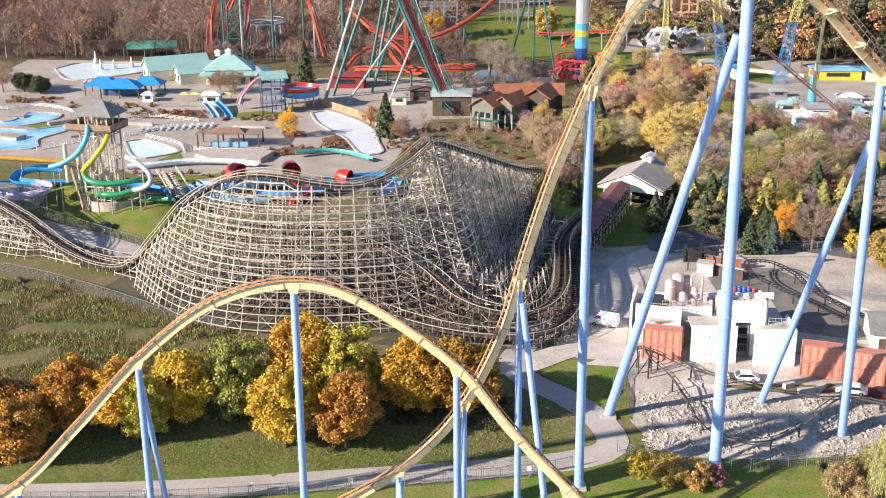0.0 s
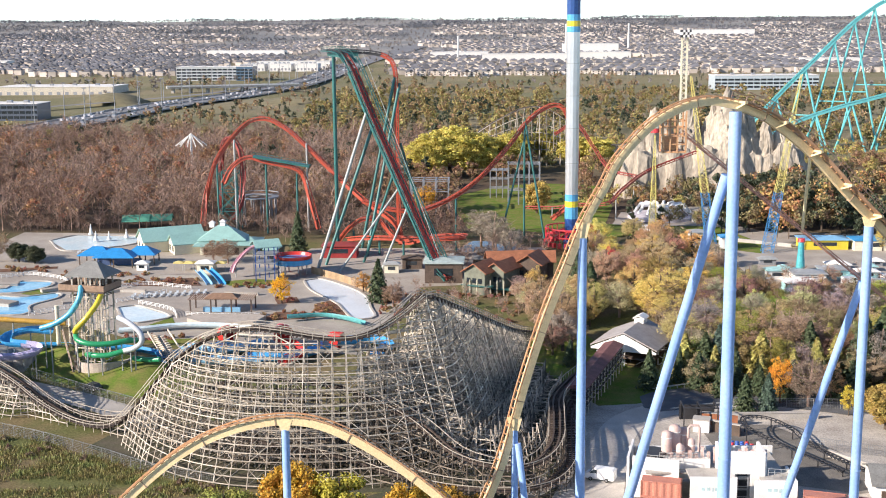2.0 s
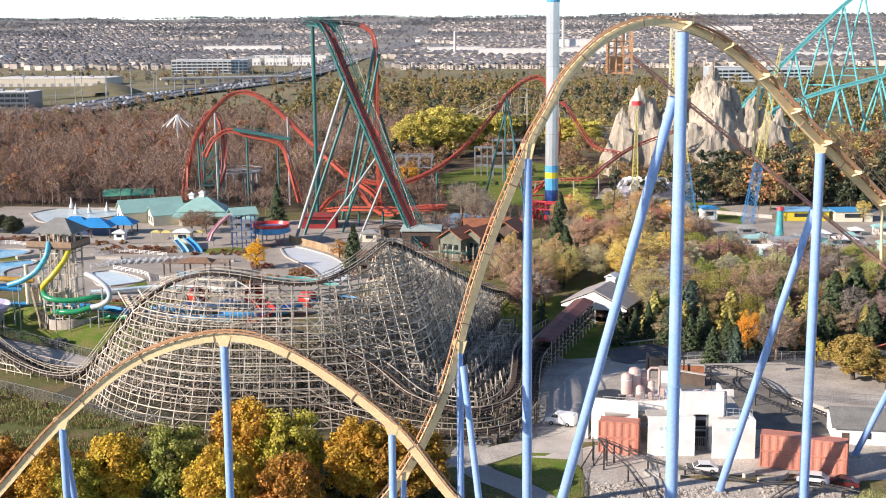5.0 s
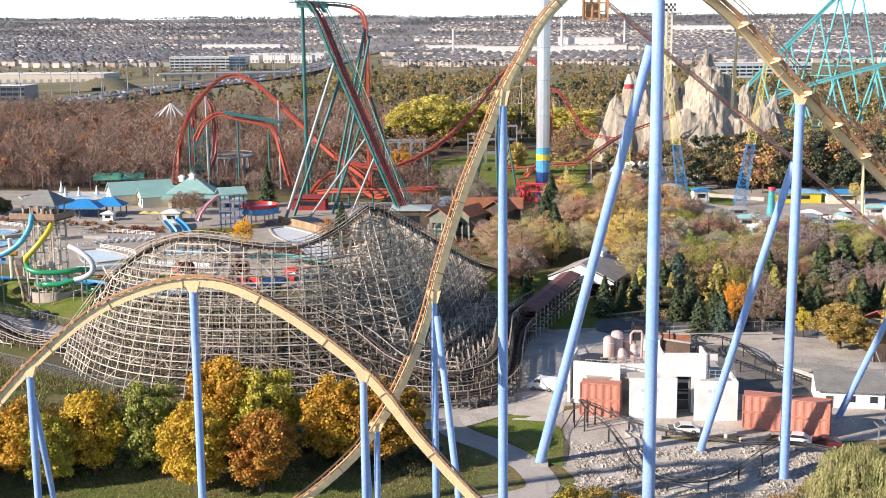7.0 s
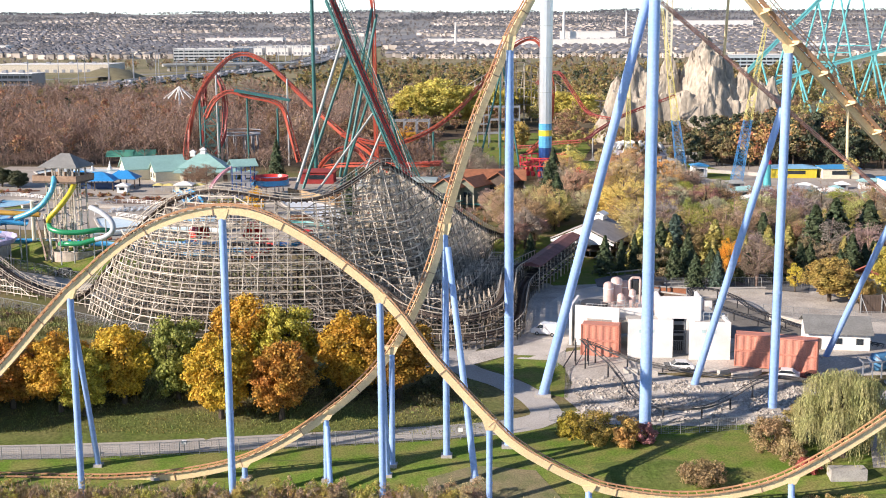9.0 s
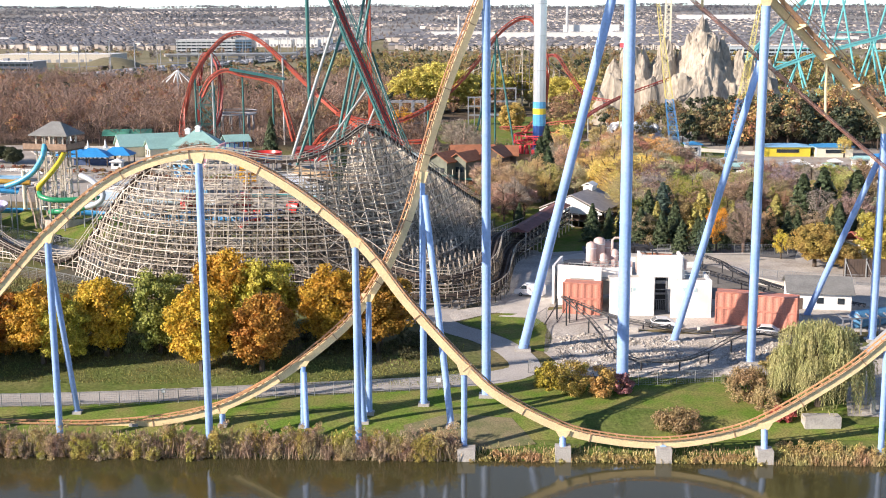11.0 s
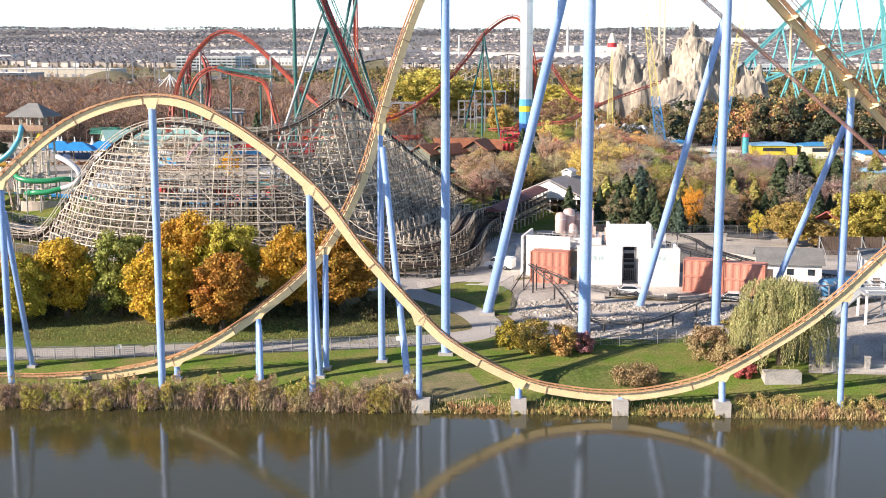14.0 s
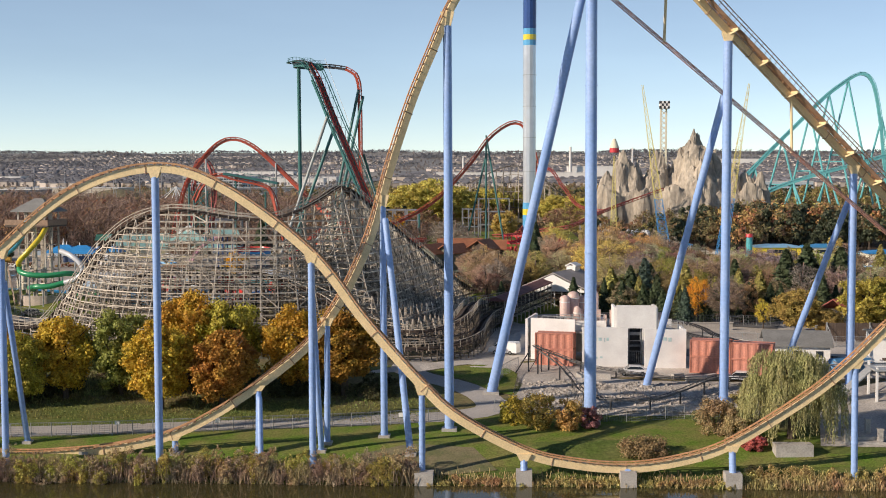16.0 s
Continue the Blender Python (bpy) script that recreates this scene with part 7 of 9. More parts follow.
# rock mountain
def mountain():
    peaks = [(71.7, 527, 41, 8.5), (78, 533, 34, 6), (85.7, 528, 41.5, 9), (92, 534, 33, 6), (102.4, 528, 50, 13), (98, 522, 37, 7), (112.2, 528, 41, 8), (107, 534, 39, 8), (119, 524, 35, 6), (125.4, 527, 33.5, 7), (64, 525, 30, 7), (130, 524, 29, 6)]
    nx, ny = 170, 90
    xs, ys = np.linspace(50, 142, nx), np.linspace(502, 552, ny)
    verts, faces = [], []
    for y in ys:
        for x in xs:
            u = x + 2.4 * noise.noise((x * 0.11, y * 0.11, 2)) + 1.0 * noise.noise((x * 0.33, y * 0.33, 4))
            v = y + 2.4 * noise.noise((x * 0.11, y * 0.11, 6)) + 1.0 * noise.noise((x * 0.33, y * 0.33, 8))
            step = min(1.0, max(0.0, (37.5 - abs(u - 95.5)) / 3.5), max(0.0, (15 - abs(v - 527)) / 3.2))
            h = step ** 0.6 * (20 + 8 * noise.noise((x * 0.1, y * 0.05, 11)))
            for px, py, pz, r in peaks:
                k = max(0.0, 1 - math.hypot(u - px, (v - py) * 0.9) / (r * 1.45))
                h = max(h, 4 + (pz - 4) * k ** 0.8 if k > 0.02 else 0.0)
            rib = 1 - abs(noise.noise((x * 0.13, y * 0.13, 1)))
            h *= 0.84 + 0.17 * rib + 0.1 * noise.noise((x * 0.38, y * 0.38, 8)) + 0.04 * noise.noise((x * 1.1, y * 1.1, 9))
            verts.append((x + 0.9 * noise.noise((x * 0.4, h * 0.15, 20)), y + 1.2 * noise.noise((x * 0.16, h * 0.12, 30)), gz(y) - 1 + h))
    for j in range(ny - 1):
        for i in range(nx - 1):
            faces.append((j * nx + i, j * nx + i + 1, (j + 1) * nx + i + 1, (j + 1) * nx + i))
    sh = Shape()
    sh.add(verts, faces)
    single("rock_mountain", sh, M_ROCK, "craggy grey-beige artificial rock mountain with pointed peaks", "mountain")


mountain()

# teal giant coaster on A-frames
giga = thing("giant_coaster", (230, 720, gz(720)), "giant teal steel coaster on tall A-frame legs", "roller coaster")
TEAL = [(150, 722, 18), (160, 720, 30), (175, 720, 46), (194, 720, 65.2), (209, 720, 80), (221.6, 720, 89.5), (227, 720, 92.5), (231, 720, 93), (235.5, 720, 90), (239, 720, 82), (242.6, 720, 62), (245, 720, 40), (248, 720, 20)]
tube_track(giga, TEAL, M_TEAL, 1.0, 0.8, 3.0, 1.2)
tube_track(giga, [(150, 690, 14), (165, 697, 20), (175, 700, 25.2), (197, 700, 32.8), (224, 700, 40), (250, 702, 47), (275, 706, 50)], M_TEAL, 1.0, 0.8, 3.0, 1.2)
for x, z, y in ((168, 36, 720), (184, 53, 720), (200, 69, 720), (211, 80, 720), (222, 88, 720), (242, 66, 720), (247, 38, 720), (186, 28, 700), (206, 34, 700), (228, 40, 700), (252, 46, 702)):
    w = 2 + z * 0.16
    for s in (-1, 1):
        part("leg", Shape().tube([(x + s * w, y - 6 * s, gz(y)), (x, y, z)], 0.6, 8), M_TEAL, giga, smooth=True)
    if z > 50:
        part("cross_bar", Shape().tube([(x - w * 0.5, y + 3, z * 0.5), (x + w * 0.5, y - 3, z * 0.5)], 0.4, 6), M_TEAL, giga)
part("platform", Shape().box(268, 704, 46, 12, 3, 1.6), M_TEAL, giga, "teal catwalk platform")


def lattice_mast(name, a, b, w, label, cat, split=0.36, m_low=None, m_high=None, n=26):
    a, b = Vector(a), Vector(b)
    ob = thing(name, a, label, cat)
    for lo, hi, m, lab in ((0, split, m_low, "blue lower lattice"), (split, 1, m_high, "yellow upper lattice")):
        sh = Shape()
        k0, k1 = int(n * lo), int(n * hi)
        for k in range(k0, k1):
            p, q = a.lerp(b, k / n), a.lerp(b, (k + 1) / n)
            w0, w1 = w * (1 - 0.85 * k / n), w * (1 - 0.85 * (k + 1) / n)
            c0 = [p + Vector((sx * w0, sy * w0, 0)) for sx, sy in ((-1, -1), (1, -1), (1, 1), (-1, 1))]
            c1 = [q + Vector((sx * w1, sy * w1, 0)) for sx, sy in ((-1, -1), (1, -1), (1, 1), (-1, 1))]
            for e in range(4):
                f = (e + 1) % 4
                sh.beam(c0[e], c1[e], 0.15 - 0.09 * k / n)
                sh.beam(c0[e], c1[f], 0.09 - 0.055 * k / n)
                sh.beam(c0[f], c1[e], 0.09 - 0.055 * k / n)
                sh.beam(c0[e], c0[f], 0.09 - 0.055 * k / n)
        part("lattice", sh, m, ob, lab)
    return ob


lattice_mast("slingshot_mast", (72.4, 390, gz(390)), (64, 390, 62.5), 1.7, "leaning lattice ride mast, yellow above and blue below", "ride mast", m_low=M_SLINGB, m_high=M_SLINGY)
lattice_mast("slingshot_mast", (90.2, 390, gz(390)), (98.8, 390, 62.8), 1.7, "leaning lattice ride mast, yellow above and blue below", "ride mast", m_low=M_SLINGB, m_high=M_SLINGY)
pole = lattice_mast("spinner_mast", (58.4, 431, gz(431)), (58.6, 431, 40), 1.3, "yellow lattice mast with a red and white cap", "ride mast", 0.0, M_SLINGY, M_SLINGY)
part("cap", Shape().cyl(58.6, 431, 41, 42.6, 1.7, 16), M_PINKRED, pole, "red drum at the top")
part("cap_top", Shape().cyl(58.6, 431, 42.6, 46, 1.8, 16, 0.5), M_CREAM, pole, "pale cone")
part("base", Shape().cyl(58.4, 431, gz(431), gz(431) + 1.6, 5, 16), M_WHITE, pole, "round white base")
drop = thing("drop_tower", (114, 724, gz(724)), "slim pale drop tower with a checkered head", "drop tower")
dt = Shape()
for x, y in ((-1.6, -1.6), (1.6, -1.6), (1.6, 1.6), (-1.6, 1.6)):
    dt.beam((114 + x, 724 + y, gz(724)), (114 + x, 724 + y, 72), 0.6)
for k in range(22):
    z = 8 + 3 * k
    dt.beam((112.4, 722.4, z), (115.6, 722.4, z + 3), 0.4).beam((115.6, 722.4, z), (112.4, 722.4, z + 3), 0.4)
part("shaft", dt, M_CREAM, drop)
for i in range(5):
    for j in range(3):
        part("panel", Shape().box(111.6 + 1.2 * i, 720.6, 72.7 + 1.5 * j, 1.2, 4.0, 1.5), M_WHITE if (i + j) % 2 else M_DARK, drop)

# midway rides
M_ARM = surface("pale_lilac_paint", (0.66, 0.62, 0.68), 0.6)
sp = thing("flat_ride", (66, 462, gz(462)), "wide pale spinning ride with arched white arms", "flat ride")
part("platform", Shape().cyl(66, 462, gz(462), gz(462) + 1.2, 13, 32), M_ARM, sp, "pale lilac fence and deck")
for k in range(14):
    a = 2 * math.pi * k / 14
    part("arm", Shape().tube([(66 + r * math.cos(a), 462 + r * math.sin(a), gz(462) + z) for r, z in ((2, 2.5), (5, 5), (8.5, 5.2), (10.5, 2.2))], 0.55, 8), M_WHITE, sp)
part("hub", Shape().cyl(66, 462, gz(462), gz(462) + 5, 2.2, 16), M_CREAM, sp)
kiosk(82, 455, 12, 9, 4.5, M_STUCCO, surface("tan_roof", (0.50, 0.42, 0.32), 0.8), "pale ride station with a tan roof")
for x, y, sx, sy, h, wall, roof, lab in ((110, 398, 15, 8, 3.4, M_SYELLOW, M_SCYAN, "yellow food stand with a bright blue roof"), (125, 396, 12, 8, 3.6, M_CREAM, M_SBLUE, "cream stand with a blue roof"), (92, 346, 9, 7, 3.4, M_STUCCO, M_STEEL, "pale aqua-trimmed food stand on the midway"), (101, 352, 8, 6, 3.2, surface("aqua_wall", (0.35, 0.60, 0.60), 0.7), M_STEEL, "aqua stand with a pale roof"), (88, 336, 10, 6, 3, bpy.data.materials["aqua_wall"], M_STUCCO, "low aqua stall with a white roof"), (108, 334, 7, 6, 3.4, M_STUCCO, M_STEEL, "pale stall with a grey roof"), (136, 362, 14, 9, 4.5, M_CREAM, M_BROOF, "cream building with a blue roof"), (70, 404, 6, 5, 4.5, M_WHITE, M_STEEL, "small white ride control cabin"), (79, 398, 5, 5, 4, M_WHITE, M_SBLUE, "white and blue ride booth"), (124, 318, 12, 9, 4, M_CREAM, M_SCYAN, "cream stall with a pale blue roof"), (140, 338, 12, 8, 4, M_STUCCO, surface("peach_roof", (0.55, 0.36, 0.25), 0.8), "pale stall with a peach roof")):
    kiosk(x, y, sx, sy, h, wall, roof, lab)
aq = thing("ride_tower", (94, 362, gz(362)), "aqua lighthouse-like ride tower with a red cap", "ride tower")
part("shaft", Shape().tube([(94, 362, gz(362)), (94, 362, gz(362) + 5), (94, 362, gz(362) + 9)], [1.5, 1.0, 0.9], 14), surface("aqua_paint", (0.08, 0.42, 0.46), 0.5), aq)
part("cap", Shape().cyl(94, 362, gz(362) + 9, gz(362) + 10.0, 1.2, 14, 1.0), M_PINKRED, aq, "red cap")
wallsh = Shape()
wallsh.prism([(78, 412), (100, 398), (100.6, 399), (78.6, 413)], gz(405), gz(405) + 1.2)
single("midway_wall", wallsh, M_CONC, "low pale concrete wall along the midway lawn", "wall", "structure")

# timber lodge by the plaza
lodge = thing("timber_lodge", (4, 340, gz(340)), "dark timber lodge with rust-brown shingled gables and verandas", "lodge")
zl = gz(340)
M_LODGE = surface("grey_green_boards", (0.20, 0.21, 0.16), 0.85, var=0.25, scale=0.8)


def lodge_block(cx, cy, length, wide, h, rise, rz, wall):
    """A gabled block with its ridge along rz, eaves boards and gable walls."""
    c, s = math.cos(radians(rz)), math.sin(radians(rz))
    part("wall", Shape().box(cx, cy, zl + h / 2, length, wide, h, rz), wall, lodge)
    part("roof", Shape().gable(cx, cy, zl + h, length + 1.6, wide + 1.8, rise, rz, 0.3), M_RUSTROOF, lodge)
    for e in (-length / 2, length / 2 - 0.2):
        pts = [(cx + c * (e + o) - s * y, cy + s * (e + o) + c * y, zl + h + z) for o in (0, 0.2) for y, z in ((-wide / 2, -0.1), (0, rise * 0.9), (wide / 2, -0.1))]
        part("gable_wall", Shape().add(pts, [(0, 1, 2), (5, 4, 3), (0, 3, 4, 1), (1, 4, 5, 2), (2, 5, 3, 0)]), wall, lodge)
    for k in (-0.28, 0.0, 0.28):
        part("window", Shape().box(cx - c * (length / 2 + 0.05) - s * k * wide, cy - s * (length / 2 + 0.05) + c * k * wide, zl + h * 0.62, 0.14, wide * 0.18, 1.4, rz), M_GLASS, lodge)


lodge_block(-2.2, 334, 9, 6.5, 6.4, 2.6, 62, M_LODGE)
lodge_block(3.8, 336.5, 10, 5.5, 6.4, 2.4, 62, M_LODGE)
lodge_block(5.5, 344, 12, 8, 7.2, 2.8, 8, M_BROWNWALL)
lodge_block(12.5, 343, 9, 7, 7.0, 2.8, 70, M_BROWNWALL)
lodge_block(13.5, 348, 10, 7, 6.8, 2.6, 0, M_BROWNWALL)
part("veranda", Shape().box(-3.5, 330.2, zl + 2.6, 9, 2.6, 0.25, -25).box(4, 331.4, zl + 1.4, 9, 3, 0.25, -18), M_GREEN, lodge, "green veranda deck")
for k in range(7):
    part("post", Shape().box(-7.5 + 1.9 * k, 330.6 - 0.45 * k, zl + 2.2, 0.22, 0.22, 4.2), M_CREAM, lodge)
part("awning", Shape().box(15.5, 333, zl + 2.4, 4, 3, 0.15), surface("orange_awning", (0.62, 0.16, 0.03), 0.7), lodge, "orange awning")

# round elevated loop of timber walkway behind the bath house
rg = thing("ring_walkway", (-88, 449, gz(449)), "weathered grey ring walkway on tall thin posts", "walkway")
ring_prof = spline([(-88 + 7 * math.cos(a), 449 + 7 * math.sin(a), 16.0) for a in np.linspace(0, 6.2832, 17)], 1.6)
part("deck", Shape().sweep(ring_prof, [(-1.2, -0.4), (1.2, -0.4), (1.2, 0), (-1.2, 0)]), M_GREY, rg)
part("parapet", Shape().sweep(ring_prof, [(1.1, 0.9), (1.25, 0.9), (1.25, 1.2), (1.1, 1.2)]), M_GREY, rg)
for k in range(12):
    a = 6.2832 * k / 12
    part("post", Shape().tube([(-88 + 7 * math.cos(a), 449 + 7 * math.sin(a), gz(449)), (-88 + 7 * math.cos(a), 449 + 7 * math.sin(a), 15.6)], 0.3, 8), M_GREY, rg)
# fountains and shade frame on the wading pool
for x, y, h in ((-143, 421, 3.4), (-137, 408, 3.0), (-133, 410, 2.6), (-128, 414, 2.8)):
    ft = thing("shade_cone", (x, y, gz(y)), "folded white cone parasol by the wading pool", "parasol", "white parasols")
    part("cloth", Shape().lathe((x, y, gz(y)), (0, 0, 1), [(0.6, 1.0), (0.7, 0.95), (h * 0.6, 0.45), (h + 1, 0.08)], 12), M_WHITE, ft, smooth=True)
    part("pole", Shape().tube([(x, y, gz(y)), (x, y, gz(y) + h)], 0.07, 6), M_STEEL, ft)
M_SHELTER = surface("shelter_green_roof", (0.10, 0.34, 0.25), 0.5, var=0.12, scale=0.3)
gc_ = thing("shelter", (-127, 436, gz(436)), "green-roofed picnic shelter at the wood's edge", "shelter")
for cx, cy, sx, sy in ((-131, 437, 10, 7), (-124, 439, 12, 8)):
    part("roof", Shape().gable(cx, cy, gz(436) + 3.2, sx, sy, 2.0, 8), M_SHELTER, gc_, "green metal roof")
    for x in (-sx / 2 + 0.6, sx / 2 - 0.6):
        for y in (-sy / 2 + 0.6, sy / 2 - 0.6):
            part("post", Shape().box(cx + x, cy + y, gz(436) + 1.6, 0.25, 0.25, 3.3), M_BROWNWALL, gc_)
# clutter of the midway
rk = random.Random(77)
M_AQUA = bpy.data.materials["aqua_wall"]
for k in range(26):
    x, y = rk.uniform(80, 132), rk.uniform(330, 372)
    if math.hypot(x - 94, y - 362) < 6:
        continue
    m, lab = rk.choice(((M_AQUA, "low aqua stall on the midway"), (M_STUCCO, "low white stall on the midway"), (M_WHITE, "small white booth on the midway"), (M_CREAM, "cream stall on the midway"), (M_GREY, "grey equipment box on the midway")))
    kiosk(x, y, rk.uniform(2, 6.5), rk.uniform(2, 4), rk.uniform(1.2, 2.8), m, rk.choice((M_STEEL, M_WHITE, M_STUCCO, M_AQUA)), lab)
for k in range(12):
    x, y = rk.uniform(-30, 0), rk.uniform(358, 392)
    if abs(x + 24) > 5:
        kiosk(x, y, rk.uniform(2, 5), rk.uniform(2, 4), rk.uniform(1.6, 3.2), rk.choice((M_BROWNWALL, M_CREAM, M_WHITE)), rk.choice((M_GREYROOF, M_DKRED, M_STEEL)), "small service booth below the dive coaster")

# steel frame maze and low coaster by the lawn
for cx, cy, sx, sy, h, lab in ((-24, 478, 15, 12, 13, "grey steel launch station frame"), (14, 500, 13, 8, 17, "tall blue-grey ride frame"), (4, 520, 8, 6, 12, "stepped pale steel gantry")):
    fr = thing("steel_gantry", (cx, cy, gz(cy)), lab, "gantry")
    nx, ny = 4, 3
    for i in range(nx):
        for j in range(ny):
            x, y = cx - sx / 2 + sx * i / (nx - 1), cy - sy / 2 + sy * j / (ny - 1)
            part("post", Shape().box(x, y, gz(cy) + h / 2, 0.4, 0.4, h), M_GREY, fr)
    sh = Shape()
    for z in (h * 0.35, h * 0.68, h):
        for j in range(ny):
            y = cy - sy / 2 + sy * j / (ny - 1)
            sh.beam((cx - sx / 2, y, gz(cy) + z), (cx + sx / 2, y, gz(cy) + z), 0.3)
        for i in range(nx):
            x = cx - sx / 2 + sx * i / (nx - 1)
            sh.beam((x, cy - sy / 2, gz(cy) + z), (x, cy + sy / 2, gz(cy) + z), 0.5)
    part("beams", sh, M_GREY if h < 20 else M_SLINGB, fr, kind="stuff")
low = thing("small_coaster", (10, 440, gz(440)), "low crimson coaster track beside the lawn", "roller coaster")
tube_track(low, [(14, 470, 9), (24, 462, 10), (34, 456, 12), (44, 446, 14), (52, 470, 16), (66, 500, 20), (86, 506, 27)], M_DKRED, 0.6, 0.14)
tube_track(low, [(30, 560, 30), (38, 540, 36), (44, 520, 28), (50, 505, 20), (60, 496, 18)], M_DKRED, 0.6, 0.14)
for x, y in ((24, 462), (38, 450), (48, 458), (58, 486)):
    part("leg", Shape().tube([(x, y, gz(y)), (x, y, 9 + max(0, (x - 20) * 0.15))], 0.25, 8), M_STEEL, low)
# far timber coaster
farw = thing("wooden_coaster", (20, 640, gz(640)), "distant pale wooden coaster trestle among the trees", "roller coaster")
sh = Shape()
fw = spline([(-20, 640, 14), (0, 640, 28), (20, 640, 37), (34, 641, 34), (50, 644, 22), (70, 650, 16), (90, 655, 22)], 4)
for i, p in enumerate(fw):
    for s in (-3, 3):
        sh.beam((p[0], p[1] + s * 1.6, gz(p[1])), (p[0], p[1] + s * 0.5, p[2]), 0.4)
    if i:
        a = fw[i - 1]
        for k in range(1, 8):
            z0_, z1_ = gz(640) + (a[2] - gz(640)) * k / 7, gz(640) + (p[2] - gz(640)) * k / 7
            sh.beam((a[0], a[1] - 2, z0_), (p[0], p[1] - 2, z1_), 0.35)
        sh.beam((a[0], a[1] - 2, gz(640)), (p[0], p[1] - 2, p[2]), 0.25)
part("trestle", sh, M_WOOD, farw)
part("track", Shape().sweep(fw, [(-1, -0.2), (1, -0.2), (1, 0.4), (-1, 0.4)]), M_TRACKWOOD, farw)
star = thing("spinning_ride", (-150, 600, gz(600)), "white spoked ride above the bare trees", "ride")
ss = Shape().tube([(-150, 600, gz(600)), (-150, 600, 27)], 0.5, 8)
for k in range(12):
    a = 2 * math.pi * k / 12
    ss.beam((-150, 600, 27), (-150 + 8 * math.cos(a), 600 + 8 * math.sin(a), 21), 0.3)
part("spokes", ss, M_WHITE, star)
# ---------------------------------------------------------------- trees and shrubs
def trunk_shape(h, r, lean=0.0, limbs=5, reach=0.5, seed=0):
    rr = random.Random(seed)
    sh = Shape()
    pts = [(0, 0, -0.3), (lean * 0.2, 0, h * 0.3), (lean * 0.6, lean * 0.2, h * 0.6), (lean, 0, h * 0.92)]
    sh.tube(pts, [r * 1.25, r, r * 0.65, r * 0.2], 8)
    for k in range(limbs):
        a = 6.283 * k / limbs + rr.uniform(-0.4, 0.4)
        z = h * rr.uniform(0.28, 0.6)
        q = h * reach * rr.uniform(0.6, 1.0)
        sh.tube([(0, 0, z), (0.5 * q * math.cos(a), 0.5 * q * math.sin(a), z + q * 0.35), (q * math.cos(a), q * math.sin(a), z + q * 0.8)], [r * 0.5, r * 0.3, r * 0.08], 6)
    return sh


def proto(name, kind, seed, h=12.0):
    """A tree at the origin, with trunk and crown; copies share its meshes."""
    ob = new(name)
    WORLD_OF[ob.name] = Matrix.Identity(4)
    if kind == "round":
        p, n = crown_points(150, 170, 0.39 * h, 0.46 * h, 0.51 * h, 0.22, seed=seed)
        crown = quads_mesh("crown", p, n, np.random.default_rng(seed).uniform(0.18, 0.38, len(p)), M_LEAF)
        part("trunk", trunk_shape(h, 0.026 * h, 0.2, 6, 0.34, seed), M_BARK, ob)
    elif kind == "light":
        p, n = crown_points(105, 90, 0.38 * h, 0.44 * h, 0.55 * h, 0.2, seed=seed)
        crown = quads_mesh("crown", p, n, np.random.default_rng(seed).uniform(0.1, 0.26, len(p)), M_LEAF)
        part("trunk", trunk_shape(h, 0.024 * h, 0.5, 8, 0.42, seed), M_BARK, ob)
    elif kind == "sparse":
        p, n = crown_points(120, 85, 0.38 * h, 0.43 * h, 0.55 * h, 0.22, seed=seed)
        crown = quads_mesh("crown", p, n, np.random.default_rng(seed).uniform(0.045, 0.1, len(p)), M_LEAF, 5.0)
        part("trunk", trunk_shape(h, 0.022 * h, 0.6, 12, 0.46, seed), M_TWIG, ob)
    else:
        r = np.random.default_rng(seed)
        t = r.uniform(0, 1, 3400)
        a = r.uniform(0, 6.283, len(t))
        tier = 0.6 * (np.floor(t * 11 + 0.5 * np.sin(a * 3)) + 0.5) / 11 + 0.4 * t
        rad = np.maximum(1 - tier, 0.02) ** 0.8 * 0.25 * h * (0.3 + 0.7 * r.uniform(0, 1, len(t)) ** 0.5) * (0.72 + 0.28 * np.sin(a * 5 + np.floor(t * 11) * 2.1))
        z = 0.08 * h + t * 0.92 * h - rad * 0.35
        p = np.stack([rad * np.cos(a), rad * np.sin(a), z], 1)
        n = np.stack([np.cos(a), np.sin(a), 0.8 + 0 * a], 1) + r.normal(size=p.shape) * 0.4
        n /= np.linalg.norm(n, axis=1, keepdims=True)
        crown = quads_mesh("crown", p, n, r.uniform(0.26, 0.5, len(p)), M_CONIFER, 1.5)
        part("trunk", Shape().tube([(0, 0, -0.3), (0, 0, h * 0.95)], [0.02 * h, 0.003 * h], 8), M_BARK, ob)
    part("crown", crown, None, ob)
    return ob


PROTO = {k: [proto("tree", k, s) for s in seeds] for k, seeds in (("round", (1, 2, 3, 4)), ("light", (11, 12, 13)), ("sparse", (21, 22, 23)), ("fir", (31, 32)))}
COUNT = {k: 0 for k in PROTO}


def plant(kind, x, y, h, rgb, label, wide=1.0, group=""):
    src = PROTO[kind][COUNT[kind] % len(PROTO[kind])]
    COUNT[kind] += 1
    k = h / 12.0
    wide *= 1.28 if kind == "round" else 1.15
    rot = (x * 12.9 + y * 78.2) % 6.28
    ob = copy_thing(src, Matrix.Translation((x, y, gz(y))) @ Matrix.Rotation(rot, 4, "Z") @ Matrix.Diagonal((k * wide, k * wide, k, 1)))
    ob.name = "tree"
    tagged(ob, label, "tree", group)
    for c in ob.children:
        c.color = (*rgb, 1)
    return ob


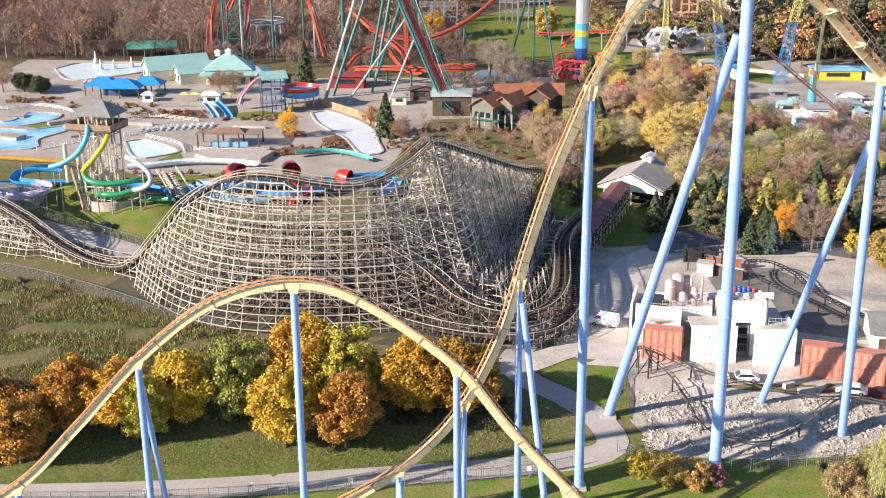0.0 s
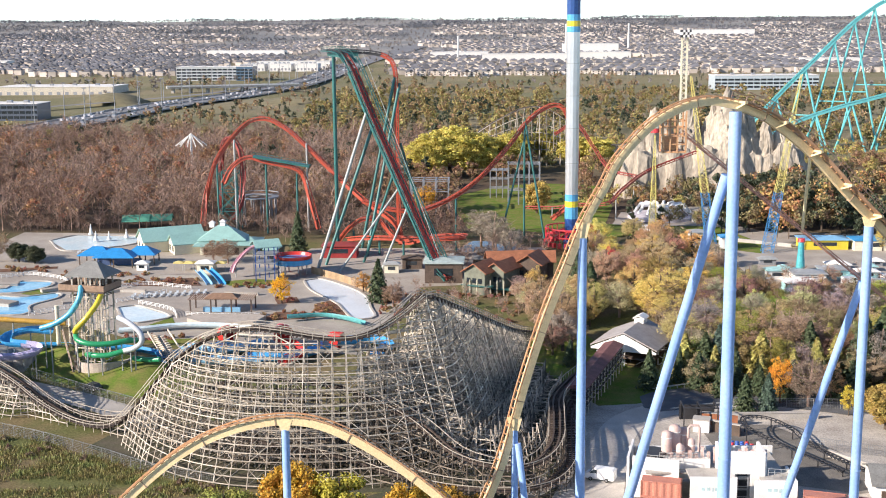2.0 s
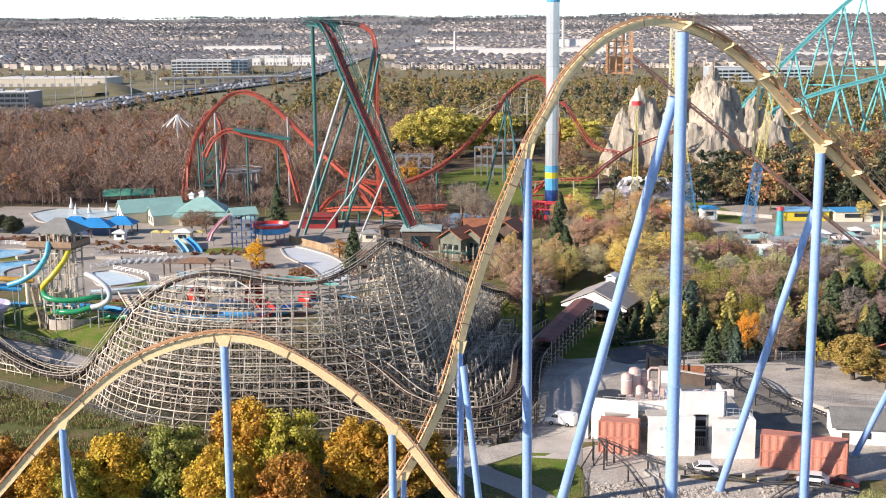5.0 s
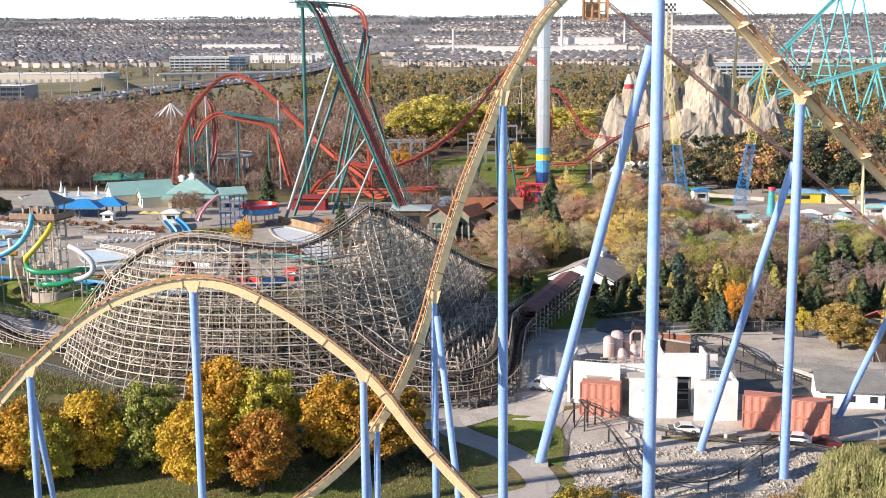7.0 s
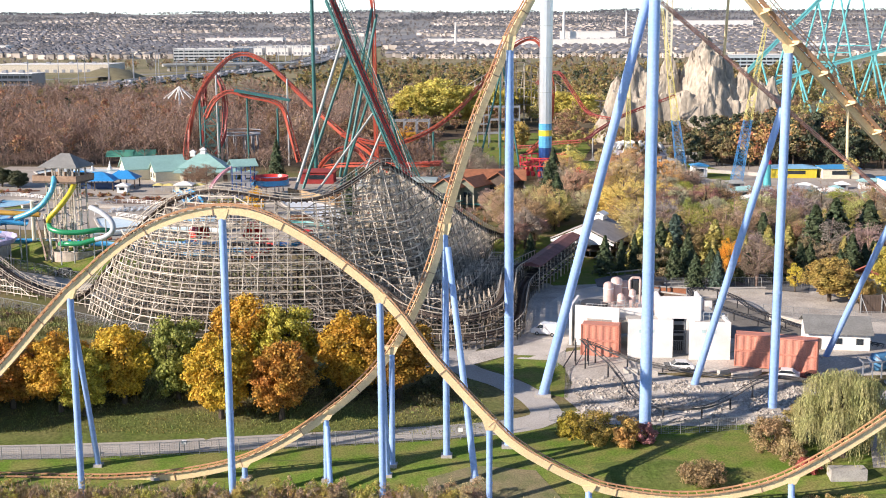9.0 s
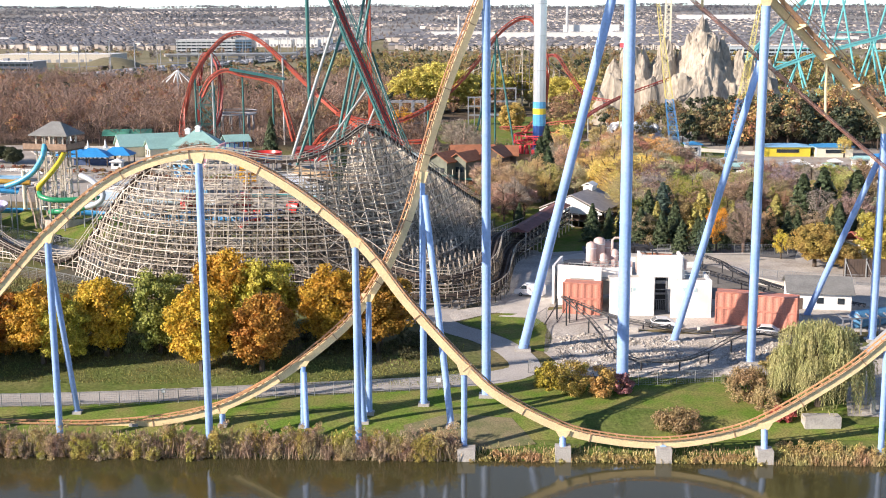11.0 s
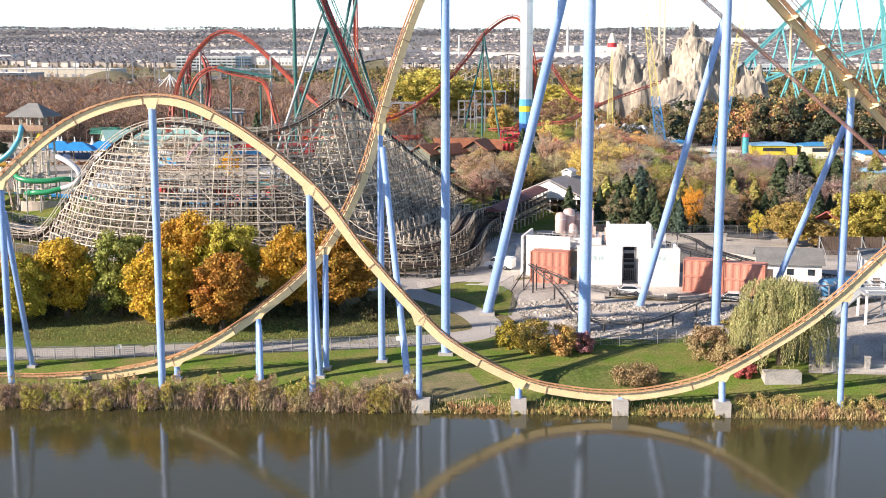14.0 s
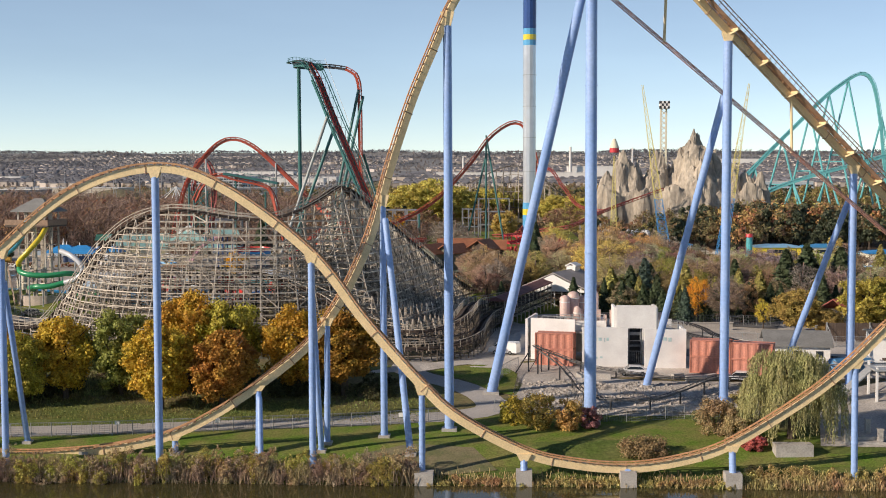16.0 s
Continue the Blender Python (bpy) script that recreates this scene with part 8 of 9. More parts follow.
GOLD, AMBER, RUST, LIME, OLIVE = (0.60, 0.41, 0.05), (0.56, 0.33, 0.045), (0.46, 0.23, 0.045), (0.45, 0.39, 0.06), (0.29, 0.30, 0.07)
ROW = "autumn maples along the service road"
for x, y, h, c, w, lab in ((-66, 147, 11.5, RUST, 1.0, "rust-orange autumn maple above the road"), (-61, 155, 13, RUST, 0.95, "orange autumn maple in the row"), (-53.5, 154, 13.2, AMBER, 0.9, "amber autumn maple in the row"), (-45, 157, 14, GOLD, 0.85, "golden autumn maple in the row"),
                           (-37.4, 158.5, 15.5, OLIVE, 0.78, "green-yellow maple in the row"), (-29.5, 152, 15, GOLD, 0.85, "bright yellow maple in the row"), (-28.5, 163.5, 17.5, AMBER, 0.8, "tall orange maple behind the row"), (-20.8, 152, 13.2, RUST, 0.9, "copper-orange maple in the row"),
                           (-21.5, 161.5, 16.5, LIME, 0.8, "yellow-green maple behind the row"), (-11.4, 160.5, 14.5, AMBER, 0.88, "golden-orange maple in the row"), (-4.5, 159.5, 14.5, (0.34, 0.19, 0.03), 0.95, "bronze maple at the end of the row"), (-72, 151, 13, RUST, 1.0, "rust-orange autumn maple above the road"), (-78, 146, 12, AMBER, 1.0, "amber maple above the road"), (-49.5, 152.5, 12, LIME, 0.75, "yellow-green maple in the row")):
    plant("round", x, y, h * (0.97 if h < 15 else 0.9), c, lab, w * 0.95, ROW)

TAN, BUFF, OCHRE, BROWN, GREYB, YEL, REDL = (0.45, 0.33, 0.21), (0.50, 0.395, 0.24), (0.50, 0.38, 0.17), (0.32, 0.215, 0.145), (0.37, 0.315, 0.245), (0.70, 0.54, 0.17), (0.62, 0.09, 0.10)
FIRG, LARCH = (0.075, 0.10, 0.05), (0.38, 0.34, 0.11)
rt = random.Random(12)
NAMES = {TAN: "tan thinning autumn tree", BUFF: "buff-brown autumn tree", OCHRE: "ochre autumn tree", BROWN: "dark brown half-bare tree", GREYB: "grey-brown bare tree", YEL: "yellow autumn tree", LARCH: "yellow-green autumn tree", OLIVE: "olive-green tree"}


def grove(n, x0, x1, y0, y1, palette, kinds, h0, h1, gap=4.5, keep=None):
    done = []
    tries = 0
    while len(done) < n and tries < n * 40:
        tries += 1
        x, y = rt.uniform(x0, x1), rt.uniform(y0, y1)
        if any(math.hypot(x - a, y - b) < gap for a, b in done) or (keep and not keep(x, y)):
            continue
        done.append((x, y))
        c = rt.choice(palette)
        kind = rt.choice(kinds)
        c2 = tuple(v * rt.uniform(0.8, 1.2) for v in c)
        h = rt.uniform(h0, h1)
        if kind == "fir":
            larch = LARCH in palette and rt.random() < 0.6
            plant("fir", x, y, h, LARCH if larch else FIRG, "yellow-green larch among the park trees" if larch else "dark green conifer among the park trees", rt.uniform(1.1, 1.5), "park trees")
        else:
            plant(kind, x, y, h, c2, NAMES[c] + " among the park trees", rt.uniform(0.9, 1.3), "park trees")


grove(82, 44, 106, 248, 332, [TAN, BROWN, BROWN, GREYB, BUFF, OLIVE], ["light", "sparse", "sparse"], 7.5, 12.5, 4.3, lambda x, y: not (x > 78 and y > 318) and not (80 < x < 96 and y < 246))
grove(50, 28, 70, 290, 396, [BUFF, OCHRE, TAN, YEL], ["light", "light", "sparse"], 8, 12, 4.2, lambda x, y: x + 0.1 * y > 64)
grove(16, 42, 100, 238.5, 247, [TAN, OLIVE], ["fir"], 6, 9.5, 3.4)
grove(26, 44, 92, 246, 266, [TAN, LARCH], ["fir", "fir", "light"], 7, 11.5, 3.2)
grove(9, 12, 22, 262, 310, [TAN, BUFF, BROWN], ["sparse", "light"], 8, 11, 4)
grove(30, 84, 132, 240, 318, [OCHRE, OLIVE, TAN, LARCH], ["light", "light", "fir", "sparse"], 7, 12, 4.5)
grove(16, 8, 27, 294, 331, [TAN, BUFF, OCHRE], ["light", "sparse"], 7, 11, 3.6)
def plant_rows(rows):
    for kind, x, y, h, c, lab, w in rows:
        plant(kind, x, y, h, c, lab, w)


plant_rows([
    ("light", 42.5, 300, 14, YEL, "large yellow autumn tree behind the station", 1.15),
    ("light", 47, 312, 13, YEL, "yellow autumn tree behind the station", 1.1),
    ("light", 50.5, 303, 12.5, YEL, "yellow autumn tree behind the station", 1.2),
    ("light", 45, 291, 11, (0.62, 0.50, 0.17), "golden autumn tree behind the station", 1.2),
    ("light", 53, 290, 10, (0.55, 0.46, 0.16), "yellow-brown tree behind the station", 1.2),
    ("light", 36, 356, 9, REDL, "crimson autumn tree near the lodge", 0.9),
    ("light", 58.7, 236, 11, (0.77, 0.37, 0.05), "orange-gold small tree by the yard fence", 0.62),
    ("round", 75.2, 221, 9.5, (0.40, 0.29, 0.085), "broad golden-olive tree before the lodge", 1.15),
    ("round", 80.5, 219, 6, (0.37, 0.26, 0.09), "low ochre tree before the lodge", 1.2),
    ("round", 88.8, 220.5, 12.5, (0.45, 0.37, 0.08), "tall yellow tree before the red-roofed lodge", 1.0),
    ("round", 94, 222, 9, (0.50, 0.33, 0.10), "orange-gold tree beside the lodge", 1.1),
    ("light", 70.5, 229, 6.5, (0.62, 0.50, 0.08), "yellow young tree by the yard fence", 0.7),
    ("light", 69.5, 238, 9, (0.48, 0.30, 0.15), "russet tree behind the yard fence", 0.8),
    ("fir", 33.6, 245.5, 8.5, FIRG, "dark spruce behind the white building", 1.3),
    ("fir", 49.6, 253, 12, (0.09, 0.13, 0.10), "blue-green spruce behind the white building", 1.4),
    ("fir", 46.4, 252, 10.5, FIRG, "dark spruce behind the white building", 1.4),
    ("fir", 50.8, 231.5, 7.5, FIRG, "dark spruce between the yard and the lane", 1.4),
    ("fir", 58.2, 251.5, 11, LARCH, "yellow-green larch behind the service lane", 1.5),
    ("fir", 62.4, 252.5, 9, LARCH, "yellow-green larch behind the service lane", 1.4),
    ("fir", 42.2, 253, 10, LARCH, "yellow-green larch behind the service lane", 1.6),
    ("fir", 69.5, 250, 10, LARCH, "yellow-green larch behind the service lane", 1.3),
    ("fir", 55.2, 231, 8, (0.08, 0.12, 0.09), "blue-green spruce by the yard fence", 1.2),
    ("fir", 80.3, 253, 14, FIRG, "tall dark spruce among the park trees", 1.5),
    ("fir", 85.5, 256, 15, FIRG, "tall dark spruce among the park trees", 1.6),
    ("fir", 93.8, 259, 14, FIRG, "broad dark spruce behind the lodge", 1.7),
    ("sparse", 63.8, 234, 11, (0.30, 0.23, 0.17), "bare brown tree by the yard fence", 1.1),
    ("sparse", 61.6, 262, 12, (0.36, 0.25, 0.16), "broad brown half-bare tree among the park trees", 1.5),
    ("sparse", 69, 264, 12, (0.36, 0.25, 0.16), "broad brown half-bare tree among the park trees", 1.5),
    ("fir", 26.7, 314, 13, FIRG, "dark conifer behind the station", 1.3),
    ("fir", 25, 328, 14, FIRG, "dark conifer beside the lodge", 1.3),
    ("light", 17.4, 282, 12, (0.40, 0.27, 0.15), "tan autumn tree beside the lift hill", 1.1),
    ("light", 13.5, 305, 12, (0.42, 0.29, 0.16), "tan autumn tree beside the lift hill", 1.1),
    ("light", -57, 320, 8.5, (0.85, 0.51, 0.03), "vivid orange-yellow tree beside the lazy river", 1.05),
    ("fir", 28.5, 372, 13, FIRG, "dark conifer by the swing tower", 1.2),
])
plant_rows([
    ("fir", 13, 300, 9, FIRG, "dark conifer beside the lift", 1.1),
    ("fir", -30.5, 322, 12, FIRG, "broad dark spruce by the river channel", 1.2),
    ("sparse", -26, 316, 7, BROWN, "rusty bare tree by the channel", 1.2),
    ("fir", -63, 388, 14, FIRG, "tall dark spruce beside the bath house", 1.0),
    ("sparse", -88, 374, 8, BROWN, "bare brown tree before the bath house", 1.2),
    ("sparse", -83, 372, 8.5, BROWN, "bare brown tree before the bath house", 1.2),
    ("round", -151, 374, 7, (0.10, 0.11, 0.06), "dark green bushy tree by the wading pool", 1.2),
    ("round", -145, 372, 6.5, (0.10, 0.11, 0.06), "dark green bushy tree by the wading pool", 1.2),
    ("sparse", -158, 374, 11, TAN, "tan half-bare tree by the plaza", 1.1),
    ("round", 18.5, 474, 14, (0.55, 0.40, 0.12), "broad golden tree on the mown lawn", 0.9),
    ("sparse", 1, 400, 13, GREYB, "pale bare tree beside the lawn", 1.3),
])
plant_rows([
    ("sparse", -3, 408, 12, GREYB, "pale bare tree beside the lawn", 1.2),
    ("light", 128, 392, 8, YEL, "yellow tree beside the food stand", 0.9),
    ("light", -26, 470, 12, (0.68, 0.37, 0.05), "orange tree beside the gantry", 1.0),
    ("sparse", 2, 392, 11, GREYB, "bare grey tree by the pond", 1.1),
    ("sparse", 7, 385, 10, GREYB, "bare grey tree by the pond", 1.1),
    ("fir", 37.5, 249, 7, FIRG, "small spruce by the service road", 1.0),
    ("fir", 40.5, 250, 8, FIRG, "small spruce by the service road", 1.0),
    ("light", -36, 334, 6, (0.56, 0.31, 0.09), "low russet tree by the channel", 1.2),
    ("fir", 18, 262, 6, FIRG, "small conifer near the ramp", 1.2),
])

# large yellow-green willows beyond the dive coaster
for x, y, h in ((-30, 590, 23), (-20, 596, 27), (-8, 600, 24), (4, 606, 22), (14, 640, 20), (30, 650, 20), (44, 640, 18), (56, 636, 17)):
    plant("round", x, y, h, (0.62, 0.53, 0.13), "large yellow-green willow beyond the rides", 1.15, "far willows")

# weeping willow on the shore
def willow(x, y, h):
    """A weeping willow: domed lobes of foliage from which leafy strands hang."""
    ob = thing("willow_tree", (x, y, gz(y)), "weeping willow with drooping yellow-green strands on the shore", "tree")
    z = gz(y)
    part("trunk", Shape().tube([(x, y, z - 0.3), (x + 0.3, y, z + h * 0.35), (x, y, z + h * 0.6)], [0.6, 0.45, 0.25], 10), M_BARK, ob)
    r = np.random.default_rng(5)
    lobes = [(0.0, 0.3, 0.97, 2.4)]
    lobes += [(6.283 * k / 6 + r.uniform(-0.3, 0.3), r.uniform(2.4, 3.2), r.uniform(0.82, 0.95), r.uniform(1.9, 2.5)) for k in range(6)]
    lobes += [(6.283 * k / 10 + r.uniform(-0.25, 0.25), r.uniform(4.4, 5.3), r.uniform(0.58, 0.8), r.uniform(1.7, 2.3)) for k in range(10)]
    P, N, S = [], [], []
    for a, far, top, wide in lobes:
        cx, cy = x + far * math.cos(a), y + far * math.sin(a)
        part("limb", Shape().tube([(x, y, z + h * 0.3), (x + 0.5 * far * math.cos(a), y + 0.5 * far * math.sin(a), z + h * top * 0.72), (cx, cy, z + h * top - 0.5)], [0.22, 0.14, 0.05], 6), M_BARK, ob)
        for _ in range(210):
            b, q = r.uniform(0, 6.283), r.uniform(0, 1) ** 0.5
            px, py = cx + wide * q * math.cos(b), cy + wide * q * math.sin(b)
            start = z + h * top - 1.5 * q * q + r.uniform(-0.25, 0.15)
            lock = 0.6 + 0.4 * math.sin(4 * b + 7 * a)
            length = min(start - z - 0.3, r.uniform(0.8, 1.6) + h * 0.5 * q * lock * r.uniform(0.5, 1.1))
            n = max(4, int(length / 0.2))
            for i in range(n):
                t = i / n
                P.append((px + 0.35 * t * math.cos(b) + r.normal() * 0.07, py + 0.35 * t * math.sin(b) + r.normal() * 0.07, start - length * t))
                N.append((math.cos(b) + r.normal() * 0.6, math.sin(b) + r.normal() * 0.6, 0.5 - 0.3 * t))
                S.append(r.uniform(0.055, 0.115))
    P, N, S = np.array(P), np.array(N), np.array(S)
    N /= np.linalg.norm(N, axis=1, keepdims=True)
    part("foliage", quads_mesh("foliage", P, N, S, M_WILLOW, 4.2, True), None, ob, "hanging yellow-green strands", kind="stuff")


willow(55.6, 141.0, 12.2)


def shrubs(name, spots, mat, label, seed=1, leaf=(0.09, 0.24), per=900):
    """A low thicket of many small leaves and twigs."""
    r = np.random.default_rng(seed)
    P, N = [], []
    for x, y, w, h in spots:
        nc = 9 if per < 1500 else 40
        c, nn = crown_points(nc, per // nc, w, h * 0.55, 0.42 * h, 0.42 if nc < 20 else 0.26, seed=int(r.integers(1e6)))
        c[:, :2] += (x, y)
        c[:, 2] = np.maximum(c[:, 2], 0.0) + np.interp(c[:, 1], GROUND_Y, GROUND_Z)
        P.append(c)
        N.append(nn)
    P, N = np.concatenate(P), np.concatenate(N)
    return quads_mesh(name, P, N, r.uniform(*leaf, len(P)), mat, 1.5)


def blades(name, n, spot, material, label, tall=(0.25, 0.7), seed=3, wide=1.0):
    """A meadow of many upright blades; spot gives a random place."""
    r = np.random.default_rng(seed)
    rp = random.Random(seed)
    P = np.array([spot(rp) for _ in range(n)])
    z = np.interp(P[:, 1], GROUND_Y, GROUND_Z)
    h = r.uniform(*tall, n)
    a = r.uniform(0, 6.283, n)
    d = np.stack([np.cos(a), np.sin(a), 0 * a], 1) * wide * (0.05 + 0.09 * np.minimum(h, 1.0))[:, None]
    base = np.stack([P[:, 0], P[:, 1], z - 0.05], 1)
    top = base + np.stack([r.normal(size=n) * 0.25 * h, r.normal(size=n) * 0.25 * h, h], 1)
    v = np.stack([base - d * 0.5, base + d * 0.5, top + d * 0.6, top - d * 0.6], 1).reshape(-1, 3)
    me = bpy.data.meshes.new(name)
    me.from_pydata(v.tolist(), [], np.arange(4 * n).reshape(-1, 4).tolist())
    me.materials.append(material)
    single(name, me, None, label, "grass", "stuff")


rs = random.Random(8)
line = [(x + rs.uniform(-0.6, 0.6), 127.6 + rs.uniform(-0.9, 1.6) - (0.8 if x < -20 else 0), rs.uniform(0.8, 1.5), rs.uniform(2.0, 4.6)) for x in np.arange(-78, 8.5, 0.5)]
for k, (nm, rgb, lab) in enumerate((("tan_thicket", (0.47, 0.36, 0.19), "tan autumn thicket along the lake shore"), ("yellow_thicket", (0.44, 0.37, 0.10), "yellow-green willow scrub in the shore thicket"), ("brown_thicket", (0.39, 0.29, 0.20), "grey-brown twiggy thicket along the lake shore"))):
    single(nm, shrubs(nm, [q for j, q in enumerate(line) if (j * 7 % 11) % 3 == k], leaf_mat(nm + "_leaves", rgb, 0.55, 0.03), "", 9 + k, (0.05, 0.13), 1700), None, lab, "shrubs", "stuff")
blades("shore_stems", 6500, lambda r: (r.uniform(-80, 8.6), r.uniform(126.4, 129.2)), leaf_mat("shore_stem_bark", (0.40, 0.30, 0.20), 0.5, 0.03), "tall dry stems and reeds in the shore thicket", (0.6, 2.4), 15, 0.4)
line = [(x + rs.uniform(-0.6, 0.6), 128.6 + rs.uniform(-0.9, 1.4), rs.uniform(0.7, 1.3), rs.uniform(0.7, 1.7)) for x in np.arange(47.5, 84, 0.9)] + [(x, 127.4 + rs.uniform(-0.4, 0.5), 0.7, 0.7) for x in np.arange(10, 47, 1.0)]
blades("shore_reeds", 9000, lambda r: (r.uniform(47, 90) if r.random() < 0.82 else r.uniform(9, 47), r.uniform(126.6, 128.6) + (1.4 * r.random() if r.random() < 0.4 else 0)), leaf_mat("shore_reed_blades", (0.46, 0.35, 0.17), 0.5, 0.04), "dry straw reeds at the water's edge", (0.2, 0.9), 16, 0.6)
single("shore_grass", shrubs("shore_grass", line, leaf_mat("dry_reed", (0.46, 0.34, 0.14), 0.5, 0.04), "", 3, (0.07, 0.18), 500), None, "tawny reeds and low scrub at the water's edge", "shrubs", "stuff")
def field_spot(r):
    while True:
        x, y = r.uniform(-135, -14), r.uniform(158, 216)
        if y < min(213, 188 - 0.62 * (x + 44)) and noise.noise((x * 0.14, y * 0.14, 4)) > -0.35 + 0.3 * r.random():
            return x, y


blades("rough_grass", 70000, field_spot, leaf_mat("rough_grass_blades", (0.235, 0.225, 0.085), 0.5, 0.06), "long rough olive and straw-brown grass on the slope")
rough = []
while len(rough) < 150:
    x, y = field_spot(rs)
    if noise.noise((x * 0.07, y * 0.07, 8)) > 0.0:
        rough.append((x, y, rs.uniform(0.5, 1.3), rs.uniform(0.5, 1.3)))
single("rough_scrub", shrubs("rough_scrub", rough, leaf_mat("rough_scrub_leaves", (0.24, 0.18, 0.115), 0.55, 0.06), "", 4, (0.1, 0.22), 420), None, "low grey-brown scrub and weeds on the slope", "scrub", "stuff")
under = [(rs.uniform(40, 108), rs.uniform(242, 345), rs.uniform(1.2, 2.6), rs.uniform(1.2, 3.2)) for _ in range(700)]
under = [u for u in under if not (u[0] > 78 and u[1] > 318) and not (20 < u[0] < 45 and 255 < u[1] < 284)]
single("park_thicket", shrubs("park_thicket", under, leaf_mat("thicket_leaves", (0.29, 0.21, 0.13), 0.45, 0.05), "", 6, (0.13, 0.28), 270), None, "buff and brown undergrowth between the park trees", "shrubs", "stuff")
blades("bank_grass", 24000, lambda r: (r.uniform(-100, 8), r.uniform(146.5, 164)), leaf_mat("bank_grass_blades", (0.21, 0.22, 0.06), 0.5, 0.06), "tufted green and brown grass below the maples", (0.08, 0.32), 5)
# shrubs added near-black green to give the deep shade behind the maples
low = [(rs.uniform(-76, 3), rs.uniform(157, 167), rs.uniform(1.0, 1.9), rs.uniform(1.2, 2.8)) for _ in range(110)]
single("maple_undergrowth", shrubs("maple_undergrowth", low, leaf_mat("undergrowth_shade_leaves", (0.085, 0.085, 0.035), 0.6, 0.04), "", 24, (0.1, 0.24), 420), None, "undergrowth behind the maple row, added dark green to stand for shade", "shrubs", "stuff")
beds = [(rs.uniform(a, b), rs.uniform(c, d), rs.uniform(0.5, 1.2), rs.uniform(0.6, 1.5)) for a, b, c, d, n in ((-108, -86, 341, 350, 26), (-60, -46, 302, 310, 22), (-47, -39, 308, 322, 20), (-152, -136, 359, 366, 16), (-60, -53, 320, 327, 6), (-30, -24, 300, 330, 20), (-92, -64, 280, 285, 16), (-130, -104, 352, 358, 22), (-80, -62, 338, 344, 18), (-28, 8, 300, 330, 50), (-24, 14, 328, 336, 24)) for _ in range(n)]
single("planting_shrubs", shrubs("planting_shrubs", beds, leaf_mat("planting_leaves", (0.36, 0.20, 0.11), 0.55, 0.06), "", 14, (0.13, 0.3), 230), None, "russet and olive shrubs in the water park beds", "shrubs", "stuff")
for x, y, w, h, c, lab in ((23.5, 144.8, 3.0, 5.2, (0.42, 0.31, 0.08), "olive-gold shrub at the column foot"), (20.2, 146.4, 2.6, 4.2, (0.40, 0.31, 0.05), "olive shrub beside the road fence"), (27.2, 144.2, 2.6, 4.6, (0.54, 0.35, 0.11), "orange-gold shrub at the column foot"), (30, 144.6, 1.8, 3.4, (0.40, 0.18, 0.18), "purple-brown shrub at the column foot"), (36, 134, 4.0, 2.6, (0.31, 0.22, 0.11), "grey-brown spreading shrub on the lawn"), (46.2, 142.6, 3.4, 5.4, (0.38, 0.27, 0.14), "tan-brown shrub beside the willow"), (48.4, 138.6, 2.6, 4.2, (0.40, 0.30, 0.15), "tan twiggy shrub beside the willow"), (45.5, 147.5, 1.8, 2.0, (0.18, 0.20, 0.09), "dull green shrub by the fence"), (50, 136.5, 1.8, 1.8, (0.50, 0.14, 0.11), "reddish shrub under the willow"), (72, 140.5, 1.6, 1.8, (0.47, 0.13, 0.11), "reddish shrub by the bollards"), (50.2, 146, 2.8, 5.4, (0.34, 0.27, 0.11), "brown-green shrub beside the willow")):
    me = shrubs("leaves", [(0, 0, w, h)], M_LEAF, "", int(x * 10), (0.1, 0.22), 5200)
    me.transform(Matrix.Translation((x, y, gz(y) - gz(0))))
    ob = thing("shrub", (x, y, gz(y)), lab, "shrub", "lawn shrubs")
    crown = part("leaves", me, None, ob)
    crown.color = (*c, 1)
    st = Shape()
    for k in range(7):
        a = 6.283 * k / 7
        st.tube([(x, y, gz(y) - 0.1), (x + 0.5 * w * math.cos(a), y + 0.5 * w * math.sin(a), gz(y) + 0.7 * h)], [0.06, 0.02], 5)
    part("stems", st, M_BARK, ob)
for src in [o for group in PROTO.values() for o in group]:
    for o in (*src.children_recursive, src):
        bpy.data.objects.remove(o)


# woods: many trees in one mesh
def woods(name, spots, leaf_mesh_fn, mats, label):
    V, F, k, idx = [], [], 0, []
    for x, y, h, variant, rot in spots:
        v, f, mi = leaf_mesh_fn[variant]
        c, s = math.cos(rot), math.sin(rot)
        w = v * h
        V.append(np.stack([w[:, 0] * c - w[:, 1] * s + x, w[:, 0] * s + w[:, 1] * c + y, w[:, 2] + land(x, y)], 1))
        F.append(f + k)
        idx.append(mi)
        k += len(v)
    me = bpy.data.meshes.new(name)
    me.from_pydata(np.concatenate(V).tolist(), [], np.concatenate(F).tolist())
    for m in mats:
        me.materials.append(m)
    me.polygons.foreach_set("material_index", np.concatenate(idx))
    single(name, me, None, label, "woods", "stuff")


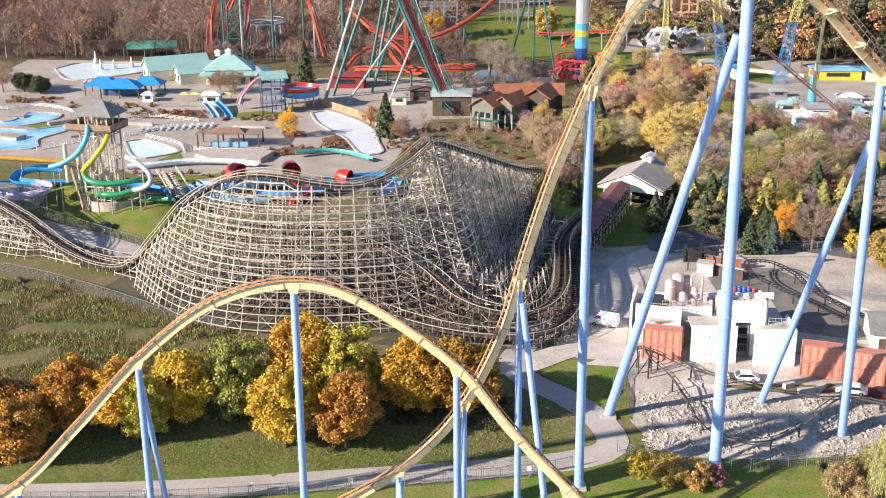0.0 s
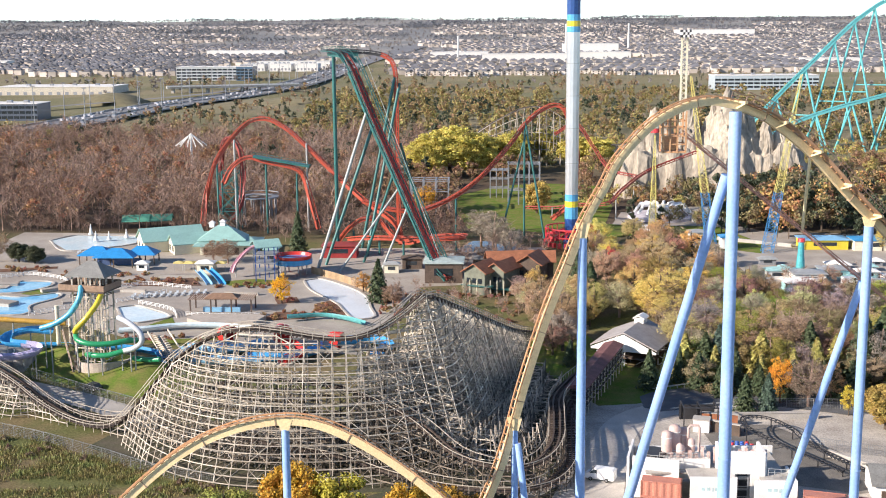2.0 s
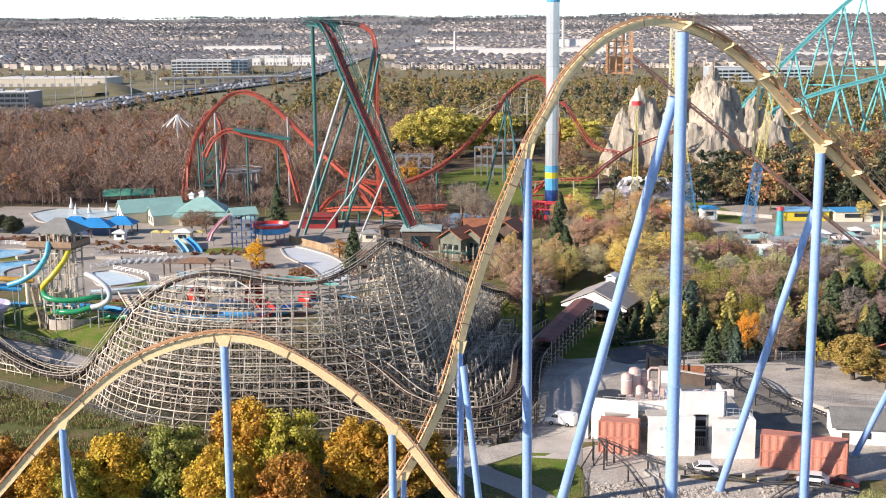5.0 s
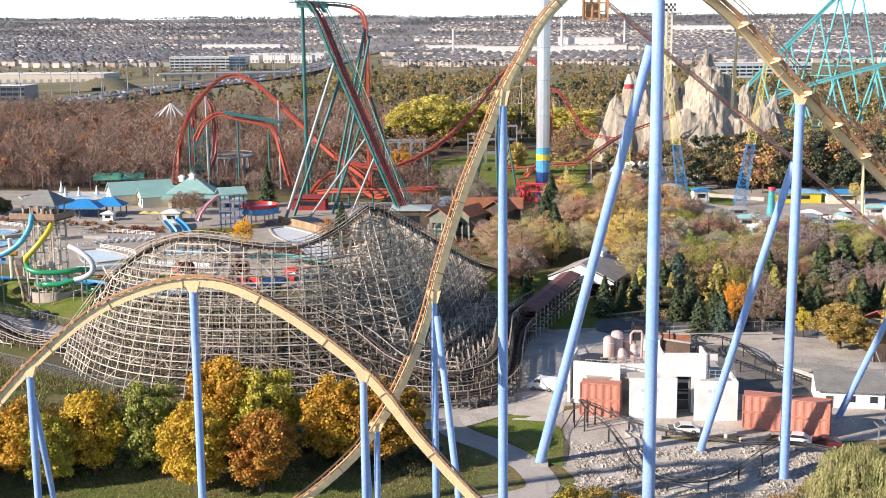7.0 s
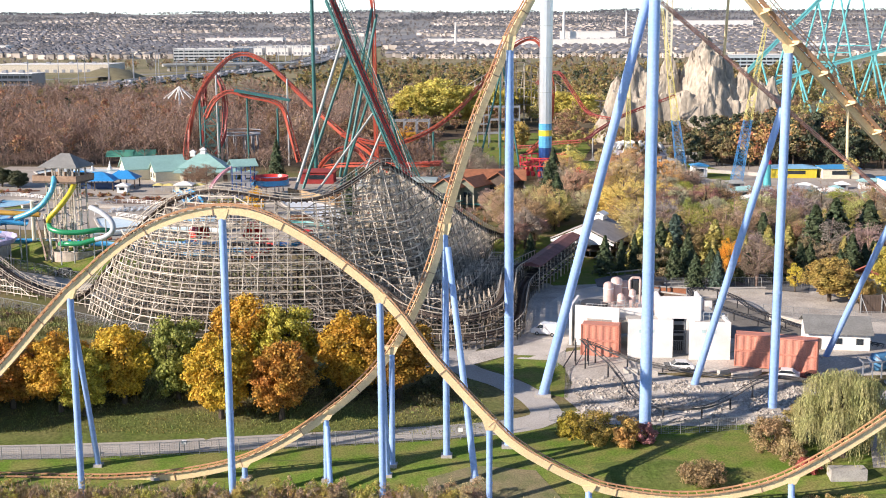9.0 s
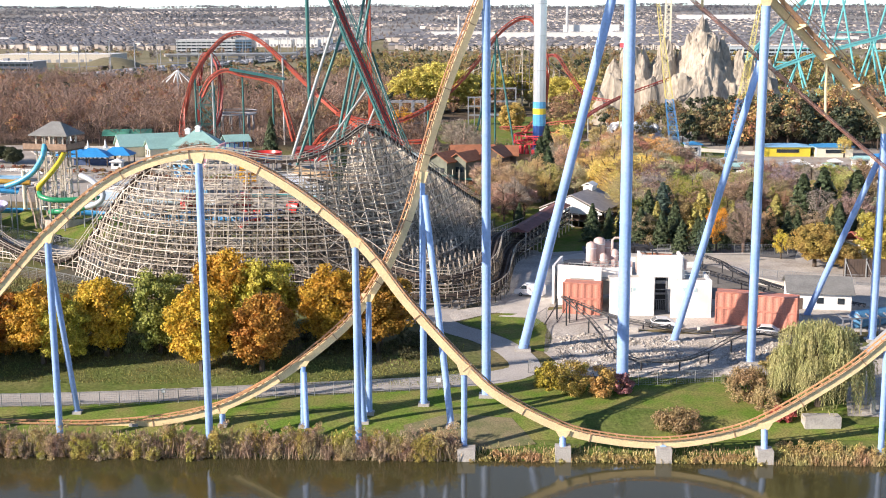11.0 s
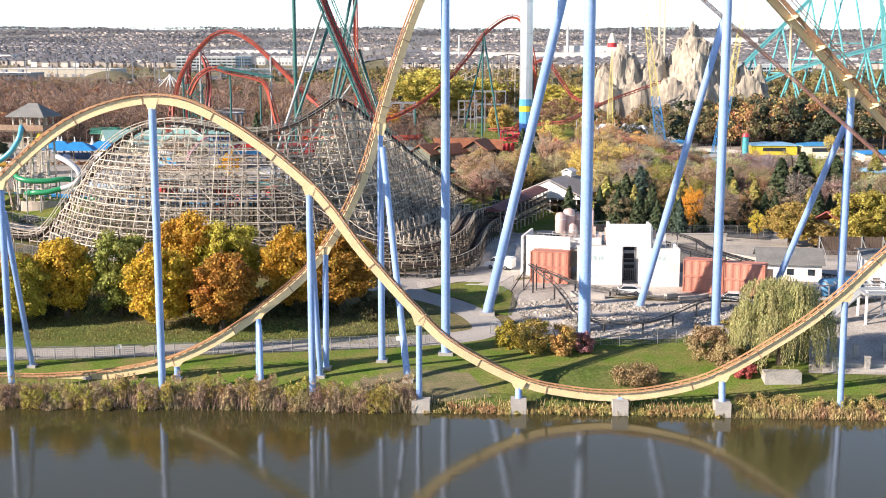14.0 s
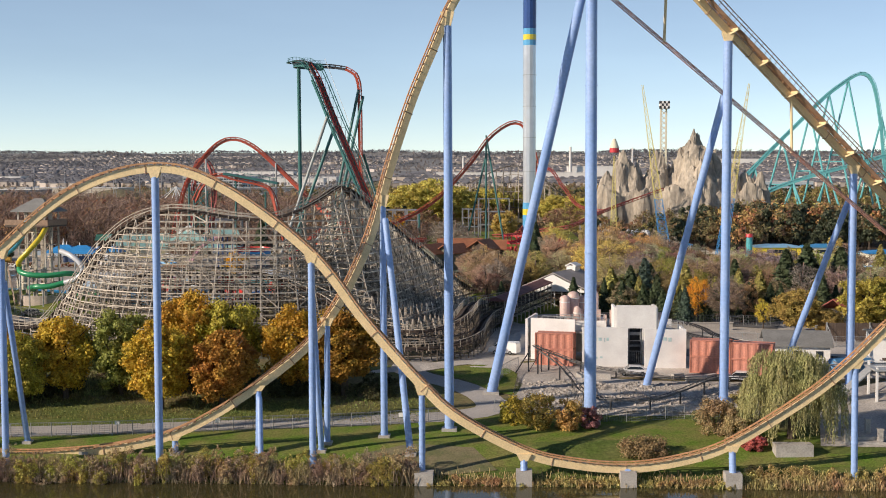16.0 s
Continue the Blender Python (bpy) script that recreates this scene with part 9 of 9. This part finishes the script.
def bare_unit(seed, n=230, leafy=60):
    """A bare tree of height 1: a trunk, rising limbs and a haze of fine twigs, with a few leaves."""
    r = np.random.default_rng(seed)
    V, F, M = [], [], []

    def sliver(p, q, w, m):
        d = q - p
        a = np.cross(d, r.normal(size=3))
        a = a / (np.linalg.norm(a) + 1e-9) * w
        k = len(V)
        V.extend([p - a, p + a, q + a * 0.3, q - a * 0.3])
        F.append((k, k + 1, k + 2, k + 3))
        M.append(m)

    for _ in range(2):
        sliver(np.zeros(3), np.array([0.01, 0, 0.7]), 0.009, 0)
    wide = r.uniform(0.28, 0.42)
    tips = []
    for _ in range(16):
        a, z = r.uniform(0, 6.283), r.uniform(0.2, 0.6)
        q = np.array([wide * math.cos(a), wide * math.sin(a), 0]) * r.uniform(0.4, 0.9) + np.array([0, 0, z + r.uniform(0.15, 0.32)])
        sliver(np.array([0, 0, z]), q, 0.005, 0)
        tips.append((np.array([0, 0, z]), q))
    for _ in range(n):
        p0, q0 = tips[r.integers(len(tips))]
        p = p0 + (q0 - p0) * r.uniform(0.3, 1.0)
        d = r.normal(size=3) * np.array([1, 1, 0.7]) + np.array([0, 0, 0.6]) + (q0 - p0) * 2
        d /= np.linalg.norm(d)
        sliver(p, p + d * r.uniform(0.06, 0.17), r.uniform(0.0024, 0.0052), 0)
    for _ in range(leafy):
        p0, q0 = tips[r.integers(len(tips))]
        c = p0 + (q0 - p0) * r.uniform(0.5, 1.1) + r.normal(size=3) * 0.05
        sliver(c, c + r.normal(size=3) * 0.02, 0.014, 1)
    return np.array(V), np.array(F), np.array(M)


def clump_unit(seed, n=150, wide=0.34, tall=0.42):
    r = np.random.default_rng(seed)
    p, nn = crown_points(12, n // 12, wide, tall, 0.56, 0.4, seed=seed)
    a = np.cross(nn, r.normal(size=nn.shape))
    a /= np.linalg.norm(a, axis=1, keepdims=True)
    b = np.cross(nn, a)
    s = r.uniform(0.03, 0.06, len(p))[:, None] * (0.55 if n > 300 else 1 if n > 60 else 3.2)
    V = np.stack([p - a * s, p + b * s, p + a * s, p - b * s], 1).reshape(-1, 3)
    F = np.arange(len(V)).reshape(-1, 4)
    k = len(V)
    V = np.concatenate([V, [[-0.015, 0, 0], [0.015, 0, 0], [0.01, 0, 0.6], [-0.01, 0, 0.6]]])
    F = np.concatenate([F, [[k, k + 1, k + 2, k + 3]]])
    return V, F, np.r_[np.ones(len(F) - 1, int), 0]


BARE = [bare_unit(s, 190, 14 if s % 2 else 76) for s in range(40, 46)]
CLUMP = [clump_unit(s) for s in range(50, 55)]
FINE = [clump_unit(s, 640, 0.4, 0.44) for s in range(80, 84)]
FIRF = [clump_unit(s, 640, 0.22, 0.5) for s in range(64, 67)]
FIRU = [clump_unit(s, 130, 0.2, 0.5) for s in range(60, 63)]
rw = random.Random(5)
spots = []
while len(spots) < 1900:
    x, y = rw.uniform(-420, -40), 429 + rw.random() ** 1.2 * 345
    if y > 470 or x < -108:
        if not (x > -60 and y < 520):
            spots.append((x, y, rw.uniform(11, 20) * (1.0 + 0.3 * noise.noise((x * 0.03, y * 0.03, 5))), rw.randrange(6), rw.uniform(0, 6.28)))
woods("bare_woods", spots, BARE, [M_TWIG, M_WOODLEAF], "bare grey-brown autumn woods with a few rust leaves")
spots = [(rw.uniform(-106, -8), rw.uniform(404, 520), rw.uniform(5, 11), rw.randrange(6), rw.uniform(0, 6.28)) for _ in range(420)]
spots = [q for q in spots if q[1] > 404 + (12 if q[0] < -76 else 0) and not (q[0] > -14 and q[1] > 428)]
edge = [(rw.uniform(-175, -100), rw.uniform(428, 446), rw.uniform(3, 7), rw.randrange(6), rw.uniform(0, 6.28)) for _ in range(170)]
woods("edge_brush", [q for q in edge if not (-138 < q[0] < -116 and q[1] < 444)], BARE, [M_TWIG, M_WOODLEAF], "low bare brush along the wood's edge")
spots += [(rw.uniform(-16, 30), rw.uniform(357, 396), rw.uniform(4, 9), rw.randrange(6), rw.uniform(0, 6.28)) for _ in range(70)]
spots += [(rw.uniform(76, 130), rw.uniform(326, 352), rw.uniform(3, 7), rw.randrange(6), rw.uniform(0, 6.28)) for _ in range(44)]
spots += [q for q in ((rw.uniform(-40, 12), rw.uniform(298, 336), rw.uniform(3, 6.5), rw.randrange(6), rw.uniform(0, 6.28)) for _ in range(70)) if not (-12 < q[0] < 22 and q[1] > 328) and not (q[0] < -26 and q[1] < 326)]
spots = [q for q in spots if math.hypot(q[0] - 27, q[1] - 397) > 11]
woods("ride_brush", spots, BARE, [M_TWIG, M_WOODLEAF], "bare brown trees and brush between the coaster legs")
spots = [(rw.uniform(-410, -112), rw.uniform(436, 720), rw.uniform(9, 18), rw.randrange(4), rw.uniform(0, 6.28)) for _ in range(340)]
woods("rust_trees", spots, [clump_unit(s, 320, 0.3, 0.4) for s in range(90, 94)], [M_BARK, leaf_mat("rust_tree_leaves", (0.40, 0.215, 0.115), 0.45, 0.035)], "rust and ochre trees scattered through the bare woods")
spots = [(rw.uniform(-106, 20), rw.uniform(470, 640), rw.uniform(8, 15), rw.randrange(5), rw.uniform(0, 6.28)) for _ in range(150)]
spots = [q for q in spots if not (q[0] > -14 and q[1] < 565)]
woods("russet_woods", [(*q[:3], q[3] % 4, q[4]) for q in spots], FINE, [M_BARK, M_WOODLEAF], "russet and orange trees behind the dive coaster")
spots = [(rw.uniform(-420, 420), rw.uniform(700, 1250), rw.uniform(9, 17), rw.randrange(5), rw.uniform(0, 6.28)) for _ in range(1500)]
spots = [s for s in spots if not (-470 < s[0] < -150 and s[1] > 790) and not (s[0] > 60 and 850 < s[1] < 1200 and rw.random() < 0.7)]
woods("mixed_woods", spots, CLUMP, [M_BARK, M_YWOOD], "mixed yellow and olive autumn trees beyond the park")
spots = [(rw.uniform(-260, 380), rw.uniform(560, 1100), rw.uniform(10, 16), rw.randrange(3), rw.uniform(0, 6.28)) for _ in range(420)]
spots = [s for s in spots if not (30 < s[0] < 270 and 560 < s[1] < 780) and not (s[0] < -150 and s[1] > 790)]
HW = [(700, -345), (830, -335), (950, -322), (1150, -305), (1340, -266), (1660, -240), (2090, -235)]
for name, n, unit, mats, lab in (("verge_trees", 620, CLUMP, [M_BARK, leaf_mat("verge_leaves", (0.33, 0.235, 0.13), 0.5, 0.05)], "ochre and brown trees beside the highway"), ("verge_firs", 330, FIRU, [M_BARK, M_FARFIR], "dark evergreens beside the highway"), ("verge_scrub", 160, BARE, [M_TWIG, M_WOODLEAF], "bare scrub on the highway verges")):
    verge = []
    while len(verge) < n:
        x, y = rw.uniform(-520, 330), 760 + 900 * rw.random() ** 1.5
        if abs(x - np.interp(y, [q[0] for q in HW], [q[1] for q in HW])) > 42 and noise.noise((x * 0.012, y * 0.008, 17)) > -0.12 and not (-560 < x < -330 and 950 < y < 1420):
            verge.append((x, y, rw.uniform(6, 14) if name != "verge_scrub" else rw.uniform(3, 8), rw.randrange(len(unit)), rw.uniform(0, 6.28)))
    woods(name, verge, unit, mats, lab)
woods("dark_woods", spots, FIRU, [M_BARK, M_FARFIR], "dark evergreen trees beyond the park")


def midway_spot(x, y):
    return math.hypot(x - 66, y - 462) > 18 and abs(x - 82) + abs(y - 455) > 15 and not (x < 56 and y > 470) and y > 412 + max(0, 100 - x) * 0.6 and not (46 < x < 140 and 504 < y < 560)


for name, mat, n, lab in (("midway_firs", M_FARFIR, 110, "dark evergreens behind the midway rides"), ("midway_trees", leaf_mat("midway_leaves", (0.25, 0.20, 0.10), 0.35, 0.06), 70, "brown and olive trees behind the midway rides"), ("orange_trees", leaf_mat("orange_leaves", (0.44, 0.26, 0.11), 0.4, 0.05), 22, "orange autumn trees behind the midway rides")):
    spots = []
    while len(spots) < n:
        x, y = rw.uniform(50, 165), rw.uniform(412, 508)
        if midway_spot(x, y):
            spots.append((x, y, rw.uniform(11, 19) if x > 92 else rw.uniform(8, 14), rw.randrange(3 if "firs" in name else 4), rw.uniform(0, 6.28)))
    woods(name, spots, FIRF if "firs" in name else FINE, [M_BARK, mat], lab)
spots = [(rw.uniform(30, 260), rw.uniform(470, 690), rw.uniform(8, 13), rw.randrange(5), rw.uniform(0, 6.28)) for _ in range(260)]
spots = [s for s in spots if not (46 < s[0] < 140 and 494 < s[1] < 560)]
far_park = [(*q[:3], q[3] % 4, q[4]) for q in spots]
woods("park_woods", far_park[::2], FINE, [M_BARK, M_WOODLEAF], "russet and brown trees round the rock mountain")
woods("golden_woods", far_park[1::2], FINE, [M_BARK, leaf_mat("golden_wood_leaves", (0.42, 0.34, 0.12), 0.4, 0.06)], "golden and olive trees beyond the rock mountain")
spots = [(rw.uniform(-2400, 2400), 1300 + 3450 * rw.random() ** 0.8, rw.uniform(5, 11), rw.randrange(5), rw.uniform(0, 6.28)) for _ in range(10000)]
woods("distant_trees", spots, [clump_unit(s, 12) for s in range(70, 75)], [M_BARK, leaf_mat("distant_leaves", (0.25, 0.22, 0.20), 0.4, 0.04)], "scattered bare and brown trees across the distant suburb")

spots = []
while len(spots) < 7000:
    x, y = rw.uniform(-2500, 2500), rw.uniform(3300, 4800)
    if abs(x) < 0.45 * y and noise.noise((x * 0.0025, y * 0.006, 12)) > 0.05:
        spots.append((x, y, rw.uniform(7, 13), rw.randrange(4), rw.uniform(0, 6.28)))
# the blue-grey leaf colour carries the haze of the distance
woods("horizon_woods", spots, [clump_unit(s, 12, 0.6, 0.45) for s in range(95, 99)], [M_BARK, leaf_mat("horizon_haze_leaves", (0.15, 0.155, 0.17), 0.4, 0.03)], "belts of trees along the far horizon, tinted blue-grey for haze")
# ---------------------------------------------------------------- the distance
def houses():
    """Streets of small gabled houses."""
    r = random.Random(21)
    wall, roof = Shape(), Shape()
    count = 0
    y = 1790.0
    while y < 4250:
        x = -1500.0
        while x < 1900:
            x += r.uniform(13, 18) * (1 + max(0, y - 2800) / 2500)
            if noise.noise((x * 0.0022, y * 0.0022, 7)) < -0.22 or (-450 < x < -150 and y < 2080) or (-290 < x < -180) or r.random() < 0.1:
                continue
            if abs(x) > 0.42 * y + 60:
                continue
            z = land(x, y) + 0.6
            w, d, h = r.uniform(9, 12), r.uniform(9, 12), r.uniform(5.5, 7)
            yy = y + r.uniform(-5, 5)
            rz = r.choice((0, 90)) + r.uniform(-6, 6)
            wall.box(x, yy, z + h / 2 - 1, w, d, h + 2, rz)
            roof.hip(x, yy, z + h, w + 1, d + 1, r.uniform(2.2, 3.6), w * 0.35, rz)
            count += 1
        y += r.uniform(28, 40) * (1 + (y - 1790) / 2600)
    single("suburb_house_walls", wall, M_FARWALL, "brown and cream walls of a distant suburb", "houses", "stuff")
    single("suburb_house_roofs", roof, M_FARROOF, "haze-tinted grey roofs of a distant suburb", "houses", "stuff")


houses()


def townhouse(x, y, w, rz):
    z = gz(y) + 0.5
    ob = thing("house", (x, y, z), "two-storey tan brick house with a grey hipped roof", "house", "first row of suburban houses")
    brick = M_FARWALL
    part("wall", Shape().box(x, y, z + 3, w, 10, 7, rz), brick, ob)
    part("roof", Shape().hip(x, y, z + 6.5, w + 1, 11, 3.4, w * 0.4, rz), M_FARROOF, ob)
    part("gable", Shape().gable(x + w * 0.2, y - 3.5, z + 6.3, 5.5, 5, 2.8, rz + 90), M_FARROOF, ob)
    for k in (-0.3, 0.25):
        for f in (1.8, 4.8):
            part("window", Shape().box(x + k * w, y - 5.05, z + f, 1.8, 0.15, 1.5, rz), M_GLASS, ob)
    part("garage_door", Shape().box(x + 0.02 * w, y - 5.06, z + 1.2, 3, 0.12, 2.2, rz), M_WHITE, ob)


for k in range(26):
    townhouse(-116 + 15.5 * k + (k % 3), 1738 + 14 * math.sin(k * 0.9), 11.5 + (k % 3), 0)


def big_shed(name, x, y, sx, sy, h, wall, label, bands=8, glass=False, cat="warehouse"):
    z = gz(y) + 0.5
    ob = thing(name, (x, y, z), label, cat)
    part("wall", Shape().box(x, y, z + h / 2 - 1, sx, sy, h + 2), wall, ob)
    part("roof", Shape().box(x, y, z + h + 0.2, sx + 1, sy + 1, 0.5), M_FARWHITE, ob)
    for k in range(bands):
        X = x - sx / 2 + sx * (k + 0.5) / bands
        if glass:
            for f in range(max(1, int(h / 4.2))):
                part("window", Shape().box(X, y - sy / 2 - 0.06, z + 2.2 + 4.1 * f, sx / bands * 0.86, 0.2, 2.2), M_GLASS, ob)
        else:
            part("loading_door", Shape().box(X, y - sy / 2 - 0.06, z + 1.8, min(4, sx / bands * 0.5), 0.2, 3.4), M_GREY, ob)
    for k in range(4):
        part("roof_unit", Shape().box(x - sx * 0.3 + sx * 0.2 * k, y, z + h + 1.4, 4, 4, 2), M_GREY, ob)


big_shed("office_block", -385, 1665, 84, 40, 18, surface("office_cladding", (0.50, 0.52, 0.54), 0.5), "pale glazed four-storey office block", 12, True, "office")
big_shed("office_block", -332, 1652, 22, 34, 19, surface("blue_glass_wall", (0.10, 0.16, 0.24), 0.2), "blue glass end block of the office", 4, True, "office")
big_shed("warehouse", -487, 1372, 132, 60, 9, surface("cream_cladding", (0.62, 0.56, 0.46), 0.8), "long low cream warehouse", 14)
big_shed("parking_deck", -402, 985, 70, 30, 13, surface("dark_glazed_wall", (0.11, 0.13, 0.17), 0.3), "long dark glazed office building", 14, True, "office")
for x, y, sx, h in ((-372, 1925, 34, 10), (-330, 1925, 34, 10), (-288, 1925, 34, 10), (-320, 1990, 120, 11), (60, 2150, 150, 15), (200, 2300, 120, 12), (-500, 2500, 160, 12), (-900, 2100, 130, 10), (900, 2450, 160, 12), (560, 2050, 90, 9), (-60, 2350, 110, 12)):
    big_shed("commercial_building", x, y, sx, 36, h, M_FARWHITE, "low white commercial building with glazed bays", 6, y < 1700)
big_shed("warehouse", 615, 3420, 205, 90, 22, M_FARWHITE, "huge white distribution warehouse on the plain", 20)
big_shed("glass_hall", 315, 1425, 118, 40, 15, surface("pale_glass_front", (0.48, 0.55, 0.60), 0.3), "long pale glazed exhibition hall", 16, True)
big_shed("factory", 200, 2480, 110, 40, 22, M_FARWHITE, "white factory with a tall stack", 6)
part("stack", Shape().tube([(150, 2450, gz(2450)), (150, 2450, gz(2450) + 62)], [3.2, 2.2], 12), M_FARWHITE, scene.objects["factory"], "slim pale chimney stack")
for x, y, h in ((290, 2600, 60), (-60, 2250, 45)):
    s = thing("chimney_stack", (x, y, gz(y)), "slim pale chimney stack in the distance", "chimney")
    part("shaft", Shape().tube([(x, y, gz(y)), (x, y, gz(y) + h)], [2.4, 1.6], 10), M_FARWHITE, s)

strip("highway", [(-345, 700), (-335, 830), (-322, 950), (-305, 1150), (-266, 1340), (-240, 1660), (-235, 2090), (-215, 2500), (-150, 3200)], 50, M_HWY, "wide grey divided highway curving into the suburb", "road", 1.6)
strip("highway_ramp", [(-480, 980), (-390, 1120), (-340, 1220), (-300, 1340), (-282, 1500)], 11, M_HWY, "highway slip road and overpass", "road", 3.4)
med = Shape()
for k in range(3):
    ln = spline([(x, y + 0, gz(y) + 1.9) for x, y in ((-335, 830), (-322, 950), (-305, 1150), (-266, 1340), (-240, 1660), (-235, 2090))], 12)
    off = (-23.5, 0, 23.5)[k]
    med.sweep([tuple(Vector(p) + axes(ln, i)[1] * off) for i, p in enumerate(ln)], [(-0.5, -0.4), (0.5, -0.4), (0.5, 0.9), (-0.5, 0.9)])
single("highway_barriers", med, M_CONC, "pale concrete barriers along the highway", "barrier", "structure")
bridge = thing("overpass", (-292, 1375, gz(1375)), "pale concrete highway overpass on piers", "bridge")
part("deck", Shape().box(-292, 1375, gz(1370) + 8, 150, 14, 2.4, 22), M_CONC, bridge)
part("parapet", Shape().box(-290, 1367.5, gz(1370) + 9.6, 150, 0.6, 1.4, 22), M_FARWHITE, bridge)
for k in range(8):
    x = -355 + 18 * k
    part("pier", Shape().box(x, 1375 + (x + 292) * 0.404, gz(1370) + 3.5, 3, 6, 8), M_CONC, bridge)
rc = random.Random(31)
hw = spline([(x, y, 0) for x, y in ((-335, 830), (-322, 950), (-305, 1150), (-266, 1340), (-240, 1660), (-235, 2090))], 9)
tr = Shape()
for i in range(len(hw)):
    d, b, u = axes(hw, i)
    for lane in (-17, -12, -7, 7, 12, 17):
        if rc.random() < 0.2:
            p = Vector(hw[i]) + b * lane
            tr.box(p.x, p.y, gz(p.y) + 2.5, 4.6, 2, 1.6, math.degrees(math.atan2(d.y, d.x)))
single("highway_cars", tr, surface("distant_cars", (0.40, 0.40, 0.42), 0.3, island=0.7), "small cars on the distant highway", "cars", "stuff")
for k in range(34):
    i = 4 + k * max(1, (len(hw) - 8) // 34)
    p = Vector(hw[min(i, len(hw) - 1)])
    off = (-27, 27)[k % 2]
    d, b, u = axes(hw, min(i, len(hw) - 1))
    p = p + b * off
    lm = thing("highway_light", (p.x, p.y, gz(p.y)), "tall pale highway light mast", "lamp post", "highway lights")
    part("mast", Shape().tube([(p.x, p.y, gz(p.y)), (p.x, p.y, gz(p.y) + 30)], [0.4, 0.22], 6), M_GREY, lm)
    part("head", Shape().box(p.x, p.y, gz(p.y) + 30, 2.6, 2.6, 0.6), M_GREY, lm)
embank = Shape()
ev = []
for (x, y, w, h) in ((-372, 1190, 36, 13), (-190, 1200, 60, 7), (20, 1390, 60, 9), (-60, 1500, 120, 7)):
    k = 20
    for j in range(k):
        for i in range(k):
            ev.append((x + w * (2 * i / (k - 1) - 1), y + 40 * (2 * j / (k - 1) - 1), gz(y) - 2 + h * max(0, 1 - (2 * i / (k - 1) - 1) ** 2) * max(0, 1 - (2 * j / (k - 1) - 1) ** 2)))
    n0 = len(ev) - k * k
    embank.f.extend([(n0 + j * k + i, n0 + j * k + i + 1, n0 + (j + 1) * k + i + 1, n0 + (j + 1) * k + i) for j in range(k - 1) for i in range(k - 1)])
embank.v = ev
single("embankment", embank, surface("embankment_grass", (0.20, 0.175, 0.10), 0.95, var=0.2, scale=0.02), "grassy embankments beside the highway", "embankment", "structure", smooth=True)
